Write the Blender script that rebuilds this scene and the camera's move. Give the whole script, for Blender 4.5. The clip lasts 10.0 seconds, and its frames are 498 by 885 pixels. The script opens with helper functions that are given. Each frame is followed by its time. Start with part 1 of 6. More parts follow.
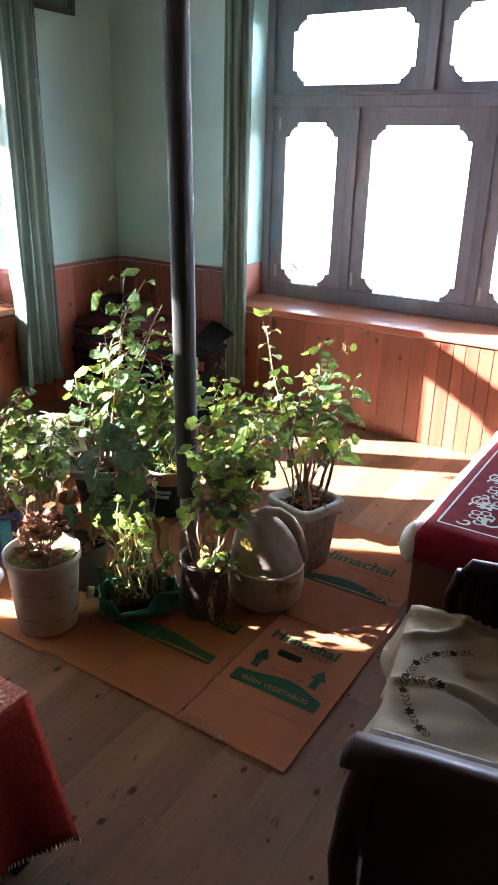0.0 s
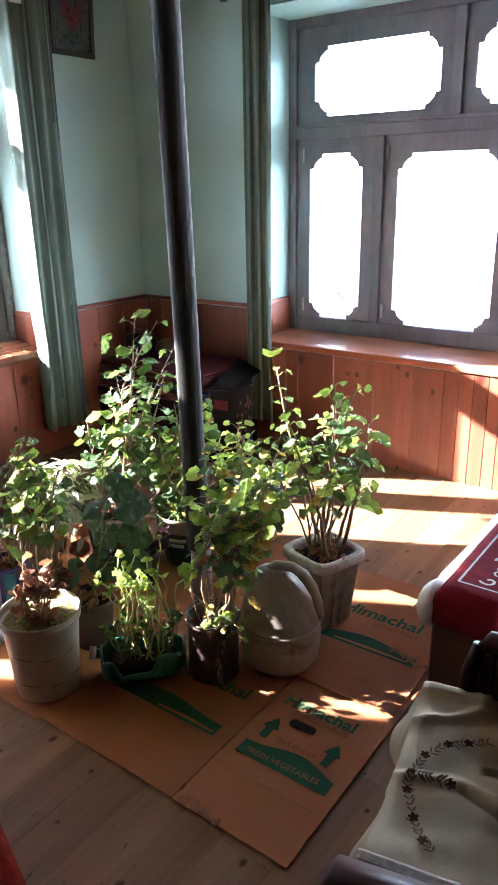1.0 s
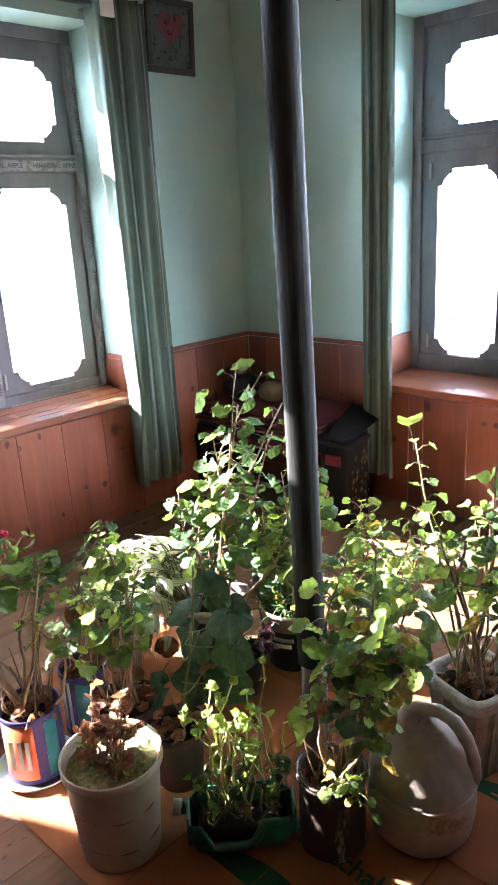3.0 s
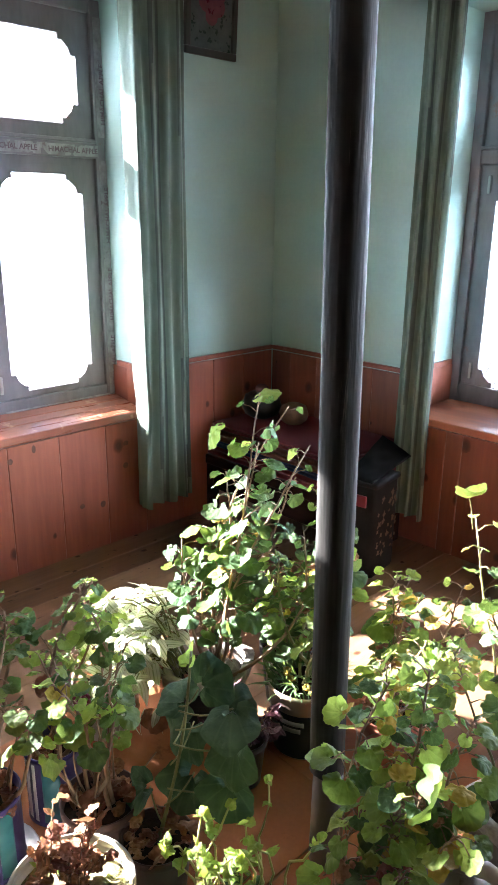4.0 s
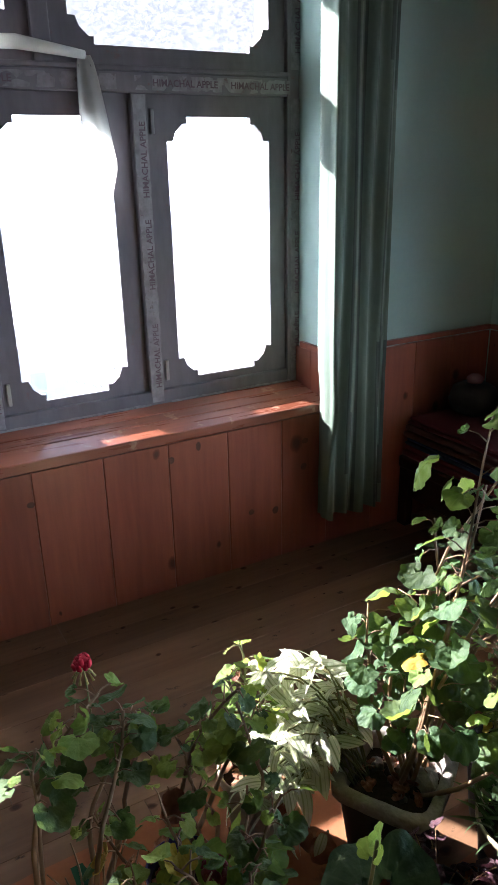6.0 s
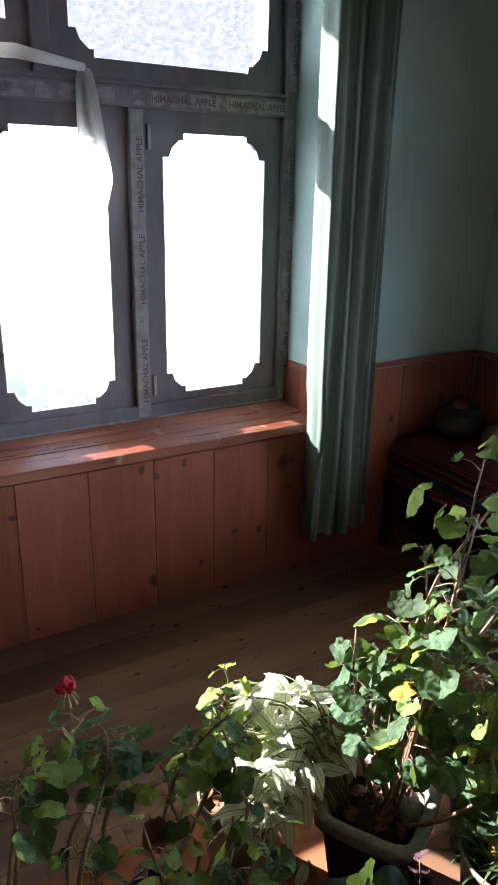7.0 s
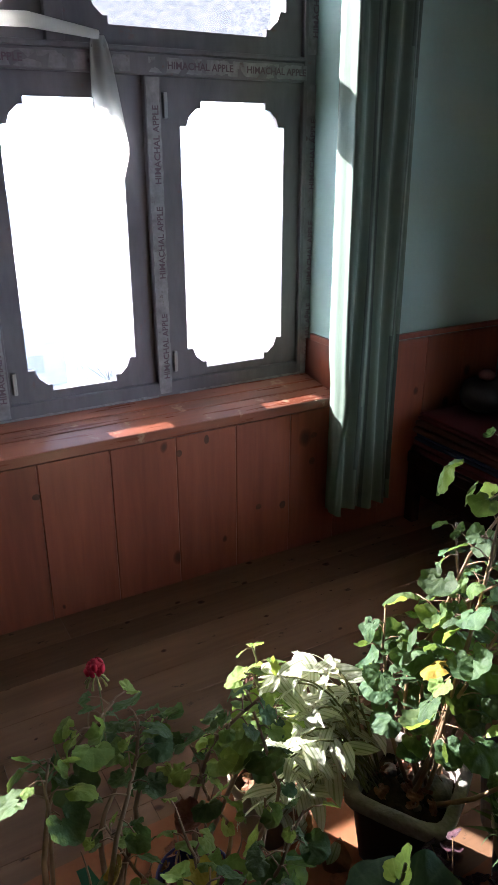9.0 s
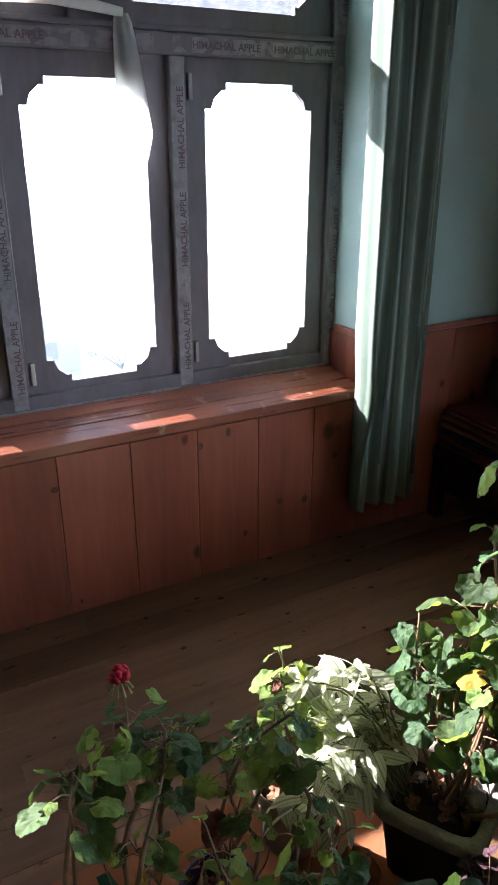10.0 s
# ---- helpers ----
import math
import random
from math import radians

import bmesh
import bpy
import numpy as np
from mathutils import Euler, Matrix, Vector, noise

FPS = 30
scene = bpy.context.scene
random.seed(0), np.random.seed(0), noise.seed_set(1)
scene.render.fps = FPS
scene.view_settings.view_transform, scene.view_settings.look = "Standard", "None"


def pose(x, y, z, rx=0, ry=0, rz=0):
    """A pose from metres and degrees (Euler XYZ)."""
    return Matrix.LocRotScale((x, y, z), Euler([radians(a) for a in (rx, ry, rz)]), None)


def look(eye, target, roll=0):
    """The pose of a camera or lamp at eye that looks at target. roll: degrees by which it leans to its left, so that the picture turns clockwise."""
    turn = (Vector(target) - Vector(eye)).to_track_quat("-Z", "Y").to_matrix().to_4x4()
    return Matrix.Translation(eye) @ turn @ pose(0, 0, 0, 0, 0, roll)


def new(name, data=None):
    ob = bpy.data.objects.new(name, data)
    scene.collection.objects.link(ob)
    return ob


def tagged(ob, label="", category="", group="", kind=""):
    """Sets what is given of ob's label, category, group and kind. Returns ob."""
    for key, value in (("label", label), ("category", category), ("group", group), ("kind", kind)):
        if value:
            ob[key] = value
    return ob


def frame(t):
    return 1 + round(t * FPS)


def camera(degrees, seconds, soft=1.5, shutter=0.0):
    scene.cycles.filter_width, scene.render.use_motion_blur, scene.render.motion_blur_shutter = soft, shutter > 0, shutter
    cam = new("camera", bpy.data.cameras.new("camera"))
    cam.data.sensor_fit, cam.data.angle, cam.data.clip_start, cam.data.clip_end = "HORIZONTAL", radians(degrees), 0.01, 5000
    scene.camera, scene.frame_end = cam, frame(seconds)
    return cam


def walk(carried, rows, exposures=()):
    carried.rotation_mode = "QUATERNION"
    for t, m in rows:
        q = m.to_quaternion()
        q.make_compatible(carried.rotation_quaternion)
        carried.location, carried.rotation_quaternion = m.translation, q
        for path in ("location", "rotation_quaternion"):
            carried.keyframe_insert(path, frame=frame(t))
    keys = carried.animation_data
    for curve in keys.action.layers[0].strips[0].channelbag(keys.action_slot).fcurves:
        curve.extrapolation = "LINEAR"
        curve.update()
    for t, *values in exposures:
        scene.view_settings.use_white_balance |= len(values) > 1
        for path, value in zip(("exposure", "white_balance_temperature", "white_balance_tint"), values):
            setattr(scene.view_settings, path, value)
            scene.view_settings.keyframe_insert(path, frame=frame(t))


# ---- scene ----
cam = camera(37.9, 10.0)
EXPOSURES = [(0, 5.36, 6090, 18), (3.2, 5.5, 6090, 18), (4.5, 5.38, 6090, 18), (5.5, 4.16, 6090, 18), (7, 3.76, 6090, 18), (10, 3.68, 6090, 18)]
PATH = [
    (0, (0.117, 0.552, 1.437), (-0.864, 2.126, 0.69), 1.4),
    (0.5, (0.116, 0.639, 1.435), (-0.874, 2.221, 0.718), 1.1),
    (1, (0.144, 0.76, 1.441), (-0.972, 2.277, 0.769), -1.1),
    (1.5, (0.109, 0.85, 1.437), (-1.1, 2.296, 0.77), -3.4),
    (2, (-0.041, 0.921, 1.456), (-1.223, 2.425, 0.871), -0.9),
    (2.5, (-0.17, 0.979, 1.453), (-1.411, 2.413, 0.817), 0.3),
    (3, (-0.227, 1.145, 1.445), (-1.565, 2.502, 0.839), -3.3),
    (3.2, (-0.244, 1.209, 1.469), (-1.628, 2.518, 0.858), -2.2),
    (4.3, (-0.602, 1.437, 1.465), (-1.953, 2.779, 0.852), 1.2),
    (4.5, (-0.65, 1.472, 1.454), (-2.01, 2.794, 0.819), 1.0),
    (5, (-0.753, 1.621, 1.459), (-2.277, 2.73, 0.79), -1.5),
    (5.5, (-0.843, 1.72, 1.45), (-2.488, 2.64, 0.78), -2.9),
    (5.7, (-0.893, 1.727, 1.442), (-2.543, 2.609, 0.736), -2.4),
    (6.8, (-1.022, 1.703, 1.445), (-2.597, 2.713, 0.741), 2.4),
    (7, (-0.987, 1.705, 1.45), (-2.599, 2.676, 0.775), 1.2),
    (7.5, (-0.948, 1.711, 1.456), (-2.57, 2.674, 0.791), -0.0),
    (8, (-0.964, 1.713, 1.454), (-2.594, 2.611, 0.721), -0.7),
    (8.5, (-0.99, 1.71, 1.454), (-2.62, 2.621, 0.739), -0.3),
    (9, (-1.021, 1.708, 1.451), (-2.635, 2.622, 0.704), -0.1),
    (9.5, (-1.05, 1.711, 1.443), (-2.658, 2.619, 0.678), 0.1),
    (10, (-1.094, 1.708, 1.443), (-2.713, 2.587, 0.666), 0.1),
]
walk(cam, [(t, look(eye, target, roll)) for t, eye, target, roll in PATH], EXPOSURES)


# ---- world and sun ----
SUN_WAY = Vector((1.0, 0.483, -0.53)).normalized()
world = bpy.data.worlds.new("sky")
scene.world = world
world.use_nodes = True
wn = world.node_tree.nodes
sky = wn.new("ShaderNodeTexSky")
sky.sky_type, sky.sun_disc = "NISHITA", False
sky.sun_elevation, sky.sun_rotation = math.asin(-SUN_WAY.z), math.atan2(-SUN_WAY.x, -SUN_WAY.y)
sky.dust_density = 2.0
world.node_tree.links.new(sky.outputs[0], wn["Background"].inputs[0])
wn["Background"].inputs[1].default_value = 0.05
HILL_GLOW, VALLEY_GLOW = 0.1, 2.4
sun_data = bpy.data.lights.new("sun", "SUN")
sun_data.energy, sun_data.angle, sun_data.color = 2.75, radians(0.6), (1.0, 0.955, 0.9)
sun = new("sun", sun_data)
sun.matrix_world = look(-SUN_WAY * 30, (0, 0, 0))

# ---- materials ----


def shade(name, dark, light, scale=6.0, stretch=(1, 1, 1), rough=0.6, bump=0.1, metal=0.0, knots=0.0, across=("X", "Y"), vary=0.15, fine=40.0, coat=0.0, wear=None, wear_at=0.62, wear_scale=9.0, wear_map=(1, 1, 1)):
    """A mottled surface: broad noise between two colours, fine grain over it, a fine relief; knots and worn patches where wanted."""
    m = bpy.data.materials.new(name)
    m.use_nodes = True
    nt = m.node_tree
    n, link = nt.nodes, nt.links.new
    bsdf = n["Principled BSDF"]
    co, info, add, mp = n.new("ShaderNodeTexCoord"), n.new("ShaderNodeObjectInfo"), n.new("ShaderNodeVectorMath"), n.new("ShaderNodeMapping")
    mul = n.new("ShaderNodeMath")
    mul.operation, mul.inputs[1].default_value = "MULTIPLY", 37.0
    link(info.outputs["Random"], mul.inputs[0])
    link(co.outputs["Object"], add.inputs[0])
    link(mul.outputs[0], add.inputs[1])
    link(add.outputs[0], mp.inputs[0])
    mp.inputs["Scale"].default_value = stretch
    broad, grain = n.new("ShaderNodeTexNoise"), n.new("ShaderNodeTexNoise")
    broad.inputs["Scale"].default_value, broad.inputs["Detail"].default_value = scale, 6
    grain.inputs["Scale"].default_value, grain.inputs["Detail"].default_value = fine, 4
    link(mp.outputs[0], broad.inputs[0])
    link(mp.outputs[0], grain.inputs[0])
    ramp = n.new("ShaderNodeValToRGB")
    ramp.color_ramp.elements[0].color, ramp.color_ramp.elements[1].color = (*dark, 1), (*light, 1)
    ramp.color_ramp.elements[0].position, ramp.color_ramp.elements[1].position = 0.32, 0.68
    both = n.new("ShaderNodeMath")
    both.operation = "MULTIPLY_ADD"
    both.inputs[1].default_value = 0.35
    link(grain.outputs[0], both.inputs[0])
    low = n.new("ShaderNodeMath")
    low.operation, low.inputs[1].default_value = "MULTIPLY", 0.65
    link(broad.outputs[0], low.inputs[0])
    link(low.outputs[0], both.inputs[2])
    link(both.outputs[0], ramp.inputs[0])
    colour = ramp.outputs[0]
    if knots:
        vor = n.new("ShaderNodeTexVoronoi")
        vor.voronoi_dimensions = "2D"
        vor.inputs["Scale"].default_value = knots
        cut, put_, side = n.new("ShaderNodeSeparateXYZ"), n.new("ShaderNodeCombineXYZ"), n.new("ShaderNodeMath")
        link(add.outputs[0], cut.inputs[0])
        link(cut.outputs["X"], side.inputs[0])
        if across[1] == "Z":
            link(cut.outputs["Y"], side.inputs[1])
        else:
            side.inputs[1].default_value = 0.0
        squeeze = n.new("ShaderNodeMath")
        squeeze.operation, squeeze.inputs[1].default_value = "MULTIPLY", 0.72
        link(cut.outputs[across[1]], squeeze.inputs[0])
        link(side.outputs[0], put_.inputs[0])
        link(squeeze.outputs[0], put_.inputs[1])
        wob = n.new("ShaderNodeMix")
        wob.data_type = "VECTOR"
        wob.inputs[0].default_value = 0.012
        link(put_.outputs[0], wob.inputs[4])
        link(grain.outputs["Color"], wob.inputs[5])
        link(wob.outputs[1], vor.inputs[0])
        cell = n.new("ShaderNodeSeparateColor")
        link(vor.outputs["Color"], cell.inputs[0])
        size_ = n.new("ShaderNodeMapRange")
        size_.inputs[1].default_value, size_.inputs[2].default_value = 0.45, 1.0
        size_.inputs[3].default_value, size_.inputs[4].default_value = 0.001, 0.12
        link(cell.outputs[0], size_.inputs[0])
        near = n.new("ShaderNodeMath")
        near.operation = "DIVIDE"
        link(vor.outputs["Distance"], near.inputs[0])
        link(size_.outputs[0], near.inputs[1])
        kr = n.new("ShaderNodeValToRGB")
        kr.color_ramp.elements[0].position, kr.color_ramp.elements[1].position = 0.35, 1.0
        kr.color_ramp.elements[0].color, kr.color_ramp.elements[1].color = (0.16, 0.10, 0.08, 1), (1, 1, 1, 1)
        mid = kr.color_ramp.elements.new(0.72)
        mid.color = (0.5, 0.36, 0.3, 1)
        link(near.outputs[0], kr.inputs[0])
        mix = n.new("ShaderNodeMix")
        mix.data_type, mix.blend_type = "RGBA", "MULTIPLY"
        mix.inputs[0].default_value = 0.92
        link(colour, mix.inputs[6])
        link(kr.outputs[0], mix.inputs[7])
        colour = mix.outputs[2]
    if wear:
        wn2 = n.new("ShaderNodeTexNoise")
        wn2.inputs["Scale"].default_value, wn2.inputs["Detail"].default_value = wear_scale, 8
        wn2.inputs["Roughness"].default_value = 0.7
        wm = n.new("ShaderNodeMapping")
        wm.inputs["Scale"].default_value = wear_map
        link(add.outputs[0], wm.inputs[0])
        link(wm.outputs[0], wn2.inputs[0])
        wr = n.new("ShaderNodeValToRGB")
        wr.color_ramp.elements[0].position, wr.color_ramp.elements[1].position = wear_at, wear_at + 0.06
        link(wn2.outputs[0], wr.inputs[0])
        mixw = n.new("ShaderNodeMix")
        mixw.data_type = "RGBA"
        link(wr.outputs[0], mixw.inputs[0])
        link(colour, mixw.inputs[6])
        mixw.inputs[7].default_value = (*wear, 1)
        colour = mixw.outputs[2]
    hsv = n.new("ShaderNodeHueSaturation")
    span = n.new("ShaderNodeMapRange")
    span.inputs[3].default_value, span.inputs[4].default_value = 1 - vary, 1 + vary
    link(info.outputs["Random"], span.inputs[0])
    link(span.outputs[0], hsv.inputs["Value"])
    link(colour, hsv.inputs["Color"])
    link(hsv.outputs[0], bsdf.inputs["Base Color"])
    bsdf.inputs["Metallic"].default_value = metal
    bsdf.inputs["Coat Weight"].default_value = coat
    bsdf.inputs["Coat Roughness"].default_value = 0.2
    rr = n.new("ShaderNodeMapRange")
    rr.inputs[3].default_value, rr.inputs[4].default_value = max(0.05, rough - 0.12), min(1, rough + 0.12)
    link(grain.outputs[0], rr.inputs[0])
    link(rr.outputs[0], bsdf.inputs["Roughness"])
    if bump:
        bp = n.new("ShaderNodeBump")
        bp.inputs["Strength"].default_value, bp.inputs["Distance"].default_value = bump, 0.004
        link(both.outputs[0], bp.inputs["Height"])
        link(bp.outputs[0], bsdf.inputs["Normal"])
    return m


def plain(name, colour, rough=0.5, metal=0.0):
    m = bpy.data.materials.new(name)
    m.use_nodes = True
    b = m.node_tree.nodes["Principled BSDF"]
    b.inputs["Base Color"].default_value, b.inputs["Roughness"].default_value, b.inputs["Metallic"].default_value = (*colour, 1), rough, metal
    return m


def leafy(name, dark, light, back, scale=14.0, through_light=0.45, stripes=None, veins=False):
    """A leaf that lets light through; stripes: pale bands along the blade."""
    m = bpy.data.materials.new(name)
    m.use_nodes = True
    n, link = m.node_tree.nodes, m.node_tree.links.new
    bsdf, out = n["Principled BSDF"], n["Material Output"]
    co, info, noise_ = n.new("ShaderNodeTexCoord"), n.new("ShaderNodeObjectInfo"), n.new("ShaderNodeTexNoise")
    add, mul = n.new("ShaderNodeVectorMath"), n.new("ShaderNodeMath")
    mul.operation, mul.inputs[1].default_value = "MULTIPLY", 23.0
    link(info.outputs["Random"], mul.inputs[0])
    link(co.outputs["Object"], add.inputs[0])
    link(mul.outputs[0], add.inputs[1])
    link(add.outputs[0], noise_.inputs[0])
    noise_.inputs["Scale"].default_value, noise_.inputs["Detail"].default_value = 3.0, 5
    ramp = n.new("ShaderNodeValToRGB")
    ramp.color_ramp.elements[0].color, ramp.color_ramp.elements[1].color = (*dark, 1), (*light, 1)
    ramp.color_ramp.elements[0].position, ramp.color_ramp.elements[1].position = 0.35, 0.7
    link(noise_.outputs[0], ramp.inputs[0])
    colour = ramp.outputs[0]
    if stripes:
        sep = n.new("ShaderNodeSeparateXYZ")
        link(co.outputs["Object"], sep.inputs[0])
        ab = n.new("ShaderNodeMath")
        ab.operation = "ABSOLUTE"
        link(sep.outputs[1], ab.inputs[0])
        sr = n.new("ShaderNodeValToRGB")
        sr.color_ramp.interpolation = "EASE"
        e = sr.color_ramp.elements
        e[0].position, e[0].color, e[1].position, e[1].color = 0.012, (0, 0, 0, 1), 0.03, (1, 1, 1, 1)
        for at, v in ((0.085, 1), (0.1, 0.15), (0.115, 1), (0.17, 1), (0.19, 0)):
            el = e.new(at)
            el.color = (v, v, v, 1)
        link(ab.outputs[0], sr.inputs[0])
        mx = n.new("ShaderNodeMix")
        mx.data_type = "RGBA"
        link(sr.outputs[0], mx.inputs[0])
        link(colour, mx.inputs[6])
        mx.inputs[7].default_value = (*stripes, 1)
        colour = mx.outputs[2]
    if veins:
        sep = n.new("ShaderNodeSeparateXYZ")
        link(co.outputs["Object"], sep.inputs[0])
        angle, ping = n.new("ShaderNodeMath"), n.new("ShaderNodeMath")
        angle.operation, ping.operation = "ARCTAN2", "PINGPONG"
        ping.inputs[1].default_value = 0.24
        link(sep.outputs[1], angle.inputs[0])
        link(sep.outputs[0], angle.inputs[1])
        link(angle.outputs[0], ping.inputs[0])
        vr = n.new("ShaderNodeValToRGB")
        vr.color_ramp.elements[0].position, vr.color_ramp.elements[1].position = 0.0, 0.06
        vr.color_ramp.elements[0].color, vr.color_ramp.elements[1].color = (0.24, 0.24, 0.24, 1), (0, 0, 0, 1)
        link(ping.outputs[0], vr.inputs[0])
        mv = n.new("ShaderNodeMix")
        mv.data_type = "RGBA"
        link(vr.outputs[0], mv.inputs[0])
        link(colour, mv.inputs[6])
        mv.inputs[7].default_value = (light[0] * 1.9, light[1] * 1.6, light[2] * 1.6, 1)
        colour = mv.outputs[2]
    hsv, span, hue = n.new("ShaderNodeHueSaturation"), n.new("ShaderNodeMapRange"), n.new("ShaderNodeMapRange")
    span.inputs[3].default_value, span.inputs[4].default_value = 0.7, 1.35
    hue.inputs[3].default_value, hue.inputs[4].default_value = 0.475, 0.51
    link(info.outputs["Random"], span.inputs[0])
    link(info.outputs["Random"], hue.inputs[0])
    link(span.outputs[0], hsv.inputs["Value"])
    link(hue.outputs[0], hsv.inputs["Hue"])
    link(colour, hsv.inputs["Color"])
    link(hsv.outputs[0], bsdf.inputs["Base Color"])
    bsdf.inputs["Roughness"].default_value = 0.58
    bsdf.inputs["Specular IOR Level"].default_value = 0.16
    bump = n.new("ShaderNodeBump")
    bump.inputs["Strength"].default_value, bump.inputs["Distance"].default_value = 0.5, 0.02
    link(noise_.outputs[0], bump.inputs["Height"])
    link(bump.outputs[0], bsdf.inputs["Normal"])
    tr, mixs, tint = n.new("ShaderNodeBsdfTranslucent"), n.new("ShaderNodeMixShader"), n.new("ShaderNodeMix")
    tint.data_type, tint.blend_type = "RGBA", "MIX"
    tint.inputs[0].default_value = 0.6
    link(hsv.outputs[0], tint.inputs[6])
    tint.inputs[7].default_value = (*back, 1)
    link(tint.outputs[2], tr.inputs[0])
    mixs.inputs[0].default_value = through_light
    link(bsdf.outputs[0], mixs.inputs[1])
    link(tr.outputs[0], mixs.inputs[2])
    link(mixs.outputs[0], out.inputs[0])
    return m


def glassy(name):
    m = bpy.data.materials.new(name)
    m.use_nodes = True
    n, link = m.node_tree.nodes, m.node_tree.links.new
    n.remove(n["Principled BSDF"])
    clear, gloss, fres, mx = n.new("ShaderNodeBsdfTransparent"), n.new("ShaderNodeBsdfGlossy"), n.new("ShaderNodeFresnel"), n.new("ShaderNodeMixShader")
    clear.inputs[0].default_value = (0.96, 0.97, 0.97, 1)
    gloss.inputs["Roughness"].default_value = 0.02
    link(fres.outputs[0], mx.inputs[0])
    link(clear.outputs[0], mx.inputs[1])
    link(gloss.outputs[0], mx.inputs[2])
    link(mx.outputs[0], n["Material Output"].inputs[0])
    return m


M_MINT = shade("mint_wall_paint", (0.33, 0.51, 0.46), (0.38, 0.57, 0.52), scale=2.2, rough=0.55, bump=0.12, fine=60)
# ceiling and back walls are out of view, made dark to cut bounced light
M_CEIL = shade("unseen_dark_wood", (0.16, 0.09, 0.05), (0.26, 0.15, 0.085), scale=4, stretch=(1, 0.1, 1), rough=0.6)
M_DIM = shade("unseen_dark_wall", (0.08, 0.045, 0.028), (0.13, 0.07, 0.042), scale=4, stretch=(1, 1, 0.1), rough=0.6)
M_PINE = shade("varnished_pine_board", (0.165, 0.046, 0.027), (0.285, 0.088, 0.047), scale=7, stretch=(1, 1, 0.09), rough=0.36, bump=0.18, across=("X", "Z"), knots=4.2, vary=0.2, fine=55, coat=0.25)
M_SILL = shade("varnished_sill_wood", (0.13, 0.04, 0.024), (0.29, 0.095, 0.052), scale=9, stretch=(1, 0.07, 1), rough=0.3, bump=0.22, fine=50, coat=0.5, wear=(0.34, 0.2, 0.13), wear_at=0.6)
M_SILLX = shade("varnished_sill_wood_north", (0.2, 0.07, 0.04), (0.36, 0.13, 0.07), scale=7, stretch=(0.1, 1, 1), rough=0.5, bump=0.15, fine=50, coat=0.05)
M_FLOOR = shade("worn_floor_board", (0.12, 0.064, 0.034), (0.225, 0.125, 0.068), scale=8, stretch=(1, 0.07, 1), rough=0.55, bump=0.3, knots=9.0, vary=0.16, fine=60, wear=(0.05, 0.028, 0.016), wear_at=0.615, wear_scale=26.0, wear_map=(1, 0.4, 1))
M_FRAME = shade("old_window_paint", (0.125, 0.116, 0.128), (0.2, 0.185, 0.2), scale=9, stretch=(1, 1, 0.3), rough=0.45, bump=0.3, fine=50, wear=(0.19, 0.11, 0.1), wear_at=0.62)
M_TAPE = shade("grey_sealing_tape", (0.17, 0.165, 0.168), (0.33, 0.32, 0.325), scale=26, rough=0.4, bump=0.3, fine=80, wear=(0.14, 0.1, 0.1), wear_at=0.6, wear_scale=18.0)
M_TAPEINK = plain("dark_purple_tape_print", (0.13, 0.085, 0.105), 0.5)
M_GLASS = glassy("window_glass")
M_METAL = shade("dull_steel", (0.3, 0.3, 0.3), (0.5, 0.5, 0.48), rough=0.35, metal=0.9)
M_CURTAIN = shade("striped_green_curtain_cloth", (0.082, 0.124, 0.094), (0.12, 0.17, 0.13), scale=5, stretch=(1, 1, 0.2), rough=0.8, bump=0.2, fine=200)
M_CURTAIN_PALE = shade("dark_green_curtain_stripe", (0.04, 0.06, 0.047), (0.06, 0.085, 0.068), scale=5, stretch=(1, 1, 0.2), rough=0.8, bump=0.2, fine=200)
M_WHITE = shade("white_cotton", (0.68, 0.67, 0.63), (0.8, 0.79, 0.75), scale=6, rough=0.85, bump=0.2, fine=150)
M_ROD = shade("dark_curtain_rod", (0.05, 0.04, 0.04), (0.09, 0.075, 0.07), rough=0.4, metal=0.3)
M_POLE = shade("dark_painted_post", (0.016, 0.017, 0.016), (0.06, 0.058, 0.053), scale=34, stretch=(1, 1, 0.022), rough=0.62, bump=0.8, fine=130, wear=(0.2, 0.172, 0.145), wear_at=0.64, wear_scale=30.0, wear_map=(1, 1, 0.035))
M_POLEFOOT = shade("bare_post_foot", (0.06, 0.042, 0.03), (0.14, 0.1, 0.072), scale=9, stretch=(1, 1, 0.1), rough=0.6, bump=0.3)
M_CARD = shade("brown_carton", (0.25, 0.096, 0.043), (0.31, 0.128, 0.061), scale=3, stretch=(1, 1, 1), rough=0.8, bump=0.08, fine=90, wear=(0.18, 0.072, 0.036), wear_at=0.64, wear_scale=5.0)
M_CARDEDGE = shade("torn_carton_edge", (0.2, 0.11, 0.06), (0.32, 0.18, 0.1), rough=0.9)
M_INK = shade("green_carton_print", (0.012, 0.062, 0.03), (0.022, 0.09, 0.042), scale=12, rough=0.75, bump=0)
M_INKRED = plain("brown_carton_print", (0.2, 0.07, 0.03), 0.8)
M_DARKWOOD = shade("dark_polished_wood", (0.013, 0.0058, 0.0048), (0.034, 0.013, 0.0105), scale=6, stretch=(0.2, 1, 1), rough=0.4, bump=0.08)
for m_ in (M_DARKWOOD, M_POLE):
    m_.node_tree.nodes["Principled BSDF"].inputs["Specular IOR Level"].default_value = 0.04
M_SILLX.node_tree.nodes["Principled BSDF"].inputs["Specular IOR Level"].default_value = 0.08
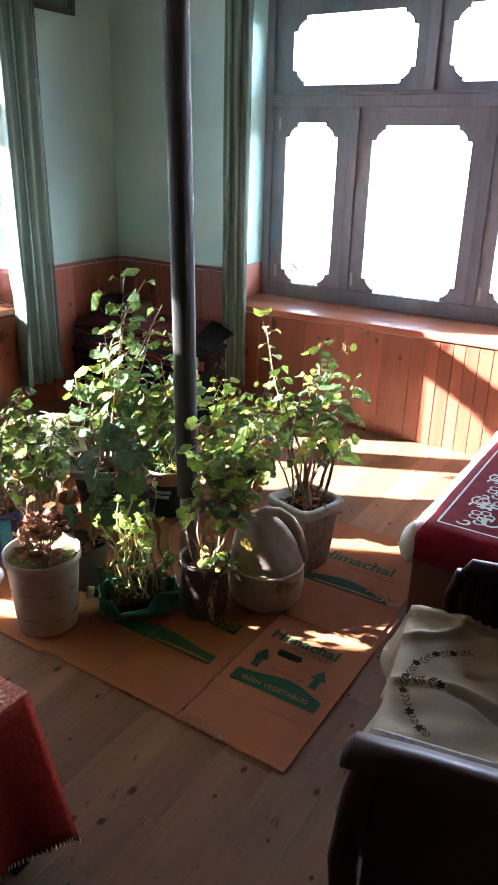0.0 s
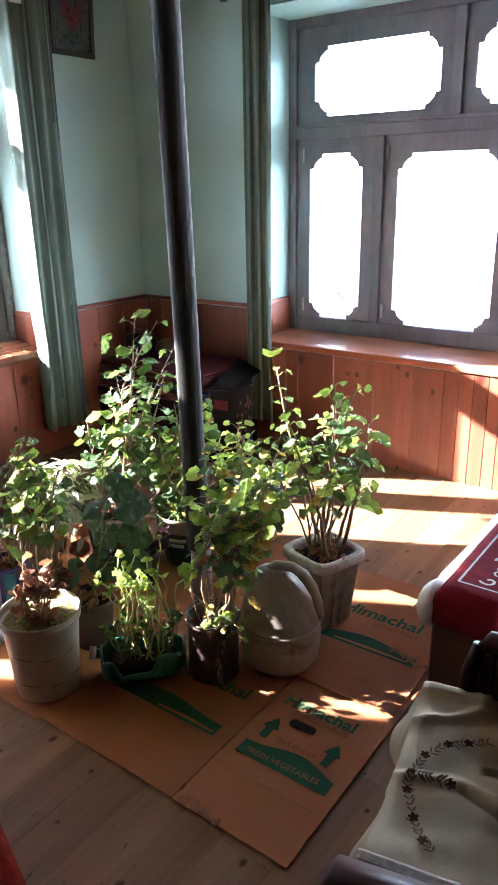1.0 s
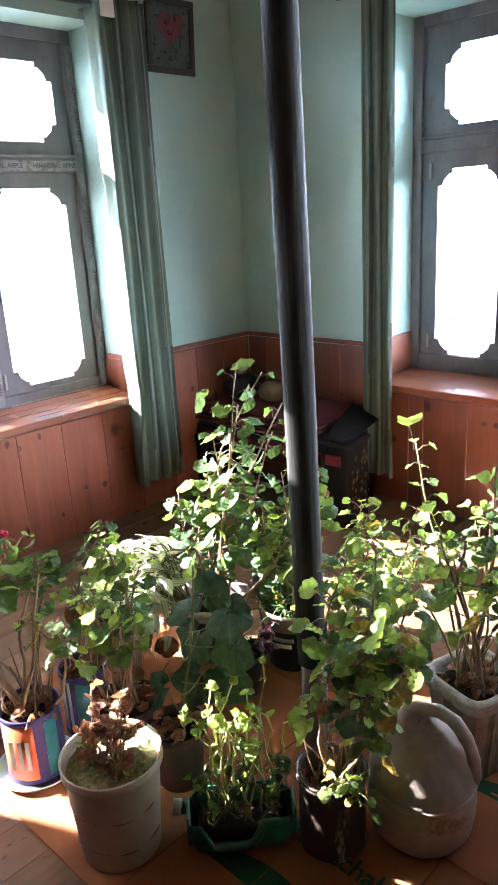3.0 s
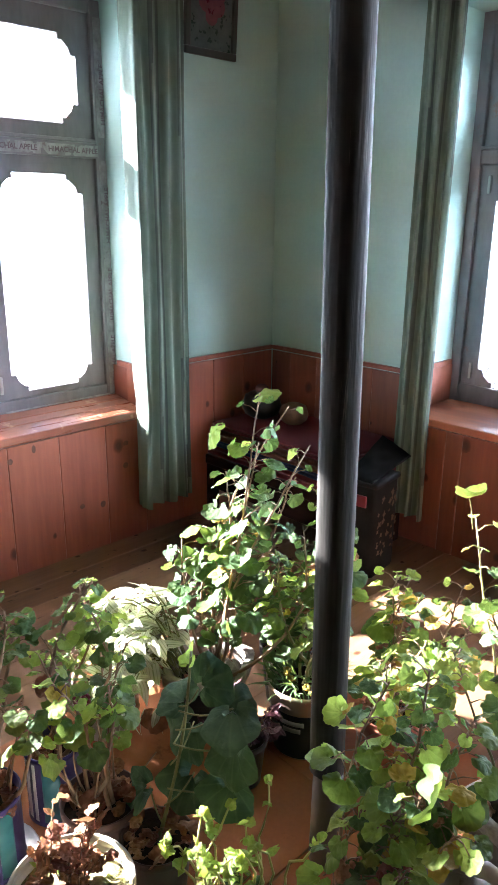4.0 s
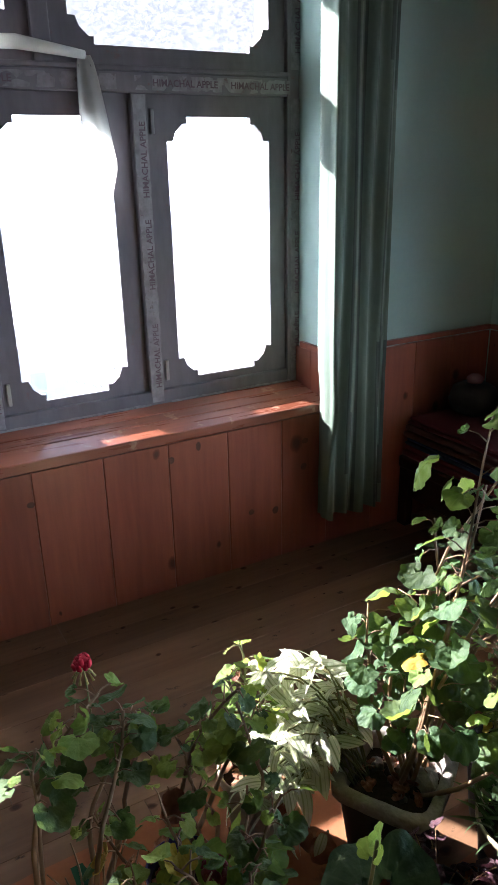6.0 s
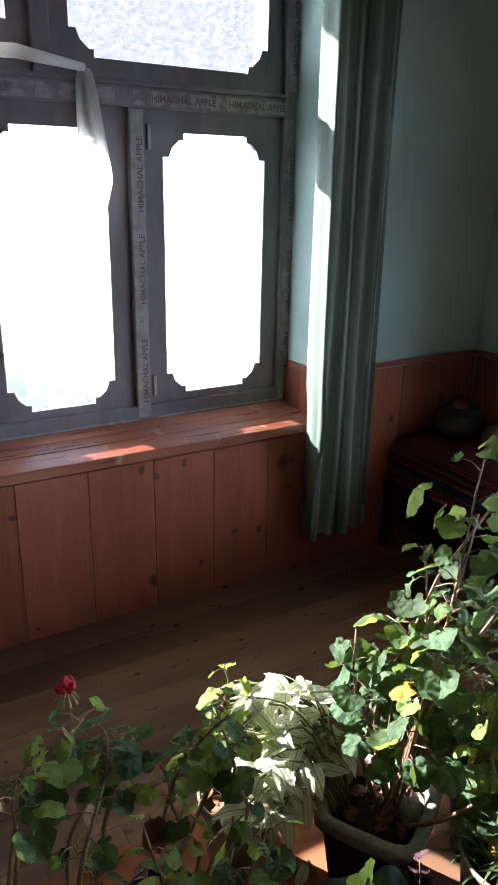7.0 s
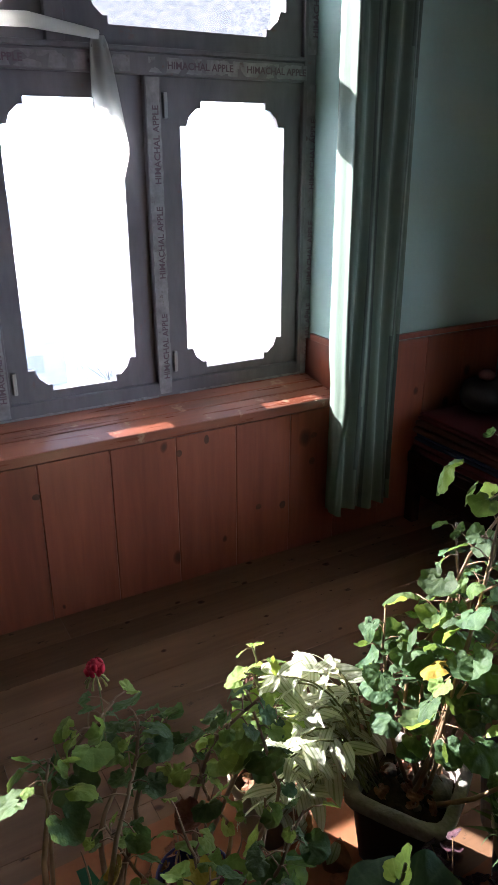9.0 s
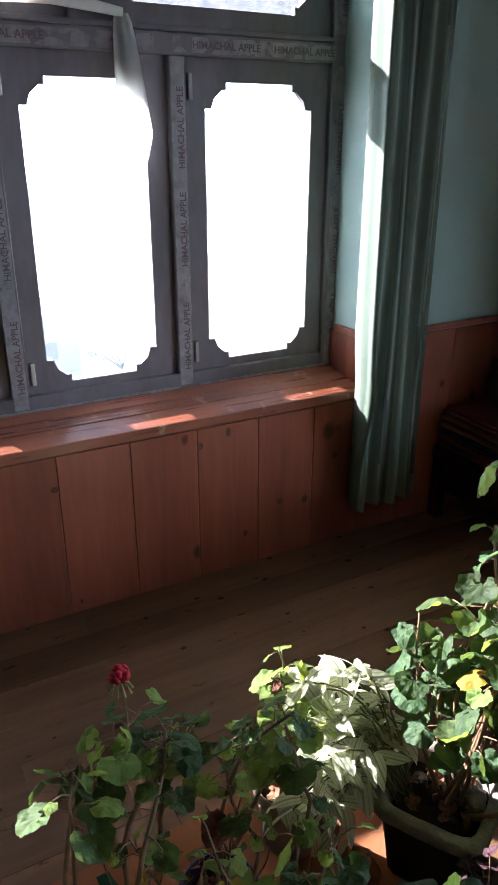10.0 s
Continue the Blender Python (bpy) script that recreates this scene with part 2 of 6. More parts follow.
M_BEDWOOD = shade("brown_stained_wood", (0.09, 0.037, 0.022), (0.17, 0.075, 0.045), scale=6, stretch=(0.2, 1, 1), rough=0.4, bump=0.1)
M_CREAM = shade("cream_cotton_cover", (0.27, 0.225, 0.155), (0.35, 0.295, 0.205), scale=5, rough=0.85, bump=0.3, fine=220)
M_EMB = plain("brown_embroidery", (0.04, 0.018, 0.012), 0.8)
M_EMBPALE = plain("pale_embroidery", (0.12, 0.085, 0.06), 0.8)
M_RUG = shade("crimson_rug", (0.115, 0.008, 0.014), (0.185, 0.016, 0.024), scale=30, rough=0.95, bump=0.5, fine=250)
M_RUGPALE = shade("pale_rug_pattern", (0.42, 0.36, 0.36), (0.56, 0.5, 0.48), scale=30, rough=0.95, bump=0.5, fine=250)
M_RUGDARK = shade("dark_rug_field", (0.012, 0.015, 0.02), (0.03, 0.03, 0.035), scale=30, rough=0.95, bump=0.5, fine=250)
M_REDCLOTH = shade("dark_red_tablecloth", (0.105, 0.009, 0.006), (0.2, 0.022, 0.012), scale=90, rough=0.75, bump=0.2, fine=150)
M_REDPRINT = shade("red_printed_table_top", (0.2, 0.014, 0.008), (0.55, 0.27, 0.18), scale=110, rough=0.75, bump=0.2, fine=120)
M_THREAD = plain("cream_thread", (0.6, 0.5, 0.38), 0.8)
M_BUCKET = shade("grey_white_plastic", (0.3, 0.28, 0.235), (0.42, 0.39, 0.33), scale=7, rough=0.45, bump=0.08, wear=(0.2, 0.18, 0.16), wear_at=0.68)
M_GREEN = shade("green_plastic_can", (0.014, 0.115, 0.066), (0.024, 0.16, 0.09), scale=8, rough=0.35, bump=0.05)
M_CAP = plain("dusty_pink_cap", (0.42, 0.33, 0.32), 0.5)
M_RUST = shade("rusty_tin", (0.04, 0.03, 0.026), (0.13, 0.1, 0.085), scale=9, stretch=(1, 1, 0.25), rough=0.42, bump=0.3, metal=0.35, wear=(0.48, 0.4, 0.34), wear_at=0.56, wear_scale=22.0, wear_map=(1, 1, 0.25))
M_JUG = shade("dusty_translucent_plastic", (0.19, 0.16, 0.13), (0.34, 0.31, 0.265), scale=7, rough=0.4, bump=0.15, wear=(0.15, 0.105, 0.075), wear_at=0.6)
M_STONE = shade("cement_pot", (0.11, 0.085, 0.068), (0.22, 0.18, 0.148), scale=22, rough=0.85, bump=0.9, wear=(0.09, 0.065, 0.052), wear_at=0.6)
M_RIM = shade("rough_cement_rim", (0.17, 0.15, 0.13), (0.34, 0.31, 0.27), scale=45, rough=0.9, bump=1.0, fine=160)
M_KNOT = plain("dusky_pink_cloth", (0.16, 0.07, 0.075), 0.9)
M_BLACKPOT = shade("black_plastic_pot", (0.018, 0.017, 0.017), (0.04, 0.037, 0.035), scale=10, rough=0.45, bump=0.1)
M_BROWNPOT = shade("dark_brown_pot", (0.05, 0.03, 0.025), (0.10, 0.06, 0.05), scale=10, rough=0.5, bump=0.15)
M_TERRA = shade("terracotta", (0.27, 0.075, 0.035), (0.4, 0.13, 0.065), scale=10, rough=0.75, bump=0.25)
M_SOIL = shade("dark_soil", (0.012, 0.008, 0.005), (0.045, 0.028, 0.018), scale=30, rough=0.95, bump=1.0, fine=120)
M_MOSS = shade("mossy_soil", (0.03, 0.026, 0.011), (0.34, 0.32, 0.13), scale=75, rough=0.95, bump=1.0, fine=120)
M_TINORANGE = shade("orange_printed_tin", (0.36, 0.06, 0.02), (0.48, 0.10, 0.03), scale=8, rough=0.35, bump=0.04)
M_TINBLUE = shade("blue_printed_tin", (0.022, 0.018, 0.06), (0.045, 0.036, 0.12), scale=8, rough=0.35, bump=0.04)
M_TINWHITE = shade("white_printed_tin", (0.33, 0.33, 0.33), (0.45, 0.45, 0.43), scale=8, rough=0.35, bump=0.04)
M_TEAL = shade("teal_printed_tin", (0.02, 0.1, 0.12), (0.04, 0.16, 0.17), scale=8, rough=0.35, bump=0.04)
M_BEIGE = shade("beige_plastic", (0.27, 0.22, 0.15), (0.36, 0.3, 0.21), scale=8, rough=0.5, bump=0.05)
M_STEM = shade("green_stem", (0.10, 0.11, 0.03), (0.19, 0.18, 0.06), scale=20, rough=0.6, bump=0.2)
M_WOODY = shade("woody_stem", (0.12, 0.07, 0.035), (0.24, 0.15, 0.08), scale=25, rough=0.75, bump=0.4)
M_TWIG = shade("yellow_green_stem", (0.24, 0.24, 0.05), (0.36, 0.35, 0.10), scale=20, rough=0.5, bump=0.1)
M_LEAF = leafy("geranium_leaf", (0.046, 0.09, 0.034), (0.1, 0.16, 0.058), (0.4, 0.54, 0.07), through_light=0.42, veins=True)
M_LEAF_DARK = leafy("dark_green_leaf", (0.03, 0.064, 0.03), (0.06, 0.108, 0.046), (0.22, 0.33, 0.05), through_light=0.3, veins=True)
M_LEAF_BIG = leafy("broad_dark_leaf", (0.03, 0.062, 0.034), (0.058, 0.1, 0.052), (0.12, 0.2, 0.045), through_light=0.1, veins=True)
M_LEAF_YOUNG = leafy("young_green_leaf", (0.12, 0.2, 0.055), (0.2, 0.29, 0.085), (0.5, 0.62, 0.08), through_light=0.5, veins=True)
M_LEAF_YELLOW = leafy("yellowed_leaf", (0.26, 0.19, 0.03), (0.38, 0.28, 0.05), (0.4, 0.27, 0.05), through_light=0.35)
M_LEAF_DRY = leafy("dry_brown_leaf", (0.16, 0.07, 0.035), (0.3, 0.15, 0.09), (0.3, 0.15, 0.06), through_light=0.25)
M_LEAF_WITHERED = leafy("withered_purple_leaf", (0.022, 0.01, 0.014), (0.07, 0.032, 0.042), (0.1, 0.03, 0.04), through_light=0.12)
M_LEAF_STRIPED = leafy("striped_leaf", (0.14, 0.2, 0.09), (0.24, 0.31, 0.15), (0.72, 0.76, 0.5), stripes=(0.56, 0.59, 0.48))
M_PETAL = plain("crimson_petal", (0.42, 0.004, 0.025), 0.9)
M_PETAL_DARK = plain("dark_red_petal", (0.12, 0.004, 0.012), 0.7)
M_BLACK = shade("black_cloth", (0.008, 0.008, 0.008), (0.018, 0.017, 0.017), rough=0.9)
# blanket colours are darkened to carry the shade of the corner
M_ORANGE = shade("orange_brown_blanket", (0.07, 0.018, 0.01), (0.1, 0.03, 0.013), rough=0.9)
M_BLUE = shade("dark_blue_cloth", (0.012, 0.016, 0.05), (0.02, 0.028, 0.08), rough=0.9)
M_REDBLANKET = shade("red_blanket", (0.085, 0.008, 0.011), (0.125, 0.014, 0.016), rough=0.95, bump=0.3, fine=150)
for m_ in (M_SOIL, M_BROWNPOT, M_BLACKPOT, M_JUG, M_TEAL, M_TINBLUE, M_RUST):
    m_.node_tree.nodes["Principled BSDF"].inputs["Specular IOR Level"].default_value = 0.2
for m_, level in ((M_EMB, 0.0), (M_EMBPALE, 0.0), (M_CREAM, 0.05), (M_FLOOR, 0.16), (M_CARD, 0.1), (M_INK, 0.1), (M_INKRED, 0.05), (M_REDCLOTH, 0.03), (M_REDPRINT, 0.03), (M_RUG, 0.03), (M_THREAD, 0.05), (M_BLACK, 0.1), (M_BEDWOOD, 0.15)):
    m_.node_tree.nodes["Principled BSDF"].inputs["Specular IOR Level"].default_value = level
M_LEAF_BIG.node_tree.nodes["Principled BSDF"].inputs["Specular IOR Level"].default_value = 0.12
M_KNOTWOOD = shade("dark_pine_knot", (0.05, 0.018, 0.012), (0.11, 0.036, 0.02), scale=40, rough=0.45, bump=0.2)
M_PICFRAME = shade("black_picture_frame", (0.02, 0.02, 0.019), (0.04, 0.038, 0.034), rough=0.5)
M_STRIP = shade("brown_figured_velvet", (0.03, 0.018, 0.01), (0.12, 0.085, 0.05), scale=70, rough=0.85, bump=0.3, fine=200)
M_DARKTEAL = shade("dark_teal_printed_plastic", (0.007, 0.022, 0.025), (0.014, 0.04, 0.044), scale=8, rough=0.4, bump=0.04)
M_PICTURE = shade("dark_picture_print", (0.02, 0.035, 0.03), (0.06, 0.08, 0.07), scale=12, rough=0.3)
M_PICRED = shade("red_picture_shape", (0.07, 0.012, 0.02), (0.14, 0.03, 0.04), scale=30, rough=0.3)

# ---- building helpers ----


def mesh_of(bm, material, smooth=False):
    me = bpy.data.meshes.new("mesh")
    bm.to_mesh(me)
    bm.free()
    for m in material if isinstance(material, (list, tuple)) else [material]:
        me.materials.append(m)
    if smooth:
        for p in me.polygons:
            p.use_smooth = True
    return me


def part(name, bm, material, parent, label="", smooth=False, at=None):
    ob = new(name, mesh_of(bm, material, smooth))
    ob.parent = parent
    if at is not None:
        ob.matrix_basis = at
    if label:
        ob["label"] = label
    return ob


def thing(name, x, y, z, label, category, group="", kind="", turn=0.0):
    ob = new(name)
    ob.empty_display_size = 0.05
    ob.matrix_basis = pose(x, y, z, 0, 0, turn)
    return tagged(ob, label, category, group, kind)


def solid(name, bm, material, label="", category="", kind="", smooth=False):
    return tagged(new(name, mesh_of(bm, material, smooth)), label, category, "", kind)


def box(bm, x0, x1, y0, y1, z0, z1, bevel=0.0, mat_index=0):
    made = bmesh.ops.create_cube(bm, size=1.0, matrix=Matrix.LocRotScale(((x0 + x1) / 2, (y0 + y1) / 2, (z0 + z1) / 2), None, (x1 - x0, y1 - y0, z1 - z0)))
    faces = {f for v in made["verts"] for f in v.link_faces}
    for f in faces:
        f.material_index = mat_index
    if bevel:
        edges = list({e for v in made["verts"] for e in v.link_edges})
        bmesh.ops.bevel(bm, geom=edges, offset=bevel, segments=2, affect="EDGES", profile=0.5)
    return bm


def boxed(*args, **kw):
    return box(bmesh.new(), *args, **kw)


def lathe(bm, profile, sides=32, centre=(0, 0, 0), squash=(1, 1), close=False):
    """Turns a profile of (radius, height) round the z axis."""
    rings = []
    for r, z in profile:
        rings.append([bm.verts.new((centre[0] + squash[0] * r * math.cos(2 * math.pi * i / sides), centre[1] + squash[1] * r * math.sin(2 * math.pi * i / sides), centre[2] + z)) for i in range(sides)])
    for a, b in zip(rings, rings[1:]):
        for i in range(sides):
            j = (i + 1) % sides
            bm.faces.new((a[i], a[j], b[j], b[i]))
    if close:
        bm.faces.new(rings[0][::-1])
        bm.faces.new(rings[-1])
    return bm


def tube(bm, points, radii, sides=6):
    """A round bar along points."""
    points = [Vector(p) for p in points]
    rings, up = [], Vector((0.31, 0.17, 0.93)).normalized()
    for i, p in enumerate(points):
        way = (points[min(i + 1, len(points) - 1)] - points[max(i - 1, 0)]).normalized()
        a = way.cross(up)
        if a.length < 0.05:
            a = way.cross(Vector((1, 0, 0)))
        a.normalize()
        b = way.cross(a)
        r = radii[i] if isinstance(radii, (list, tuple)) else radii
        rings.append([bm.verts.new(p + r * (math.cos(2 * math.pi * k / sides) * a + math.sin(2 * math.pi * k / sides) * b)) for k in range(sides)])
    for a, b in zip(rings, rings[1:]):
        for k in range(sides):
            bm.faces.new((a[k], a[(k + 1) % sides], b[(k + 1) % sides], b[k]))
    bm.faces.new(rings[0][::-1])
    bm.faces.new(rings[-1])
    return bm


def curve_points(a, b, bow, steps=8):
    """Points from a to b on a bowed line."""
    a, b, bow = Vector(a), Vector(b), Vector(bow)
    return [a.lerp(b, k / steps) + bow * math.sin(math.pi * k / steps) for k in range(steps + 1)]


def sheet(bm, nu, nv, place, back=0.0):
    """A grid of nu x nv cells, place(u, v) -> point; back: thickness along the normal."""
    grid = [[bm.verts.new(place(i / nu, j / nv)) for j in range(nv + 1)] for i in range(nu + 1)]
    faces = [bm.faces.new((grid[i][j], grid[i + 1][j], grid[i + 1][j + 1], grid[i][j + 1])) for i in range(nu) for j in range(nv)]
    if back:
        bmesh.ops.recalc_face_normals(bm, faces=faces)
        bmesh.ops.solidify(bm, geom=faces, thickness=back)
    return bm


def lettering(text, size, material, parent, at, name="printed_word", depth=0.0006, spacing=1.0, bold=0.0):
    """Words as a mesh of their own."""
    cu = bpy.data.curves.new("words", "FONT")
    cu.body, cu.size, cu.extrude, cu.space_character = text, size, depth, spacing
    cu.resolution_u = 2
    cu.offset = bold * size
    tmp = bpy.data.objects.new("words", cu)
    scene.collection.objects.link(tmp)
    me = bpy.data.meshes.new_from_object(tmp.evaluated_get(bpy.context.evaluated_depsgraph_get()))
    bpy.data.objects.remove(tmp)
    bpy.data.curves.remove(cu)
    me.materials.clear()
    me.materials.append(material)
    ob = new(name, me)
    ob.parent = parent
    ob.matrix_basis = at
    return ob


# ---- the room ----
XF, YF = -3.106, 4.108          # faces of the boarding on the west and north walls
XL, YR = -3.337, 4.50           # faces of the two windows
XE, YS, TOP = 1.75, -1.7, 2.62  # east wall, south wall, ceiling
SILL, DADO, HEAD = 0.602, 0.797, 2.262
LW0, LW1 = 0.84, 3.275          # west opening, along y
RW0, RW1 = -2.275, 0.36         # north opening, along x
PLASTER = 0.014

bm = bmesh.new()
x0, x1 = -3.62, XF - PLASTER
box(bm, x0, x1, YS - 0.2, YR + 0.25, -0.1, SILL - 0.035)
box(bm, x0, x1, YS - 0.2, YR + 0.25, HEAD, TOP + 0.1)
box(bm, x0, x1, LW1, YR + 0.25, SILL - 0.035, HEAD)
box(bm, x0, x1, YS - 0.2, LW0, SILL - 0.035, HEAD)
solid("wall_west", bm, M_MINT, "mint green plastered wall with a deep window opening", "wall", "structure")
bm = bmesh.new()
y0, y1 = YF + PLASTER, YR + 0.25
box(bm, XF - PLASTER, XE + 0.2, y0, y1, -0.1, SILL - 0.035)
box(bm, XF - PLASTER, XE + 0.2, y0, y1, HEAD, TOP + 0.1)
box(bm, XF - PLASTER, RW0, y0, y1, SILL - 0.035, HEAD)
box(bm, RW1, XE + 0.2, y0, y1, SILL - 0.035, HEAD)
solid("wall_north", bm, M_MINT, "mint green plastered wall with a deep window opening", "wall", "structure")
solid("wall_east", boxed(XE, XE + 0.2, YS - 0.2, YF + PLASTER, -0.1, TOP + 0.1), M_DIM, "unseen plain wall, dark brown to hold back bounced light", "wall", "structure")
solid("wall_south", boxed(XF - PLASTER, XE, YS - 0.2, YS, -0.1, TOP + 0.1), M_DIM, "unseen plain wall, dark brown to hold back bounced light", "wall", "structure")
solid("ceiling", boxed(-3.62, XE + 0.2, YS - 0.2, YR + 0.25, TOP + 0.1, TOP + 0.2), M_CEIL, "unseen plain ceiling, dark brown to hold back bounced light", "ceiling", "structure")
solid("roof_eave", boxed(-4.22, -3.62, YS - 0.2, YR + 0.25, 2.505, 2.64, bevel=0.01), M_CEIL, "brown wooden roof eave over the west window", "eave", "structure")
floor = solid("floor", boxed(XF - PLASTER, XE, YS, YF + PLASTER, -0.12, -0.02), M_BROWNPOT, "worn knotty wooden floor of long boards", "floor", "structure")

# sill boards; the western one rises towards the window


def sill_board(x0, x1):
    bm = boxed(x0, x1, LW0 + 0.003, LW1 - 0.003, SILL - 0.035, SILL, bevel=0.004)
    for v in bm.verts:
        if v.co.z > SILL - 0.02:
            v.co.z += 0.045 * (XF + 0.012 - v.co.x) / (XF + 0.062 - XL)
    return bm


sill_w = thing("window_sill_west", 0, 0, 0, "worn reddish varnished wooden window sill of three boards", "window sill", "", "structure")
for x0, x1 in ((XL - 0.05, XL + 0.085), (XL + 0.0875, XF - 0.085), (XF - 0.0825, XF + 0.012)):
    part("board", sill_board(x0, x1), M_SILL, sill_w)
solid("window_sill_north", boxed(RW0 + 0.003, RW1 - 0.003, YF - 0.012, YR + 0.05, SILL - 0.035, SILL, bevel=0.006), M_SILLX, "dark reddish varnished wooden window sill", "window sill", "structure")

# wainscot caps and the boarding of the window reveals
cap = bmesh.new()
box(cap, XF - PLASTER, XF + 0.006, LW1, YF, DADO - 0.02, DADO, bevel=0.003)
box(cap, XL + 0.05, XF, LW1 - 0.014, LW1 + 0.0, DADO - 0.02, DADO + 0.002)
box(cap, XF - PLASTER, XF + 0.006, YS, LW0, DADO - 0.02, DADO, bevel=0.003)
solid("trim_west", cap, M_PINE, "varnished wooden cap of the wall boarding", "trim", "structure")
cap = bmesh.new()
box(cap, XF + 0.007, RW0, YF - 0.006, YF + PLASTER, DADO - 0.02, DADO, bevel=0.003)
box(cap, RW0 - 0.0, RW0 + 0.014, YF, YR - 0.03, DADO - 0.02, DADO + 0.002)
box(cap, RW1, XE, YF - 0.006, YF + PLASTER, DADO - 0.02, DADO, bevel=0.003)
solid("trim_north", cap, M_PINE, "varnished wooden cap of the wall boarding", "trim", "structure")

# ---- windows ----


def cut_outline(a0, a1, b0, b1, cut=0.075, step=0.022):
    """The stepped outline of a pane, anticlockwise, with the matching points of a frame round it."""
    pts = []
    for sa, sb, a, b in ((1, 1, a1, b1), (-1, 1, a0, b1), (-1, -1, a0, b0), (1, -1, a1, b0)):
        four = [(a, b - sb * cut), (a - sa * step, b - sb * cut), (a - sa * step * 1.5, b - sb * step * 2.1), (a - sa * cut * 0.8, b - sb * step), (a - sa * cut, b - sb * step), (a - sa * cut, b)]
        pts.append(four if sa * sb > 0 else four[::-1])
    return [p for four in pts for p in four]


def sash(bm, a0, a1, b0, b1, inner, d0, d1, put):
    """A board with a stepped hole: a along the wall, b up, d through it."""
    ia0, ia1, ib0, ib1 = inner
    hole = cut_outline(*inner)
    rim = []
    for k, (a, b) in enumerate(hole):
        corner, spot = k // 6, k % 6
        ca, cb = ((a1, b1), (a0, b1), (a0, b0), (a1, b0))[corner]
        ends = {0: (ca, b) if corner % 2 == 0 else (a, cb), 5: (a, cb) if corner % 2 == 0 else (ca, b)}
        rim.append(ends.get(spot, (ca, cb)))
    n = len(hole)
    layers = []
    for d in (d0, d1):
        layers.append(([bm.verts.new(put(a, b, d)) for a, b in hole], {}))
        for p in rim:
            layers[-1][1].setdefault(p, bm.verts.new(put(*p, d)))
    for (h, r) in layers:
        for k in range(n):
            j = (k + 1) % n
            ring = [h[k], h[j], r[rim[j]], r[rim[k]]]
            ring = [v for i, v in enumerate(ring) if v not in ring[:i]]
            bm.faces.new(ring)
    for k in range(n):
        j = (k + 1) % n
        bm.faces.new((layers[0][0][k], layers[0][0][j], layers[1][0][j], layers[1][0][k]))
        if rim[k] != rim[j]:
            bm.faces.new((layers[0][1][rim[k]], layers[0][1][rim[j]], layers[1][1][rim[j]], layers[1][1][rim[k]]))
    bmesh.ops.recalc_face_normals(bm, faces=bm.faces[:])
    return bm


def window(name, label, put, span, lower, upper, tape):
    """One wide wooden window. put(a, b, d): a along the wall, b up, d into the room from the sashes' face."""
    win = thing(name, 0, 0, 0, label, "window", "", "structure")

    def bar(nm, a0, a1, b0, b1, d0, d1, mat_=M_FRAME, parent=win, bevel=0.004):
        p, q = put(a0, b0, d0), put(a1, b1, d1)
        lo, hi = [min(u, v) for u, v in zip(p, q)], [max(u, v) for u, v in zip(p, q)]
        return part(nm, boxed(lo[0], hi[0], lo[1], hi[1], lo[2], hi[2], bevel=bevel), mat_, parent)

    s0, s1 = span
    bar("frame_post", s0, s0 + 0.05, SILL, HEAD, -0.09, 0.02)
    bar("frame_post", s1 - 0.05, s1, SILL, HEAD, -0.09, 0.02)
    bar("frame_rail", s0 + 0.05, s1 - 0.05, HEAD - 0.05, HEAD, -0.09, 0.02)
    bar("frame_rail", s0 + 0.05, s1 - 0.05, SILL + 0.0, SILL + 0.085, -0.09, 0.018)
    bar("transom", s0 + 0.05, s1 - 0.05, 1.665, 1.725, -0.09, 0.022)
    bar("drip_moulding", s0 + 0.05, s1 - 0.05, 1.725, 1.74, -0.02, 0.034)
    for row, (z0, z1) in ((lower, (SILL + 0.085, 1.665)), (upper, (1.74, HEAD - 0.05))):
        edges = [s0 + 0.05] + [(p[1] + q[0]) / 2 for p, q in zip(row, row[1:])] + [s1 - 0.05]
        for k, (a0, a1, b0, b1) in enumerate(row):
            e0, e1 = edges[k], edges[k + 1]
            w = 0.028
            if k:
                bar("mullion", e0 - w, e0 + w, z0, z1, -0.09, 0.02)
            sh = part("sash", sash(bmesh.new(), e0 + (w if k else 0) - 0.004, e1 - (w if k < len(row) - 1 else 0) + 0.004, z0 - 0.004, z1 + 0.004, (a0, a1, b0, b1), -0.02, 0.0, put), M_FRAME, win)
            p, q = put(a0 - 0.02, b0 - 0.02, -0.026), put(a1 + 0.02, b1 + 0.02, -0.0215)
            lo, hi = [min(u, v) for u, v in zip(p, q)], [max(u, v) for u, v in zip(p, q)]
            pane = part("pane", boxed(lo[0], hi[0], lo[1], hi[1], lo[2], hi[2]), M_GLASS, sh, "dusty clear window glass")
            pane.visible_shadow = False
            if row is lower:
                for zz in (z0 + 0.03, z1 - 0.12):
                    bar("bolt", e0 + w + 0.012, e0 + w + 0.026, zz, zz + 0.075, 0.0, 0.012, M_METAL, win, 0.003)
    return win, bar


def put_w(a, b, d):
    return (XL + d, a, b)


def put_n(a, b, d):
    return (a, YR - d, b)


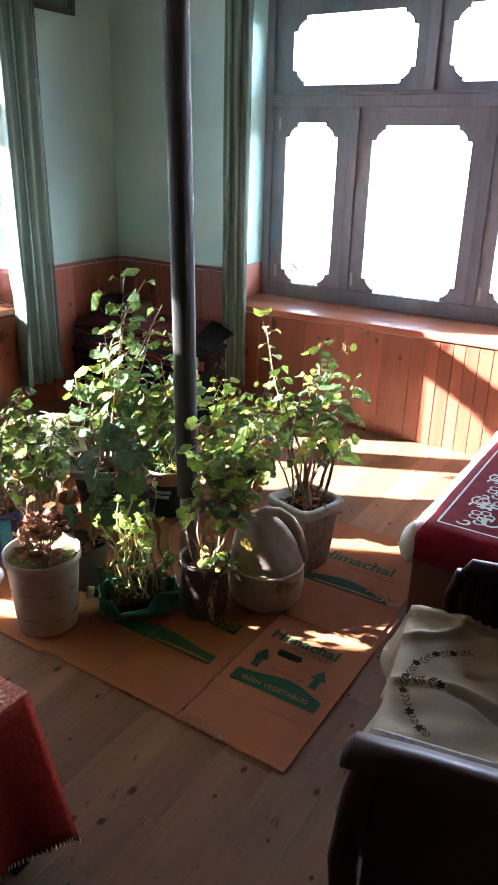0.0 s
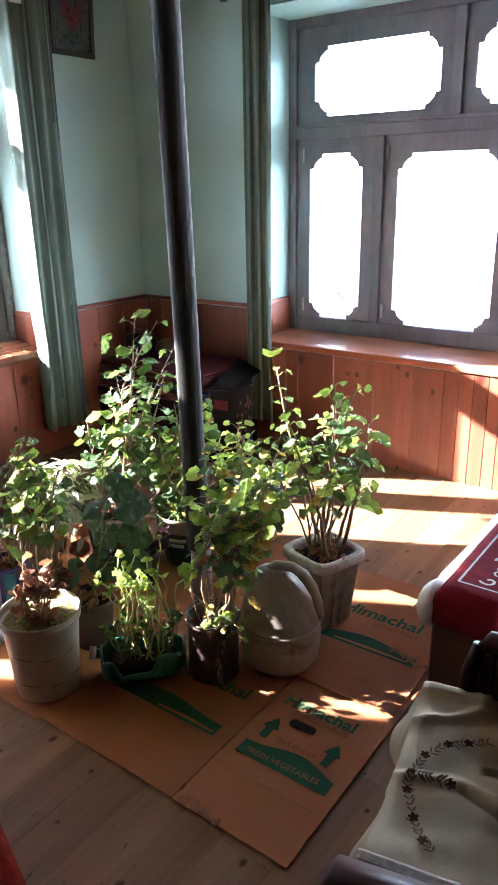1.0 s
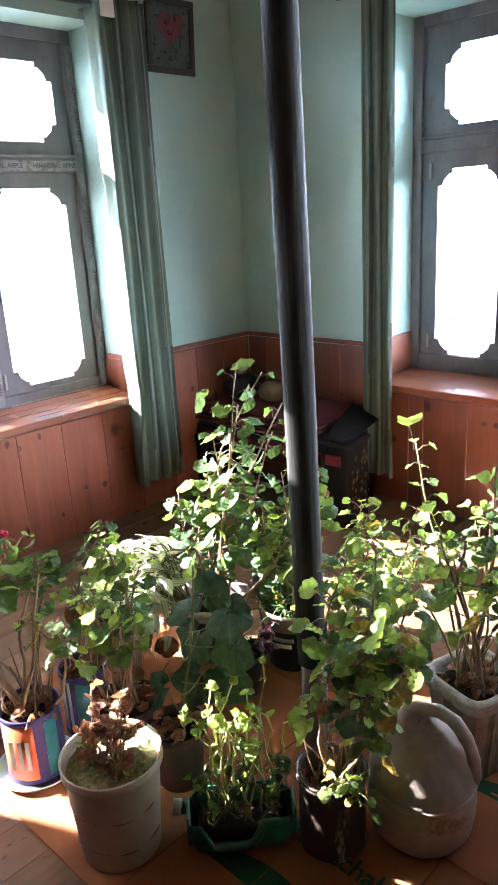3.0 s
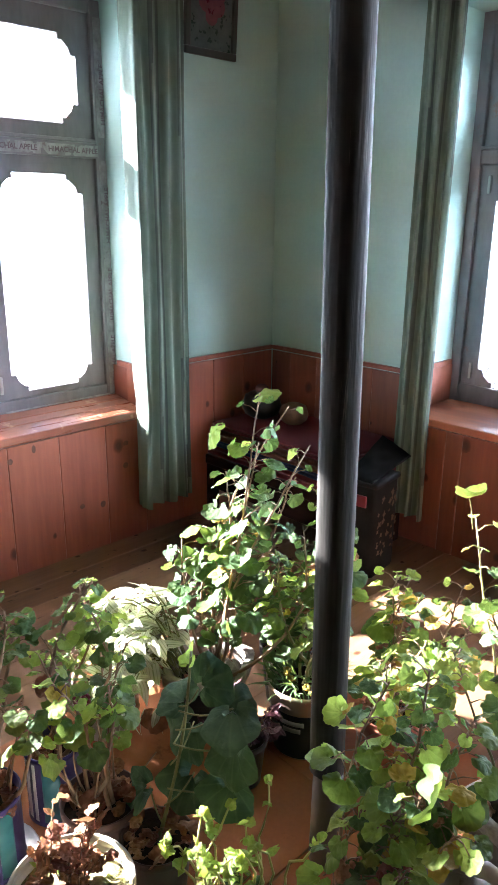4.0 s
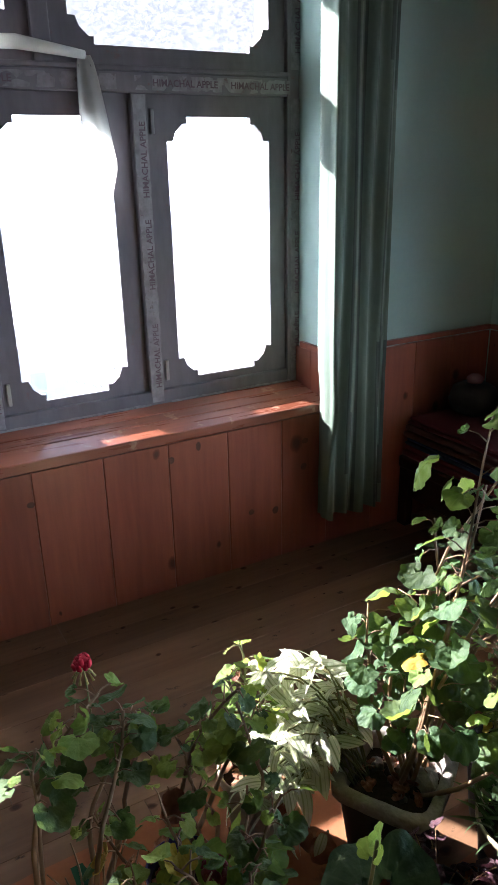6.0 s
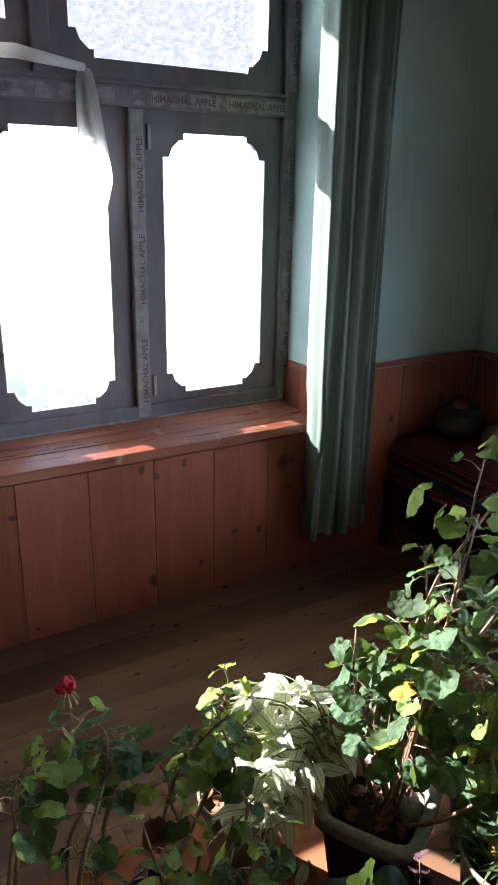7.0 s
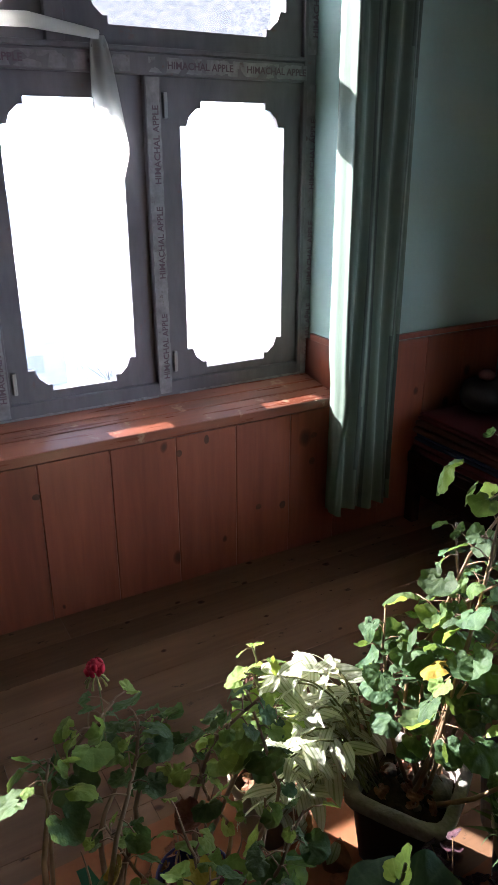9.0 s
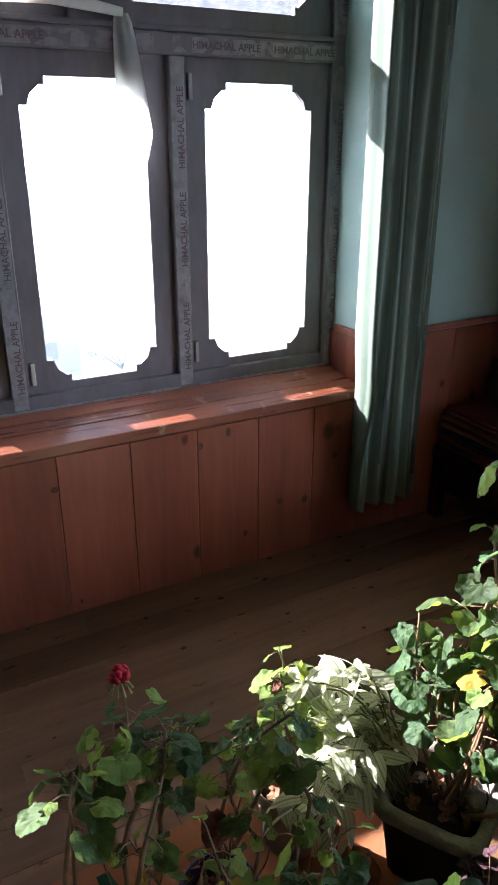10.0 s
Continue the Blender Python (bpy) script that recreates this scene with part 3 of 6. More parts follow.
LOW, LOWT, UPP, UPPT = 0.714, 1.598, 1.795, 2.125
# first pane of each row is unseen, its width set to shape the sunlight
rowW_low = [(0.965, 1.12, LOW, LOWT), (1.635, 2.01, LOW, LOWT), (2.2, 2.57, LOW, LOWT), (2.768, 3.16, LOW, LOWT)]
rowW_up = [(0.93, 1.02, UPP, UPPT), (1.43, 2.292, UPP, UPPT), (2.472, 3.162, UPP, UPPT)]
window_1, bar_w = window("window_1", "wide old wooden window with stepped panes, joints sealed with printed tape", put_w, (LW0, LW1), rowW_low, rowW_up, True)
rowN_low = [(-2.142, -1.815, 0.69, 1.588), (-1.605, -1.06, 0.69, 1.575), (-0.868, -0.32, 0.69, 1.575), (-0.115, 0.215, 0.69, 1.588)]
rowN_up = [(-2.115, -1.403, 1.78, 2.12), (-1.222, -0.7, 1.78, 2.12), (-0.52, 0.19, 1.78, 2.12)]
window_2, bar_n = window("window_2", "wide old dark wooden window with stepped panes", put_n, (RW0, RW1), rowN_low, rowN_up, False)


# outside: a far hillside closes the valley, seen through both windows; its daylight and haze are emission
M_HILL = bpy.data.materials.new("glowing_snowy_hillside")
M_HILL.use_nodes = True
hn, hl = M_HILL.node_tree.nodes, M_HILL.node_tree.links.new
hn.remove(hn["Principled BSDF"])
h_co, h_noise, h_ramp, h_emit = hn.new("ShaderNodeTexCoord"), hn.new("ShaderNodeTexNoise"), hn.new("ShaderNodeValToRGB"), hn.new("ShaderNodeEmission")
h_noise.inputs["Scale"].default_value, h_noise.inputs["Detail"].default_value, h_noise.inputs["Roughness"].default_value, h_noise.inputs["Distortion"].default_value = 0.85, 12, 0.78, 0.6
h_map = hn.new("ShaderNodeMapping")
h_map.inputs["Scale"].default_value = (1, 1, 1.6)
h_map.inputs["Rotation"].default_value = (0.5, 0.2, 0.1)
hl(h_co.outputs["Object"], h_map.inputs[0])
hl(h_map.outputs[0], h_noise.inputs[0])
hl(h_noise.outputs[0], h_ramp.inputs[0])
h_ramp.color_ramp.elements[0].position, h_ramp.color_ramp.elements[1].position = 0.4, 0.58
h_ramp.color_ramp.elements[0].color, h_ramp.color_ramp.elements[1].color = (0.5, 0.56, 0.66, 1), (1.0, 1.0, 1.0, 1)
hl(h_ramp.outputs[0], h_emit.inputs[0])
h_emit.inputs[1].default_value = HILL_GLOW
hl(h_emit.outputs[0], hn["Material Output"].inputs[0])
# blue-white emission added around the house to fill the room with light
M_VALLEY = bpy.data.materials.new("glowing_room_fill_backdrop")
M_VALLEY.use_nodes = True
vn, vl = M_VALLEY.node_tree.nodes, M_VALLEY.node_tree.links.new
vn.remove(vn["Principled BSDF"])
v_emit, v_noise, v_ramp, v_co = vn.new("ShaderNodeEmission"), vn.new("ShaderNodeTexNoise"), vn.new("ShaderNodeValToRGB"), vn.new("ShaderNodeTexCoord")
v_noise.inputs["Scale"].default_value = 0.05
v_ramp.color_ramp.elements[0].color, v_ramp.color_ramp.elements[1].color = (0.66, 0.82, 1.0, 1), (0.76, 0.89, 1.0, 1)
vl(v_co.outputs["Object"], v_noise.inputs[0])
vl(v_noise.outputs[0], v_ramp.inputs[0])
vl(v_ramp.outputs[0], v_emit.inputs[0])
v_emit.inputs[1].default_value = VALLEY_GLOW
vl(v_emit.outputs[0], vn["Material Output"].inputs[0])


def ring_wall(z_low, z_high, radius, wobble, start=0, stop=360):
    bm = bmesh.new()
    n = 96
    turns = [radians(start + (stop - start) * k / n) for k in range(n + 1)]
    lo = [bm.verts.new((radius * math.cos(a), radius * math.sin(a), z_low)) for a in turns]
    hi = [bm.verts.new((radius * math.cos(a), radius * math.sin(a), z_high + wobble * noise.noise((3 * math.cos(a), 3 * math.sin(a), 0)))) for a in turns]
    for k in range(n):
        bm.faces.new((lo[k], lo[k + 1], hi[k + 1], hi[k]))
    return bm


solid("backdrop_valley", ring_wall(-70, 15, 160, 3), M_VALLEY, "glowing blue-white backdrop of the valley, added to light the room", "backdrop", "structure")
solid("backdrop_upper_glow", ring_wall(5, 48, 172, 10, 20, 140), M_VALLEY, "glowing blue-white backdrop above the valley, added to light the room", "backdrop", "structure")
solid("backdrop_hillside", ring_wall(5, 46, 170, 12, 141, 300), M_HILL, "steep snowy rocky hillside, its daylight and haze painted as glow", "backdrop", "structure")
solid("ground", boxed(-220, 220, -220, 220, -9, -6), M_WHITE, "snow covered ground below the house", "ground", "structure")

# neighbouring house and shrubs down the slope to the west
# wall, roof and western shrub colours are paled to stand in for haze
M_HOUSE = shade("hazed_house_wall", (0.3, 0.3, 0.31), (0.36, 0.36, 0.365), rough=0.9)
M_SLATE = shade("hazed_slate_grey", (0.2, 0.2, 0.21), (0.25, 0.25, 0.26), rough=0.8)
M_SHRUB = shade("hazed_winter_shrub", (0.3, 0.3, 0.29), (0.38, 0.38, 0.36), rough=0.9)
M_BARK = shade("dark_winter_twigs", (0.028, 0.026, 0.024), (0.06, 0.055, 0.05), rough=0.9)
house = thing("house", -27, 6.6, -6, "small house with a slate roof down the slope, haze painted into its colours", "house")
part("wall", boxed(-2.5, 2.0, -1.4, 1.5, 0, 1.55, bevel=0.03), M_HOUSE, house)
bm = bmesh.new()
pts = [(-2.8, -1.7, 1.5), (2.3, -1.7, 1.5), (2.3, 1.8, 1.5), (-2.8, 1.8, 1.5), (-2.8, 0.05, 2.15), (2.3, 0.05, 2.15)]
vs = [bm.verts.new(p) for p in pts]
for f in ((0, 1, 5, 4), (2, 3, 4, 5), (0, 4, 3), (1, 2, 5), (0, 3, 2, 1)):
    bm.faces.new([vs[i] for i in f])
part("roof", bm, M_SLATE, house)
for dy in (-0.8, 0.5):
    part("window", boxed(2.0, 2.03, dy - 0.25, dy + 0.25, 0.5, 1.1), M_SLATE, house)
for k, (sx, sy, sr, tall) in enumerate(((-24.5, 9.4, 1.3, 1.0), (-25.5, 10.8, 1.1, 1.0), (-22.5, 13.4, 1.0, 1.0), (-13.6, 25.6, 1.0, 2.0), (-9.3, 26.4, 0.7, 1.8))):
    shrub = thing("shrub", sx, sy, -6, "bare twiggy winter shrub on the snowy slope", "shrub", "shrubs outside")
    shrub.scale = (tall, tall, tall)
    rng = random.Random(k)
    bm = bmesh.new()
    for q in range(420):
        a, r, h = rng.uniform(0, 6.28), sr * rng.random() ** 0.5, rng.uniform(0.5, 1.9)
        p = Vector((r * math.cos(a), r * math.sin(a), h * (1 - 0.3 * (r / sr) ** 2)))
        tube(bm, [p, p + Vector((rng.uniform(-0.25, 0.25), rng.uniform(-0.25, 0.25), rng.uniform(0.1, 0.3)))], [0.012, 0.006], 3)
        if q % 60 == 0:
            tube(bm, [(0, 0, 0), p], [0.03, 0.015], 4)
    part("branch", bm, M_SHRUB if k < 3 else M_BARK, shrub)

# ---- post ----
PX, PY = -1.324, 2.4612
LEAN_X, LEAN_Y = -0.0036, -0.0186
post = thing("post", PX, PY, 0, "dark painted wooden post on a bare foot, worn by light", "post")
bm = bmesh.new()
n = 48
rings = []
for k in range(61):
    z = 0.265 + (TOP + 0.1 - 0.265) * k / 60
    ring = []
    for i in range(n):
        a = 2 * math.pi * i / n + 0.3
        c, d = math.cos(a), math.sin(a)
        flat = 0.0388 / (abs(c) ** 2.35 + abs(d) ** 2.35) ** (1 / 2.35) * 0.955
        groove = noise.noise((9 * c, 9 * d, z * 0.9))
        r = flat + 0.0012 * noise.noise((c, d, z * 1.5)) - 0.0016 * max(0, groove - 0.25) * 2
        ring.append(bm.verts.new((r * c + LEAN_X * z, r * d + LEAN_Y * z, z)))
    rings.append(ring)
for a, b in zip(rings, rings[1:]):
    for i in range(n):
        bm.faces.new((a[i], a[(i + 1) % n], b[(i + 1) % n], b[i]))
part("shaft", bm, M_POLE, post, "dark worn paint", True)
part("foot", lathe(bmesh.new(), [(0.036, 0.0), (0.0365, 0.02), (0.0345, 0.267)], 18, close=True), M_POLEFOOT, post, "bare brown wood", True)

# ---- curtains ----


def curtain(name, label, x, y, along, width, z0, z1, folds, depth, seed, flank=False):
    """A gathered curtain hanging from a rod; along: unit direction of its width."""
    c = thing(name, x, y, 0, label, "curtain")
    rng = random.Random(seed)
    phase = [rng.uniform(0, 6) for _ in range(4)]
    ax, ay = along
    nu, nv = folds * 10, 26

    def place(u, v):
        z = z0 + (z1 - z0) * v
        spread = 1 - 0.10 * math.sin(math.pi * min(1, v * 1.1)) + 0.06 * (1 - v)
        s = (u - 0.5) * width * spread + 0.5 * width
        if flank and u < 0.16:
            q = u / 0.16
            back = -0.08 + 0.02 * min(1, max(0, (0.78 - z) / 0.12))
            front = 0.05 - 0.03 * min(1, max(0, (0.6 - z) / 0.3))
            return Vector((ay * (back + (front - back) * q), -0.012 * q * ay + 0.005 * math.sin(9 * q + 4 * v), z))
        if flank:
            u = (u - 0.16) / 0.84
            s = (u - 0.5) * width * spread + 0.5 * width
        w = depth * (0.75 + 0.25 * math.cos(3 * v + phase[0])) * math.sin(2 * math.pi * folds * u + 0.35 * math.sin(2.2 * v + phase[1])) + 0.006 * math.sin(7 * v + 9 * u + phase[2])
        return Vector((ax * s + ay * w, ay * s + ax * w, z + 0.006 * math.sin(15 * u + phase[3]) * (1 - v)))

    bm = sheet(bmesh.new(), nu, nv, place, 0.002)
    for f in bm.faces:
        mid = f.calc_center_median()
        s = ((mid.x * ax + mid.y * ay) / width * 6.0) % 1.0
        f.material_index = 1 if s > 0.74 and mid.x * ax + mid.y * ay > 0.03 else 0
    part("cloth", bm, [M_CURTAIN, M_CURTAIN_PALE], c, "", True)
    return c


curtain_w = curtain("curtain", "green striped curtain gathered beside the window", XF + 0.10, 3.205, (0, 1), 0.262, 0.165, 2.335, 4, 0.026, 3, True)
part("top_patch", boxed(0.018, 0.03, 0.0, 0.075, 2.25, 2.345, bevel=0.003), M_WHITE, curtain_w, "white lining folded over the rod")
curtain("curtain", "green striped curtain gathered beside the window", -2.265, YF - 0.075, (1, 0), 0.175, 0.15, 2.36, 3, 0.03, 8)
curtain("curtain", "green striped curtain gathered beside the window", 0.22, YF - 0.075, (1, 0), 0.22, 0.15, 2.36, 3, 0.03, 12)


def rod(name, p, q, knob):
    r = thing(name, *p, "dark curtain rod with a round finial on a bracket", "curtain rod")
    d = Vector(q) - Vector(p)
    part("bar", tube(bmesh.new(), [(0, 0, 0), d], 0.011, 12), M_ROD, r, "", True)
    way = d.normalized()
    k = knob
    e = Vector((0, 0, 0)) if k == 0 else d
    out = -way if k == 0 else way
    part("finial", tube(bmesh.new(), [e - out * 0.002, e + out * 0.012, e + out * 0.02, e + out * 0.045, e + out * 0.06], [0.014, 0.014, 0.026, 0.026, 0.008], 12), M_ROD, r, "", True)
    inward = Vector((-1, 0, 0)) if abs(way.y) > 0.5 else Vector((0, 1, 0))
    b = e - out * 0.03
    part("bracket", tube(bmesh.new(), [b, b + inward * 0.11], 0.007, 8), M_METAL, r, "", True)
    return r


rod("curtain_rod", (XF + 0.085, 0.4, 2.3), (XF + 0.085, 3.235, 2.3), 1)
rod("curtain_rod", (-2.33, YF - 0.085, 2.315), (0.5, YF - 0.085, 2.315), 0)

# framed picture
pic = thing("picture", XF - PLASTER, 3.697, 2.25, "small dark framed picture hanging on the mint wall", "picture")
pic.matrix_basis = pose(XF - PLASTER, 3.697, 2.25, 0, 3, 0)
bm = bmesh.new()
for y0, y1, z0, z1 in ((-0.145, 0.145, 0.13, 0.16), (-0.145, 0.145, -0.16, -0.13), (-0.145, -0.118, -0.13, 0.13), (0.118, 0.145, -0.13, 0.13)):
    box(bm, 0.0, 0.022, y0, y1, z0, z1, bevel=0.004)
part("frame", bm, M_PICFRAME, pic)
art = part("print", boxed(0.002, 0.012, -0.118, 0.118, -0.13, 0.13), M_PICTURE, pic, "dark green print")
bm = bmesh.new()
for dy, dz, s in ((-0.03, 0.05, 0.045), (0.035, 0.035, 0.04), (0.0, -0.005, 0.035), (0.05, 0.075, 0.025)):
    bmesh.ops.create_circle(bm, cap_ends=True, radius=s, segments=12, matrix=pose(0.0135, dy, dz, 0, 90, 0))
part("flower_shape", bm, M_PICRED, art, "blurred red flower shape")

# ---- cartons on the floor ----


def carton(x0, x1, y0, y1, z, label, turn=0.0, seed=1):
    cx, cy = (x0 + x1) / 2, (y0 + y1) / 2
    c = thing("flattened_carton", cx, cy, 0, label, "cardboard", "cardboard sheets under the plants", turn=turn)
    w, d = (x1 - x0) / 2, (y1 - y0) / 2
    rng = random.Random(seed)

    def place(u, v):
        x, y = (u - 0.5) * 2 * w, (v - 0.5) * 2 * d
        lift = 0.0016 * noise.noise((x * 5 + seed, y * 5, 0.3))
        edge = 0.003 * noise.noise((x * 30, y * 30, seed)) if u in (0, 1) or v in (0, 1) else 0
        return (x + edge, y + edge, z + 0.006 - abs(lift))

    bm = sheet(bmesh.new(), 24, 24, place)
    bm.normal_update()
    for f in bm.faces:
        if f.normal.z < 0:
            f.normal_flip()
    bm.normal_update()
    bmesh.ops.solidify(bm, geom=bm.faces[:], thickness=0.004)
    part("sheet", bm, M_CARD, c)
    return c


def band_shape(x0, x1, low, high, material, parent, z, flip=False):
    """A printed band that swells like a wave towards one end."""
    bm = bmesh.new()
    n = 24
    a, b = [], []
    for k in range(n + 1):
        u = k / n
        x = x0 + (x1 - x0) * u
        q = 1 - u if flip else u
        a.append(bm.verts.new((x, low, z)))
        b.append(bm.verts.new((x, low + high * (0.62 + 0.5 * math.sin(math.pi * q * 0.92) ** 2 * (0.5 + 0.5 * q) - 0.1 * q), z)))
    for k in range(n):
        bm.faces.new((a[k], a[k + 1], b[k + 1], b[k]))
    return part("printed_band", bm, material, parent)


def arrow(x, y, s, parent, z):
    bm = bmesh.new()
    pts = [(-0.16, 0), (0.16, 0), (0.16, 0.62), (0.36, 0.62), (0, 1.25), (-0.36, 0.62), (-0.16, 0.62)]
    bm.faces.new([bm.verts.new((x + s * px, y + s * py, z)) for px, py in pts])
    return part("printed_arrow", bm, M_INK, parent)


def slot(x, y, w, h, parent, z):
    bm = bmesh.new()
    ring = [(x + (w - h) * (1 if math.cos(t) > 0 else -1) / 2 + h / 2 * math.cos(t), y + h / 2 * math.sin(t), z) for t in [2 * math.pi * (k + 0.5) / 24 for k in range(24)]]
    bm.faces.new([bm.verts.new(p) for p in ring])
    return part("hand_slot", bm, M_BLACK, parent, "dark punched grip hole")


ca = carton(-0.853, -0.515, 1.766, 2.535, 0.002, "brown carton panel printed in green, lying on the floor boards", seed=2)
ox, oy = (-0.853 - 0.515) / 2, (1.766 + 2.535) / 2
zt = 0.0086
band_shape(-0.823 - ox, -0.547 - ox, 1.985 - oy, 0.085, M_INK, ca, zt)
lettering("FRESH VEGETABLES", 0.0255, M_CARD, ca, pose(-0.8 - ox, 1.998 - oy, zt + 0.0008, 0, 0, 2), depth=0.0003)
lettering("THIS SIDE UP", 0.022, M_INKRED, ca, pose(-0.757 - ox, 2.076 - oy, zt), depth=0.0003)
arrow(-0.792 - ox, 2.066 - oy, 0.07, ca, zt)
arrow(-0.60 - ox, 2.07 - oy, 0.07, ca, zt)
slot(-0.72 - ox, 2.162 - oy, 0.082, 0.03, ca, zt)
lettering("Himachal", 0.062, M_INK, ca, pose(-0.822 - ox, 2.218 - oy, zt), depth=0.0002, bold=0.022)
lettering("VEGETABLES", 0.026, M_INKRED, ca, pose(-0.745 - ox, 2.192 - oy, zt), depth=0.0003)

for tx_, ty_, s in ((-0.775, 1.775, 0.03), (-0.72, 1.77, 0.018)):
    bm = sheet(bmesh.new(), 8, 3, lambda u, v: (tx_ - ox + s * (u - 0.5) * 2, ty_ - oy + 0.012 * (v - 0.5) + 0.005 * math.sin(11 * u), zt + 0.007 * v + 0.004 * math.sin(9 * u)), 0.001)
    part("torn_flap", bm, M_CARDEDGE, ca, "torn curled paper edge")
part("fold_line", boxed(-0.165, 0.165, -0.0012, 0.0012, zt - 0.0006, zt), M_CARDEDGE, ca, "", at=Matrix.Translation((0, 1.93 - oy, 0)))

cb = carton(-1.362, -0.858, 1.768, 2.62, 0.002, "brown carton panel with a printed green band on the floor", seed=5)
bx, by = (-1.362 - 0.858) / 2, (1.768 + 2.62) / 2
band_shape(-1.29 - bx, -0.905 - bx, 1.99 - by, 0.075, M_INK, cb, zt, flip=True)
band_shape(-1.12 - bx, -0.915 - bx, 1.999 - by, 0.012, M_CARD, cb, zt + 0.0012)
lettering("Himachal", 0.07, M_INK, cb, pose(-1.18 - bx, 2.16 - by, zt), depth=0.0002, bold=0.022)
part("fold_line", boxed(-0.0012, 0.0012, -0.2, 0.2, zt - 0.0006, zt), M_CARDEDGE, cb, "", at=Matrix.Translation((-1.14 - bx, 1.975 - by, 0)))
cd = carton(-2.2, -1.366, 1.752, 2.62, 0.002, "brown carton panel with torn edge under the flower pots", turn=0.4, seed=9)
dx, dy = (-2.2 - 1.366) / 2, (1.752 + 2.62) / 2
band_shape(-2.17 - dx, -1.9 - dx, 1.93 - dy, 0.05, M_INK, cd, zt, flip=True)
carton(-1.75, -0.86, 2.624, 3.03, 0.002, "brown carton panel behind the flower pots", seed=11)
cc = carton(-0.93, -0.535, 2.338, 3.035, 0.0078, "brown carton panel with a torn edge, overlapping another", turn=0.8, seed=14)
ex, ey = (-0.93 - 0.535) / 2, (2.338 + 3.035) / 2
zc = 0.0144
band_shape(-0.905 - ex, -0.578 - ex, 2.57 - ey, 0.075, M_INK, cc, zc, flip=True)
band_shape(-0.86 - ex, -0.6 - ex, 2.58 - ey, 0.012, M_CARD, cc, zc + 0.001)
lettering("Himachal", 0.08, M_INK, cc, pose(-0.925 - ex, 2.748 - ey, zc), depth=0.0002, bold=0.022)
lettering("VEGETABLES", 0.032, M_INKRED, cc, pose(-0.785 - ex, 2.712 - ey, zc), depth=0.0003)
for at_x, at_y, s in ((-0.62, 2.61, 0.05), (-0.57, 2.585, 0.035)):
    bm = sheet(bmesh.new(), 6, 3, lambda u, v: (at_x - ex + s * (u - 0.5) * 2, at_y - ey + 0.012 * (v - 0.5) + 0.008 * math.sin(9 * u), zc + 0.006 * v + 0.004 * math.sin(7 * u)), 0.001)
    part("torn_flap", bm, M_CARDEDGE, cc, "torn curled paper edge")

# ---- armchair ----
CH = thing("armchair", -0.06, 1.44, 0, "dark polished wooden armchair with a cream embroidered seat cover", "armchair", turn=11)


def arm_bar(y):
    pts = [(-0.165, y, 0.535), (-0.15, y, 0.548), (-0.05, y, 0.553), (0.2, y, 0.553), (0.5, y, 0.56)]
    bm = bmesh.new()
    prev = None
    prof = [(-0.034, -0.012), (-0.028, 0.012), (0, 0.019), (0.028, 0.012), (0.034, -0.012), (0.02, -0.024), (-0.02, -0.024)]
    for k, (x, yy, z) in enumerate(pts):
        s = 0.72 if k == 0 else 1
        ring = [bm.verts.new((x, yy + a * s, z + b * s)) for a, b in prof]
        if prev:
            for i in range(7):
                j = (i + 1) % 7
                bm.faces.new((prev[i], prev[j], ring[j], ring[i]))
        else:
            bm.faces.new(ring)
        prev = ring
    bm.faces.new(prev[::-1])
    bmesh.ops.recalc_face_normals(bm, faces=bm.faces[:])
    return bm


for yy in (0.0, 0.60):
    off = Matrix.Translation((0.075 if yy else 0.0, 0.01 if yy else 0.0, 0.035 if yy else 0.0))
    if yy:
        part("armrest", tube(bmesh.new(), [(-0.115, yy, 0.515), (-0.1, yy, 0.535), (0.1, yy, 0.54), (0.4, yy, 0.545)], [0.012, 0.02, 0.02, 0.02], 10), M_DARKWOOD, CH, "dark polished rail", True, off)
    else:
        part("armrest", arm_bar(yy), M_DARKWOOD, CH, "rounded dark polished armrest", True, off)
        part("inner_strip", boxed(-0.135, 0.46, 0.036, 0.066, 0.505, 0.546, bevel=0.008), M_STRIP, CH, "worn brown figured strip")
    part("front_leg", tube(bmesh.new(), [(-0.12, yy, 0.0 if not yy else -0.035), (-0.135, yy, 0.1), (-0.15 + (0.02 if yy else 0), yy, 0.3), (-0.135, yy, 0.45), (-0.12, yy, 0.54 if not yy else 0.52)], [0.026, 0.024, 0.026, 0.028 if not yy else 0.018, 0.024 if not yy else 0.014], 10), M_DARKWOOD, CH, "", True, off)
    part("back_leg", boxed(0.46, 0.51, yy - 0.025, yy + 0.025, 0, 0.56, bevel=0.006), M_DARKWOOD, CH)
    part("side_panel", boxed(-0.115, 0.46 if not yy else 0.345, yy - 0.012, yy + 0.012, 0.08, 0.52, bevel=0.004), M_DARKWOOD, CH, "dark polished side board", False, off)
    for k in range(9 if not yy else 20):
        xk = (-0.09 + 0.06 * k) if not yy else -0.105 + 0.022 * k
        part("slat", boxed(xk, xk + (0.034 if not yy else 0.013), yy - 0.022 if yy > 0.3 else yy + 0.011, yy - 0.011 if yy > 0.3 else yy + 0.019, 0.30 if yy else 0.40, 0.515, bevel=0.003), M_DARKWOOD, CH, "", False, off)
part("seat_frame", boxed(-0.125, 0.47, 0.026, 0.575, 0.28, 0.35, bevel=0.006), M_DARKWOOD, CH)
part("backrest", boxed(0.47, 0.53, 0.03, 0.57, 0.35, 0.9, bevel=0.02), M_DARKWOOD, CH)
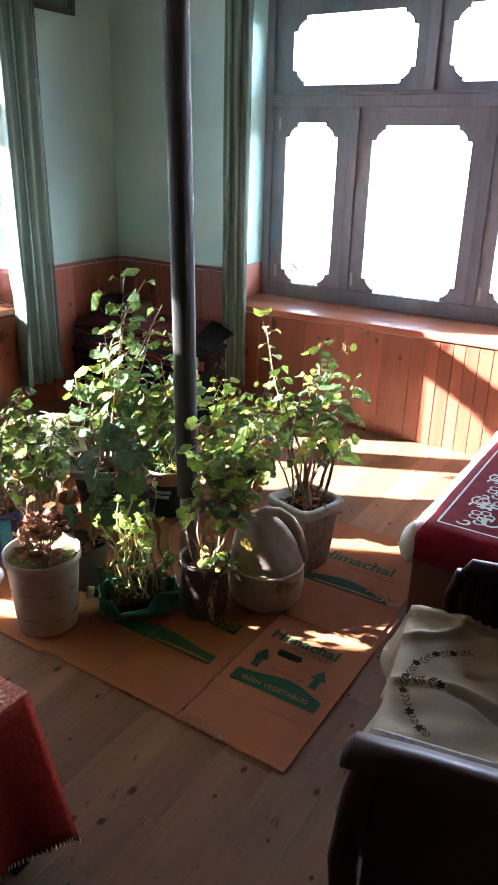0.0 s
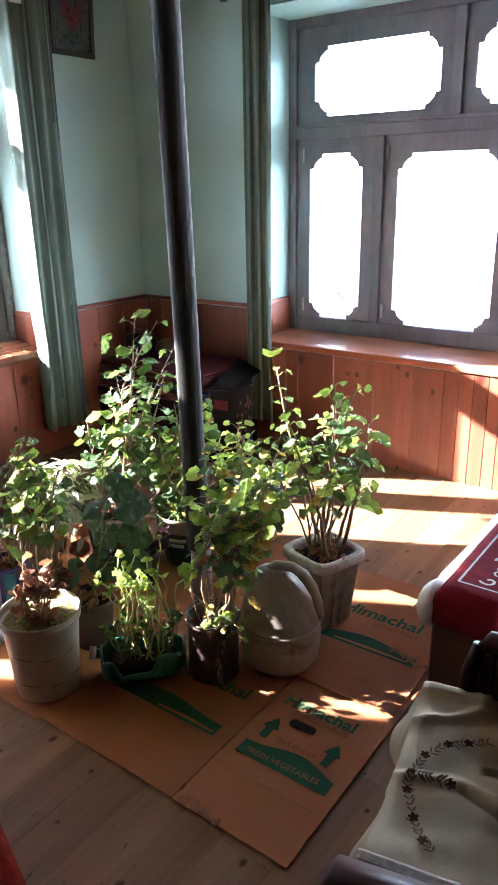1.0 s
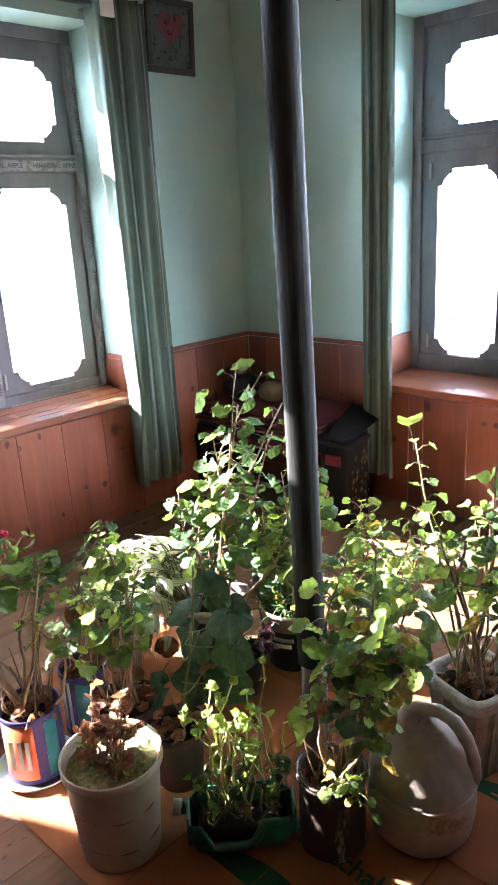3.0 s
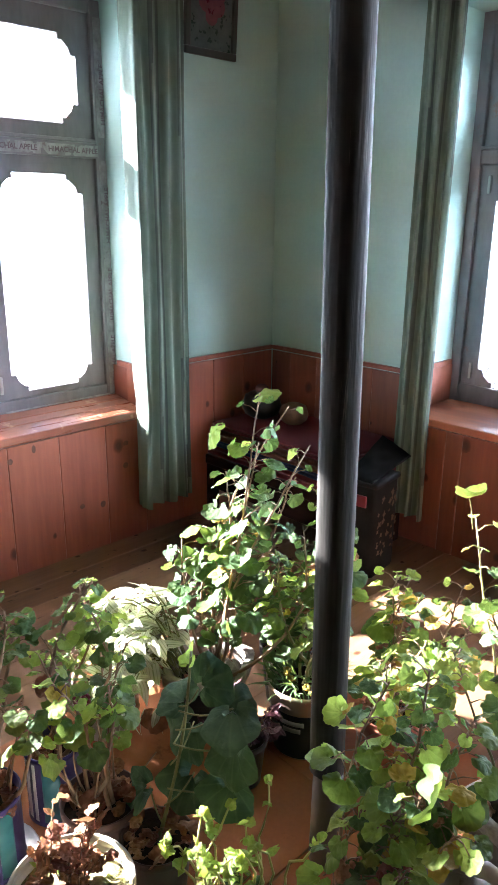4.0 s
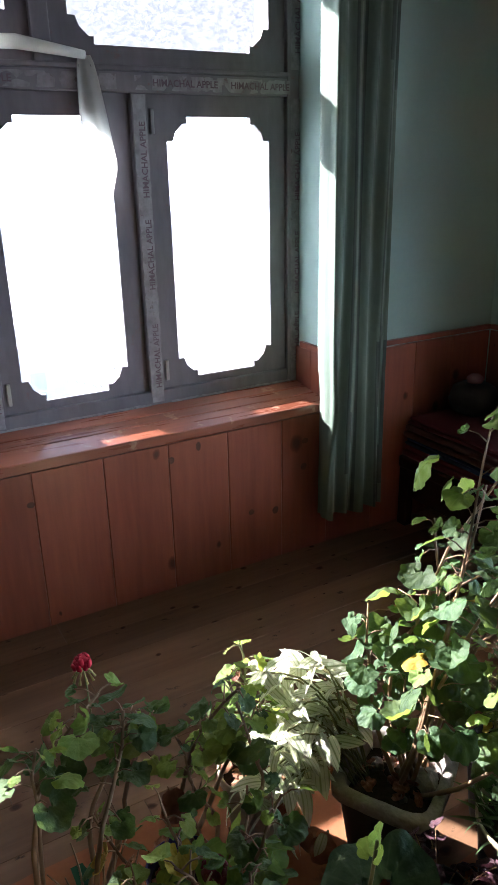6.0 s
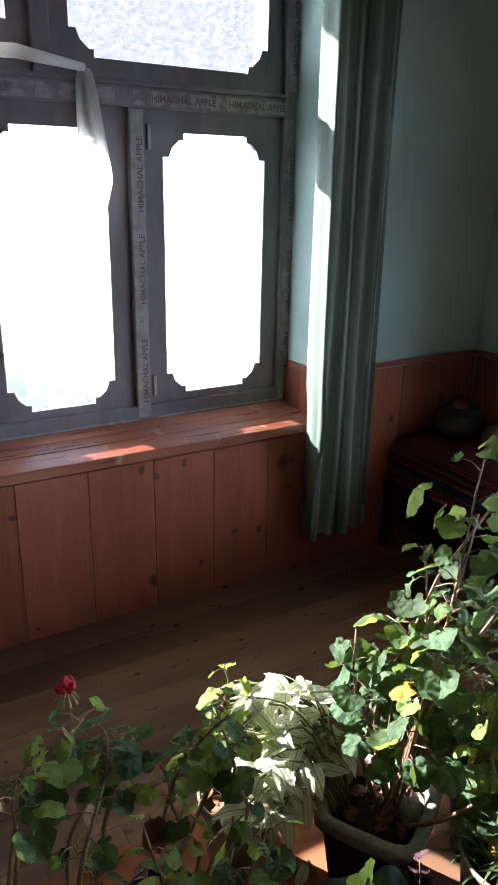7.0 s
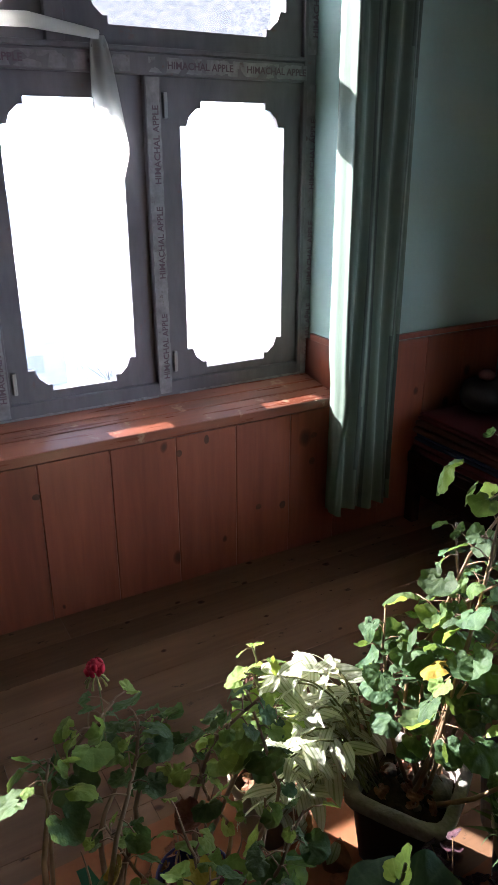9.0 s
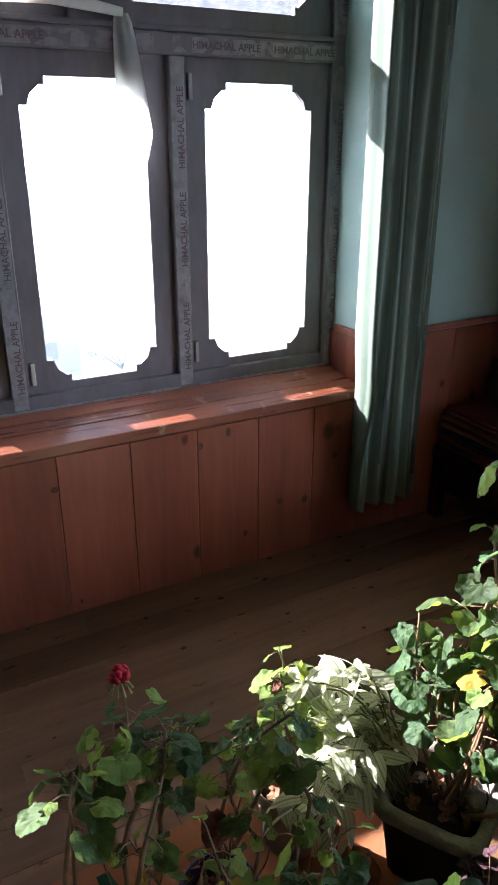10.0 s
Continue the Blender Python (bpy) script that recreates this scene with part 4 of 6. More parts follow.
part("cushion", boxed(-0.135, 0.465, 0.04, 0.56, 0.345, 0.425, bevel=0.025), M_CREAM, CH, "", True)


def cover_z(x, y):
    crease = 0.009 * max(0, 1 - abs((x - 0.02) * 0.55 + (y - 0.31)) / 0.012) * (x > -0.03) + 0.008 * max(0, 1 - abs(y - 0.40 - 0.2 * x) / 0.012) * (x > 0.0)
    fold = 0.010 * max(0, 1 - abs(math.sin(5 * x - 9 * y + 2.5 * noise.noise((x * 3, y * 3, 7)))) * 3.5)
    return 0.436 + 0.010 * noise.noise((x * 8, y * 8, 1)) + 0.005 * noise.noise((x * 22, y * 16, 4)) + 0.004 * math.sin(14 * x + 6 * y) + fold - 1.4 * crease


def cover_place(u, v):
    x, y = -0.21 + 0.66 * u, 0.045 + 0.55 * v
    z = cover_z(x, y)
    if x < -0.13:
        z -= (-0.13 - x) * 1.3 * (0.8 + 0.3 * math.sin(11 * v)) + 0.002
        x = -0.145 - 0.4 * (-0.13 - x) * max(0.15, 0.7 + 0.5 * math.sin(9 * v) + 0.35 * math.sin(23 * v + 1))
    if v > 0.95:
        z += 0.01
    return (x, y, z)


part("seat_cover", sheet(bmesh.new(), 96, 76, cover_place, 0.003), M_CREAM, CH, "cream cotton cover with brown embroidered sprigs", True)
bm = bmesh.new()
bp = bmesh.new()


def petal(target, x, y, way, long_, wide, lift=0.0036):
    ring = [(x + long_ * (0.5 + 0.5 * math.cos(t)) * math.cos(way) - wide * math.sin(t) * math.sin(way), y + long_ * (0.5 + 0.5 * math.cos(t)) * math.sin(way) + wide * math.sin(t) * math.cos(way)) for t in [2 * math.pi * j / 8 for j in range(8)]]
    target.faces.new([target.verts.new((px, py, cover_z(px, py) + lift)) for px, py in ring])


# a bent sprig of dark flowers with pale leaves between them, and a short side twig
SPRIG = [(-0.041, 0.185), (-0.066, 0.205), (-0.09, 0.246), (-0.113, 0.297), (-0.114, 0.338), (-0.101, 0.389), (-0.066, 0.428), (-0.033, 0.451), (0.004, 0.473)]
TWIG = [(-0.11, 0.335), (-0.077, 0.339), (-0.044, 0.331)]
rng = random.Random(12)
for line, blooms in ((SPRIG, (1, 2, 3, 4, 5, 6, 7)), (TWIG, (2,))):
    for k, (x, y) in enumerate(line):
        if k in blooms:
            for q in range(5):
                petal(bm, x, y, 2 * math.pi * q / 5 + k, 0.0098, 0.0034, 0.0058)
        if k + 1 < len(line):
            x2, y2 = line[k + 1]
            for f in (0.2, 0.4, 0.6, 0.8):
                mx, my = x + (x2 - x) * f, y + (y2 - y) * f
                way = math.atan2(y2 - y, x2 - x)
                for sgn in (1, -1):
                    petal(bp, mx, my, way + sgn * rng.uniform(0.5, 1.0), rng.uniform(0.01, 0.018), 0.0022, 0.0054)
tagged(part("embroidery", bm, M_EMB, CH, "dark brown embroidered flowers"), kind="stuff")
tagged(part("embroidery", bp, M_EMBPALE, CH, "pale brown embroidered leaves"), kind="stuff")

# ---- day bed with rug ----
BX, BY = -0.425, 2.30
bed = thing("day_bed", BX, BY, 0, "low brown wooden day bed beside the armchair", "bed")
part("end_panel", boxed(0, 0.95, 0, 0.03, 0.0, 0.40, bevel=0.006), M_BEDWOOD, bed)
part("end_panel", boxed(0, 0.95, 1.37, 1.40, 0.0, 0.40, bevel=0.006), M_BEDWOOD, bed)
part("side_rail", boxed(0.004, 0.03, 0.032, 1.368, 0.12, 0.39, bevel=0.006), M_BEDWOOD, bed)
part("side_rail", boxed(0.92, 0.946, 0.032, 1.368, 0.12, 0.39, bevel=0.006), M_BEDWOOD, bed)
part("mattress", boxed(0.01, 0.94, 0.01, 1.39, 0.39, 0.475, bevel=0.03), M_WHITE, bed, "", True)
sheet_t = thing("bed_sheet", BX, BY, 0.40, "white cotton sheet hanging over the day bed's corner", "bed sheet")


def drape(x0, x1, y0, y1, top, drop, over, seed, lean=0.28, front=None):
    def place(u, v):
        fr = over if front is None else front
        x, y = x0 - over + (x1 - x0 + 2 * over) * u, y0 - fr + (y1 - y0 + over + fr) * v
        out = max(x0 - x, x - x1, 0), max(y0 - y, y - y1, 0)
        d = max(out)
        fx = min(max(x, x0), x1)
        fy = min(max(y, y0), y1)
        z = top - d * drop + 0.003 * noise.noise((x * 8, y * 8, seed))
        wave = 0.005 * math.sin(22 * (x + y) + seed) * min(1, d / 0.05)
        return (fx + (x - fx) * lean + (wave if out[0] else 0), fy + (y - fy) * lean + (wave if out[1] else 0), z)
    return place


part("cloth", sheet(bmesh.new(), 40, 50, drape(-0.012, 0.95, 0.012, 1.38, 0.083, 0.9, 0.085, 2, 0.5, 0.012), 0.003), M_WHITE, sheet_t, "", True)
bm = bmesh.new()
bmesh.ops.create_icosphere(bm, subdivisions=3, radius=1.0)
for v in bm.verts:
    v.co = Vector((v.co.x * 0.034 - 0.008, v.co.y * 0.07 + 0.025, v.co.z * 0.058 + 0.03)) + v.normal * 0.004 * noise.noise(v.co * 2)
part("corner_fold", bm, M_WHITE, sheet_t, "bulging white corner of the sheet", True)
rug = thing("rug", BX, BY, 0.47, "crimson rug with pale scroll border laid over the day bed", "rug")
rug_place = drape(0.016, 0.955, -0.012, 1.4, 0.028, 0.9, 0.02, 5, 0.28, 0.1)
part("rug_cloth", sheet(bmesh.new(), 40, 50, rug_place, 0.006), M_RUG, rug, "", True)
bm = bmesh.new()


def flat_strip(bm, pts, w, z):
    pts = [Vector((p[0], p[1], 0)) for p in pts]
    ring = []
    for i, p in enumerate(pts):
        d = (pts[min(i + 1, len(pts) - 1)] - pts[max(i - 1, 0)]).normalized()
        nrm = Vector((-d.y, d.x, 0)) * w / 2
        ring.append((bm.verts.new((p.x + nrm.x, p.y + nrm.y, z)), bm.verts.new((p.x - nrm.x, p.y - nrm.y, z))))
    for a, b in zip(ring, ring[1:]):
        bm.faces.new((a[0], b[0], b[1], a[1]))


zr = 0.036
flat_strip(bm, [(0.05, 0.03), (0.05, 1.36)], 0.006, zr)
flat_strip(bm, [(0.05, 0.03), (0.9, 0.03)], 0.006, zr)
flat_strip(bm, [(0.235, 0.235), (0.235, 1.2)], 0.006, zr)
flat_strip(bm, [(0.235, 0.235), (0.9, 0.235)], 0.006, zr)
def curl(bm, x, y, r, turn, hand, w=0.007):
    flat_strip(bm, [(x + r * (1 - 0.75 * q) * math.cos(turn + hand * 5.2 * q), y + r * (1 - 0.75 * q) * math.sin(turn + hand * 5.2 * q)) for q in [j / 12 for j in range(13)]], w, zr)


def loop(bm, x, y, rx_, ry_, w=0.005):
    flat_strip(bm, [(x + rx_ * math.cos(t), y + ry_ * math.sin(t)) for t in [2 * math.pi * j / 16 for j in range(17)]], w, zr)


def motif(bm, x, y, a):
    """A scrolled blossom: five looped petals with curling leaves on both sides; a: way of the border."""
    ca_, sa_ = math.cos(a), math.sin(a)
    for q in range(5):
        t = 2 * math.pi * q / 5
        loop(bm, x + 0.022 * math.cos(t), y + 0.022 * math.sin(t), 0.013, 0.013)
    for sgn in (1, -1):
        curl(bm, x + sgn * 0.055 * ca_, y + sgn * 0.055 * sa_ + 0.014, 0.026, a, sgn)
        curl(bm, x + sgn * 0.06 * ca_ - 0.03 * sa_, y + sgn * 0.06 * sa_ - 0.03 * ca_, 0.022, a + 2, -sgn)


for k in range(7):
    motif(bm, 0.142, 0.13 + 0.19 * k, math.pi / 2)
    if k < 4:
        motif(bm, 0.142 + 0.19 * (k + 1), 0.13, 0.0)
    y = 0.225 + 0.19 * k
    for sgn in (1, -1):
        loop(bm, 0.142 + 0.03 * sgn, y, 0.024, 0.028)
        flat_strip(bm, [(0.142 + 0.03 * sgn - 0.012, y - 0.01), (0.142 + 0.03 * sgn + 0.012, y - 0.01), (0.142 + 0.03 * sgn, y + 0.014), (0.142 + 0.03 * sgn - 0.012, y - 0.01)], 0.005, zr)
for k in range(6):
    cx_ = 0.2 + 0.14 * k
    for sgn in (1, -1):
        flat_strip(bm, [(cx_ + sgn * 0.03 + 0.034 * (1 - s) * math.cos(sgn * 6.5 * s + k), 0.13 + sgn * 0.02 + 0.04 * (1 - s) * math.sin(sgn * 6.5 * s + k)) for s in [j / 14 for j in range(15)]], 0.009, zr)
for cx_, cy_ in ((0.14, 0.2), (0.14, 0.5), (0.14, 0.8), (0.32, 0.13)):
    for q in range(6):
        a = math.pi * q / 3
        flat_strip(bm, [(cx_ + 0.006 * math.cos(a), cy_ + 0.006 * math.sin(a)), (cx_ + 0.028 * math.cos(a), cy_ + 0.028 * math.sin(a))], 0.012, zr)
part("border_pattern", bm, M_RUGPALE, rug, "pale scrolls and flowers woven into the border")
field = part("field", boxed(0.25, 0.92, 0.25, 1.3, 0.03, 0.0355), M_RUGDARK, rug, "dark middle field")
keys = [[(0.27, y), (0.27, y + 0.035), (0.30, y + 0.035), (0.30, y + 0.012), (0.285, y + 0.012)] for y in [0.27 + 0.06 * k for k in range(16)]]
keys += [[(x, 0.27), (x + 0.035, 0.27), (x + 0.035, 0.30), (x + 0.012, 0.30), (x + 0.012, 0.285)] for x in [0.33 + 0.06 * k for k in range(10)]]
for pts in keys:
    bm = bmesh.new()
    flat_strip(bm, pts, 0.006, 0.0372)
    part("key_figure", bm, M_RUGPALE, field)

# ---- low table with cloth ----
TX0, TX1, TY0, TY1, TZ = -1.5, -0.82, 0.55, 1.285, 0.452
table = thing("low_table", (TX0 + TX1) / 2, (TY0 + TY1) / 2, 0, "low dark wooden table hidden under a red cloth", "table")
hw, hd = (TX1 - TX0) / 2 - 0.02, (TY1 - TY0) / 2 - 0.02
part("tabletop", boxed(-hw, hw, -hd, hd, TZ - 0.03, TZ, bevel=0.005), M_DARKWOOD, table)
for sx in (-1, 1):
    for sy in (-1, 1):
        part("leg", boxed(sx * (hw - 0.03) - 0.02, sx * (hw - 0.03) + 0.02, sy * (hd - 0.03) - 0.02, sy * (hd - 0.03) + 0.02, 0, TZ - 0.03, bevel=0.004), M_DARKWOOD, table)
tc = thing("tablecloth", (TX0 + TX1) / 2, (TY0 + TY1) / 2, TZ, "dark red tablecloth with a printed top and stitched hem", "tablecloth")
part("top_cloth", boxed(-hw - 0.015, hw + 0.015, -hd - 0.015, hd + 0.015, 0.002, 0.006, bevel=0.0015), M_REDPRINT, tc, "red and cream printed cotton")


def skirt_place(u, v):
    per = [(-1, -1), (1, -1), (1, 1), (-1, 1), (-1, -1)]
    k = min(3, int(u * 4))
    f = u * 4 - k
    a, b = per[k], per[k + 1]
    x, y = a[0] + (b[0] - a[0]) * f, a[1] + (b[1] - a[1]) * f
    corner = (1 - abs(2 * f - 1)) ** 0.35
    flare = 0.034 + (1 - corner) * 0.03 + 0.014 * math.sin(26 * u * 4 + 1)
    n_ = Vector((x, y, 0)).normalized() if corner < 0.7 else Vector((1 if abs(x) > 0.999 and x > 0 else (-1 if x < -0.999 else 0), 1 if y > 0.999 else (-1 if y < -0.999 else 0), 0))
    return (x * (hw + 0.016) + n_.x * flare * v, y * (hd + 0.016) + n_.y * flare * v, 0.003 - (0.335 + 0.06 * (1 - corner) + 0.02 * math.sin(40 * u)) * v)


part("skirt", sheet(bmesh.new(), 160, 12, skirt_place, 0.002), M_REDCLOTH, tc, "hanging dark red side", True)
bm = bmesh.new()
for k in range(400):
    p = Vector(skirt_place(k / 400, 1.0))
    box(bm, p.x - 0.0012, p.x + 0.0012, p.y - 0.0012, p.y + 0.0012, p.z - 0.006, p.z + 0.006)
tagged(part("stitched_hem", bm, M_THREAD, tc, "cream blanket stitch"), kind="stuff")
for cx_, cy_ in ((0.29, 0.3), (0.29, 0.0), (0.0, 0.3), (0.0, 0.0), (-0.25, 0.3)):
    bm = bmesh.new()
    for q in range(12):
        a = math.pi * q / 6
        flat_strip(bm, [(cx_ + 0.008 * math.cos(a), cy_ + 0.008 * math.sin(a)), (cx_ + 0.035 * math.cos(a), cy_ + 0.035 * math.sin(a))], 0.006, 0.0068)
    part("printed_flower", bm, M_THREAD, tc, "cream printed rosette")

# ---- corner: bench with folded blankets ----
bench = thing("bench", -2.64, 3.85, 0, "dark wooden bench in the corner under folded blankets", "bench")
part("seat", boxed(-0.45, 0.42, -0.225, 0.23, 0.26, 0.31, bevel=0.008), M_DARKWOOD, bench)
part("apron", boxed(-0.44, 0.41, -0.215, -0.195, 0.14, 0.26, bevel=0.004), M_DARKWOOD, bench)
for sx in (-0.42, 0.39):
    for sy in (-0.2, 0.2):
        part("leg", boxed(sx - 0.025, sx + 0.025, sy - 0.02, sy + 0.02, 0, 0.26, bevel=0.004), M_DARKWOOD, bench)


def folded(name, label, x0, x1, y0, y1, z0, z1, material, category="blanket", turn=0.0):
    t = thing(name, (x0 + x1) / 2, (y0 + y1) / 2, z0, label, category, turn=turn)
    w, d = (x1 - x0) / 2, (y1 - y0) / 2
    for k in range(2):
        h = (z1 - z0) / 2
        bm = boxed(-w + 0.004 * k, w, -d + 0.006 * k, d, k * h + 0.001, (k + 1) * h, bevel=min(0.014, h * 0.45))
        bmesh.ops.subdivide_edges(bm, edges=[e for e in bm.edges if e.calc_length() > 0.15], cuts=6, use_grid_fill=True)
        for v in bm.verts:
            v.co.z += 0.004 * noise.noise((v.co.x * 7, v.co.y * 7, k))
        part("fold", bm, material, t, "", True)
    return t


folded("folded_blanket", "folded red woollen blanket on the bench", -3.08, -2.25, 3.63, 4.09, 0.312, 0.36, M_REDBLANKET)
folded("folded_blanket", "folded dark blue blanket on the bench", -3.07, -2.24, 3.635, 4.09, 0.362, 0.392, M_BLUE)
folded("folded_blanket", "folded orange brown blanket on the bench", -3.08, -2.27, 3.63, 4.09, 0.394, 0.445, M_ORANGE)
folded("folded_blanket", "folded crimson blanket on top of the pile", -3.075, -2.28, 3.65, 4.09, 0.447, 0.475, M_REDBLANKET)
# right end of the bench under floral cloth, built as its own block
bag = thing("bag", -2.19, 3.80, 0, "end of the bench under floral printed cloth with a black top", "bag", turn=8)
part("body", boxed(-0.055, 0.10, -0.17, 0.03, 0.0, 0.42, bevel=0.02), M_BLACK, bag, "", True)
part("flap", boxed(-0.06, 0.106, -0.178, 0.036, 0.405, 0.43, bevel=0.01), M_BLACK, bag, "", True)
throw = thing("black_throw", -2.19, 3.80, 0.43, "black cloth thrown over the end of the blanket pile", "throw")


def throw_place(u, v):
    x, y = -0.02 - 0.09 * v + (0.125 + 0.03 * v) * u, -0.165 + 0.36 * v
    return (x, y, 0.006 + 0.075 * v * (1 - 0.75 * u) + 0.006 * noise.noise((u * 4, v * 5, 2)))


part("cloth", sheet(bmesh.new(), 14, 20, throw_place, 0.008), M_BLACK, throw, "", True)
bm = bmesh.new()
rng = random.Random(4)
for k in range(46):
    a, r = rng.uniform(0, 6), rng.uniform(0.006, 0.015)
    y, z = rng.uniform(-0.15, 0.015), rng.uniform(0.1, 0.37)
    bm.faces.new([bm.verts.new((0.1015, y + r * math.cos(a + t) * (1.2 if i % 2 else 0.6), z + r * math.sin(a + t) * (1.2 if i % 2 else 0.6))) for i, t in enumerate([2 * math.pi * j / 8 for j in range(8)])])
tagged(part("floral_print", bm, M_EMBPALE, bag, "pale printed flowers"), kind="stuff")
part("red_tag", boxed(-0.02, 0.06, -0.183, -0.172, 0.32, 0.37, bevel=0.003), M_PETAL_DARK, bag, "red fabric patch")
bowl = thing("round_pot", -2.97, 3.9, 0.476, "dark round pot with a pink cloth knot on top", "pot")
part("body", lathe(bmesh.new(), [(0.05, 0), (0.085, 0.02), (0.1, 0.06), (0.085, 0.11), (0.05, 0.13), (0.0, 0.132)], 24), M_BLACKPOT, bowl, "", True)
part("knot", lathe(bmesh.new(), [(0.0, 0.128), (0.03, 0.13), (0.034, 0.15), (0.018, 0.165), (0, 0.168)], 14), M_KNOT, bowl, "pink cloth knot", True)
ball = thing("small_basket", -2.78, 3.93, 0.476, "small brown round basket on the blanket pile", "basket")
part("body", lathe(bmesh.new(), [(0.04, 0), (0.065, 0.02), (0.072, 0.05), (0.06, 0.085), (0.03, 0.1), (0, 0.102)], 20), M_WOODY, ball, "", True)

# cloth strip hung over the west window's transom
M_SHEER = leafy("sheer_white_cloth", (0.6, 0.6, 0.58), (0.72, 0.72, 0.7), (0.9, 0.9, 0.84), through_light=0.75)
scarf = thing("hanging_cloth", XL + 0.03, 2.4, 1.5, "sheer white cloth knotted along the window transom", "cloth")


def scarf_drop(u, v):
    s = 1 - v
    w = (0.018 + 0.045 * s ** 0.6) * (1 if s < 0.75 else max(0.12, 1 - 3.2 * (s - 0.75)))
    return (0.008 + 0.006 * math.sin(9 * u + 4 * v), 0.10 + (u - 0.5) * 2 * w + 0.03 * s, 0.26 - 0.42 * s ** 1.05)


part("tail", sheet(bmesh.new(), 10, 18, scarf_drop, 0.0015), M_SHEER, scarf, "", True)
part("swag", tube(bmesh.new(), [(0.006, -1.2, 0.3), (0.012, -0.8, 0.255), (0.014, -0.4, 0.275), (0.014, -0.1, 0.285), (0.012, 0.1, 0.26)], [0.012, 0.02, 0.018, 0.02, 0.012], 8), M_SHEER, scarf, "", True)

# printed tape over the joints of the west window
def tape_run(a0, a1, b0, b1, words_at, vertical):
    def strip(u, v):
        rag = 0.0025 * noise.noise((a0 * 9 + (v if vertical else u) * 40, b0 * 7, 1.0)) + 0.002 * noise.noise((a1 * 5 + (v if vertical else u) * 90, b1, 4.0))
        ya, zb = a0 + (a1 - a0) * u, b0 + (b1 - b0) * v
        if vertical:
            ya += rag * (1 if u > 0.5 else -1)
        else:
            zb += rag * (1 if v > 0.5 else -1)
        return (XL + 0.0215 + 0.0008 * noise.noise((ya * 25, zb * 25, 2)), ya, zb)

    t = part("sealing_tape", sheet(bmesh.new(), 2 if vertical else 60, 60 if vertical else 2, strip, 0.0006), M_TAPE, window_1)
    for at in words_at:
        if vertical:
            m = Matrix.Translation((XL + 0.0236, a1 - 0.008, at)) @ Matrix(((0, 0, 1, 0), (0, -1, 0, 0), (1, 0, 0, 0), (0, 0, 0, 1)))
        else:
            m = Matrix.Translation((XL + 0.0236, at, b0 + 0.012)) @ Matrix(((0, 0, 1, 0), (1, 0, 0, 0), (0, 1, 0, 0), (0, 0, 0, 1)))
        lettering("HIMACHAL APPLE", 0.029, M_TAPEINK, t, m, depth=0.0002, spacing=1.0, bold=0.02)
    return t


tape_run(3.238, 3.284, SILL + 0.03, 1.66, (0.68, 0.98, 1.32), True)
tape_run(2.66, 3.236, 1.672, 1.715, (2.72, 3.0), False)
tape_run(1.2, 2.6, 1.672, 1.715, (1.6, 2.05), False)
tape_run(2.72, 3.236, SILL + 0.004, SILL + 0.042, (2.76, 3.02), False)
tape_run(1.7, 2.64, SILL + 0.004, SILL + 0.042, (1.8, 2.3), False)
tape_run(2.646, 2.692, SILL + 0.045, 1.66, (0.7, 1.05, 1.35), True)
tape_run(2.08, 2.126, SILL + 0.045, 1.66, (0.7, 1.05, 1.35), True)
tape_run(3.238, 3.284, 1.75, 2.2, (1.8,), True)

# ---- pots ----


def pot_shell(name, profile, material, parent, label="", sides=32, thick=0.005, soil=None, smooth=True):
    """A turned vessel with a wall thickness, open on top."""
    top = profile[-1]
    inner = [(max(0.01, r - thick), z) for r, z in profile[::-1]]
    inner = [p for p in inner if p[1] > (soil or 0) - 0.03] + [(inner[-1][0], (soil or 0.01) - 0.03)]
    full = [(0.0001, profile[0][1])] + list(profile) + [(top[0] - thick * 0.5, top[1] + 0.001)] + inner
    bm = lathe(bmesh.new(), full, sides)
    return part(name, bm, material, parent, label, smooth)


def soil_disc(r, z, parent, material=None, seed=0, square=False, turn=0.0):
    rng = random.Random(seed)
    bm = bmesh.new()
    rings = [[bm.verts.new((0, 0, z + 0.006))]]
    n = 24
    for q in range(1, 6):
        ring = []
        for k in range(n):
            a = 2 * math.pi * k / n
            s = r * q / 5
            if square:
                s = s / max(abs(math.cos(a)), abs(math.sin(a)))
            ring.append(bm.verts.new((s * math.cos(a + turn), s * math.sin(a + turn), z + (0.012 * rng.random() if q < 5 else -0.004))))
        rings.append(ring)
    for k in range(n):
        bm.faces.new((rings[0][0], rings[1][k], rings[1][(k + 1) % n]))
    for a, b in zip(rings[1:], rings[2:]):
        for k in range(n):
            bm.faces.new((a[k], b[k], b[(k + 1) % n], a[(k + 1) % n]))
    return part("soil", bm, material or M_SOIL, parent, "", True)


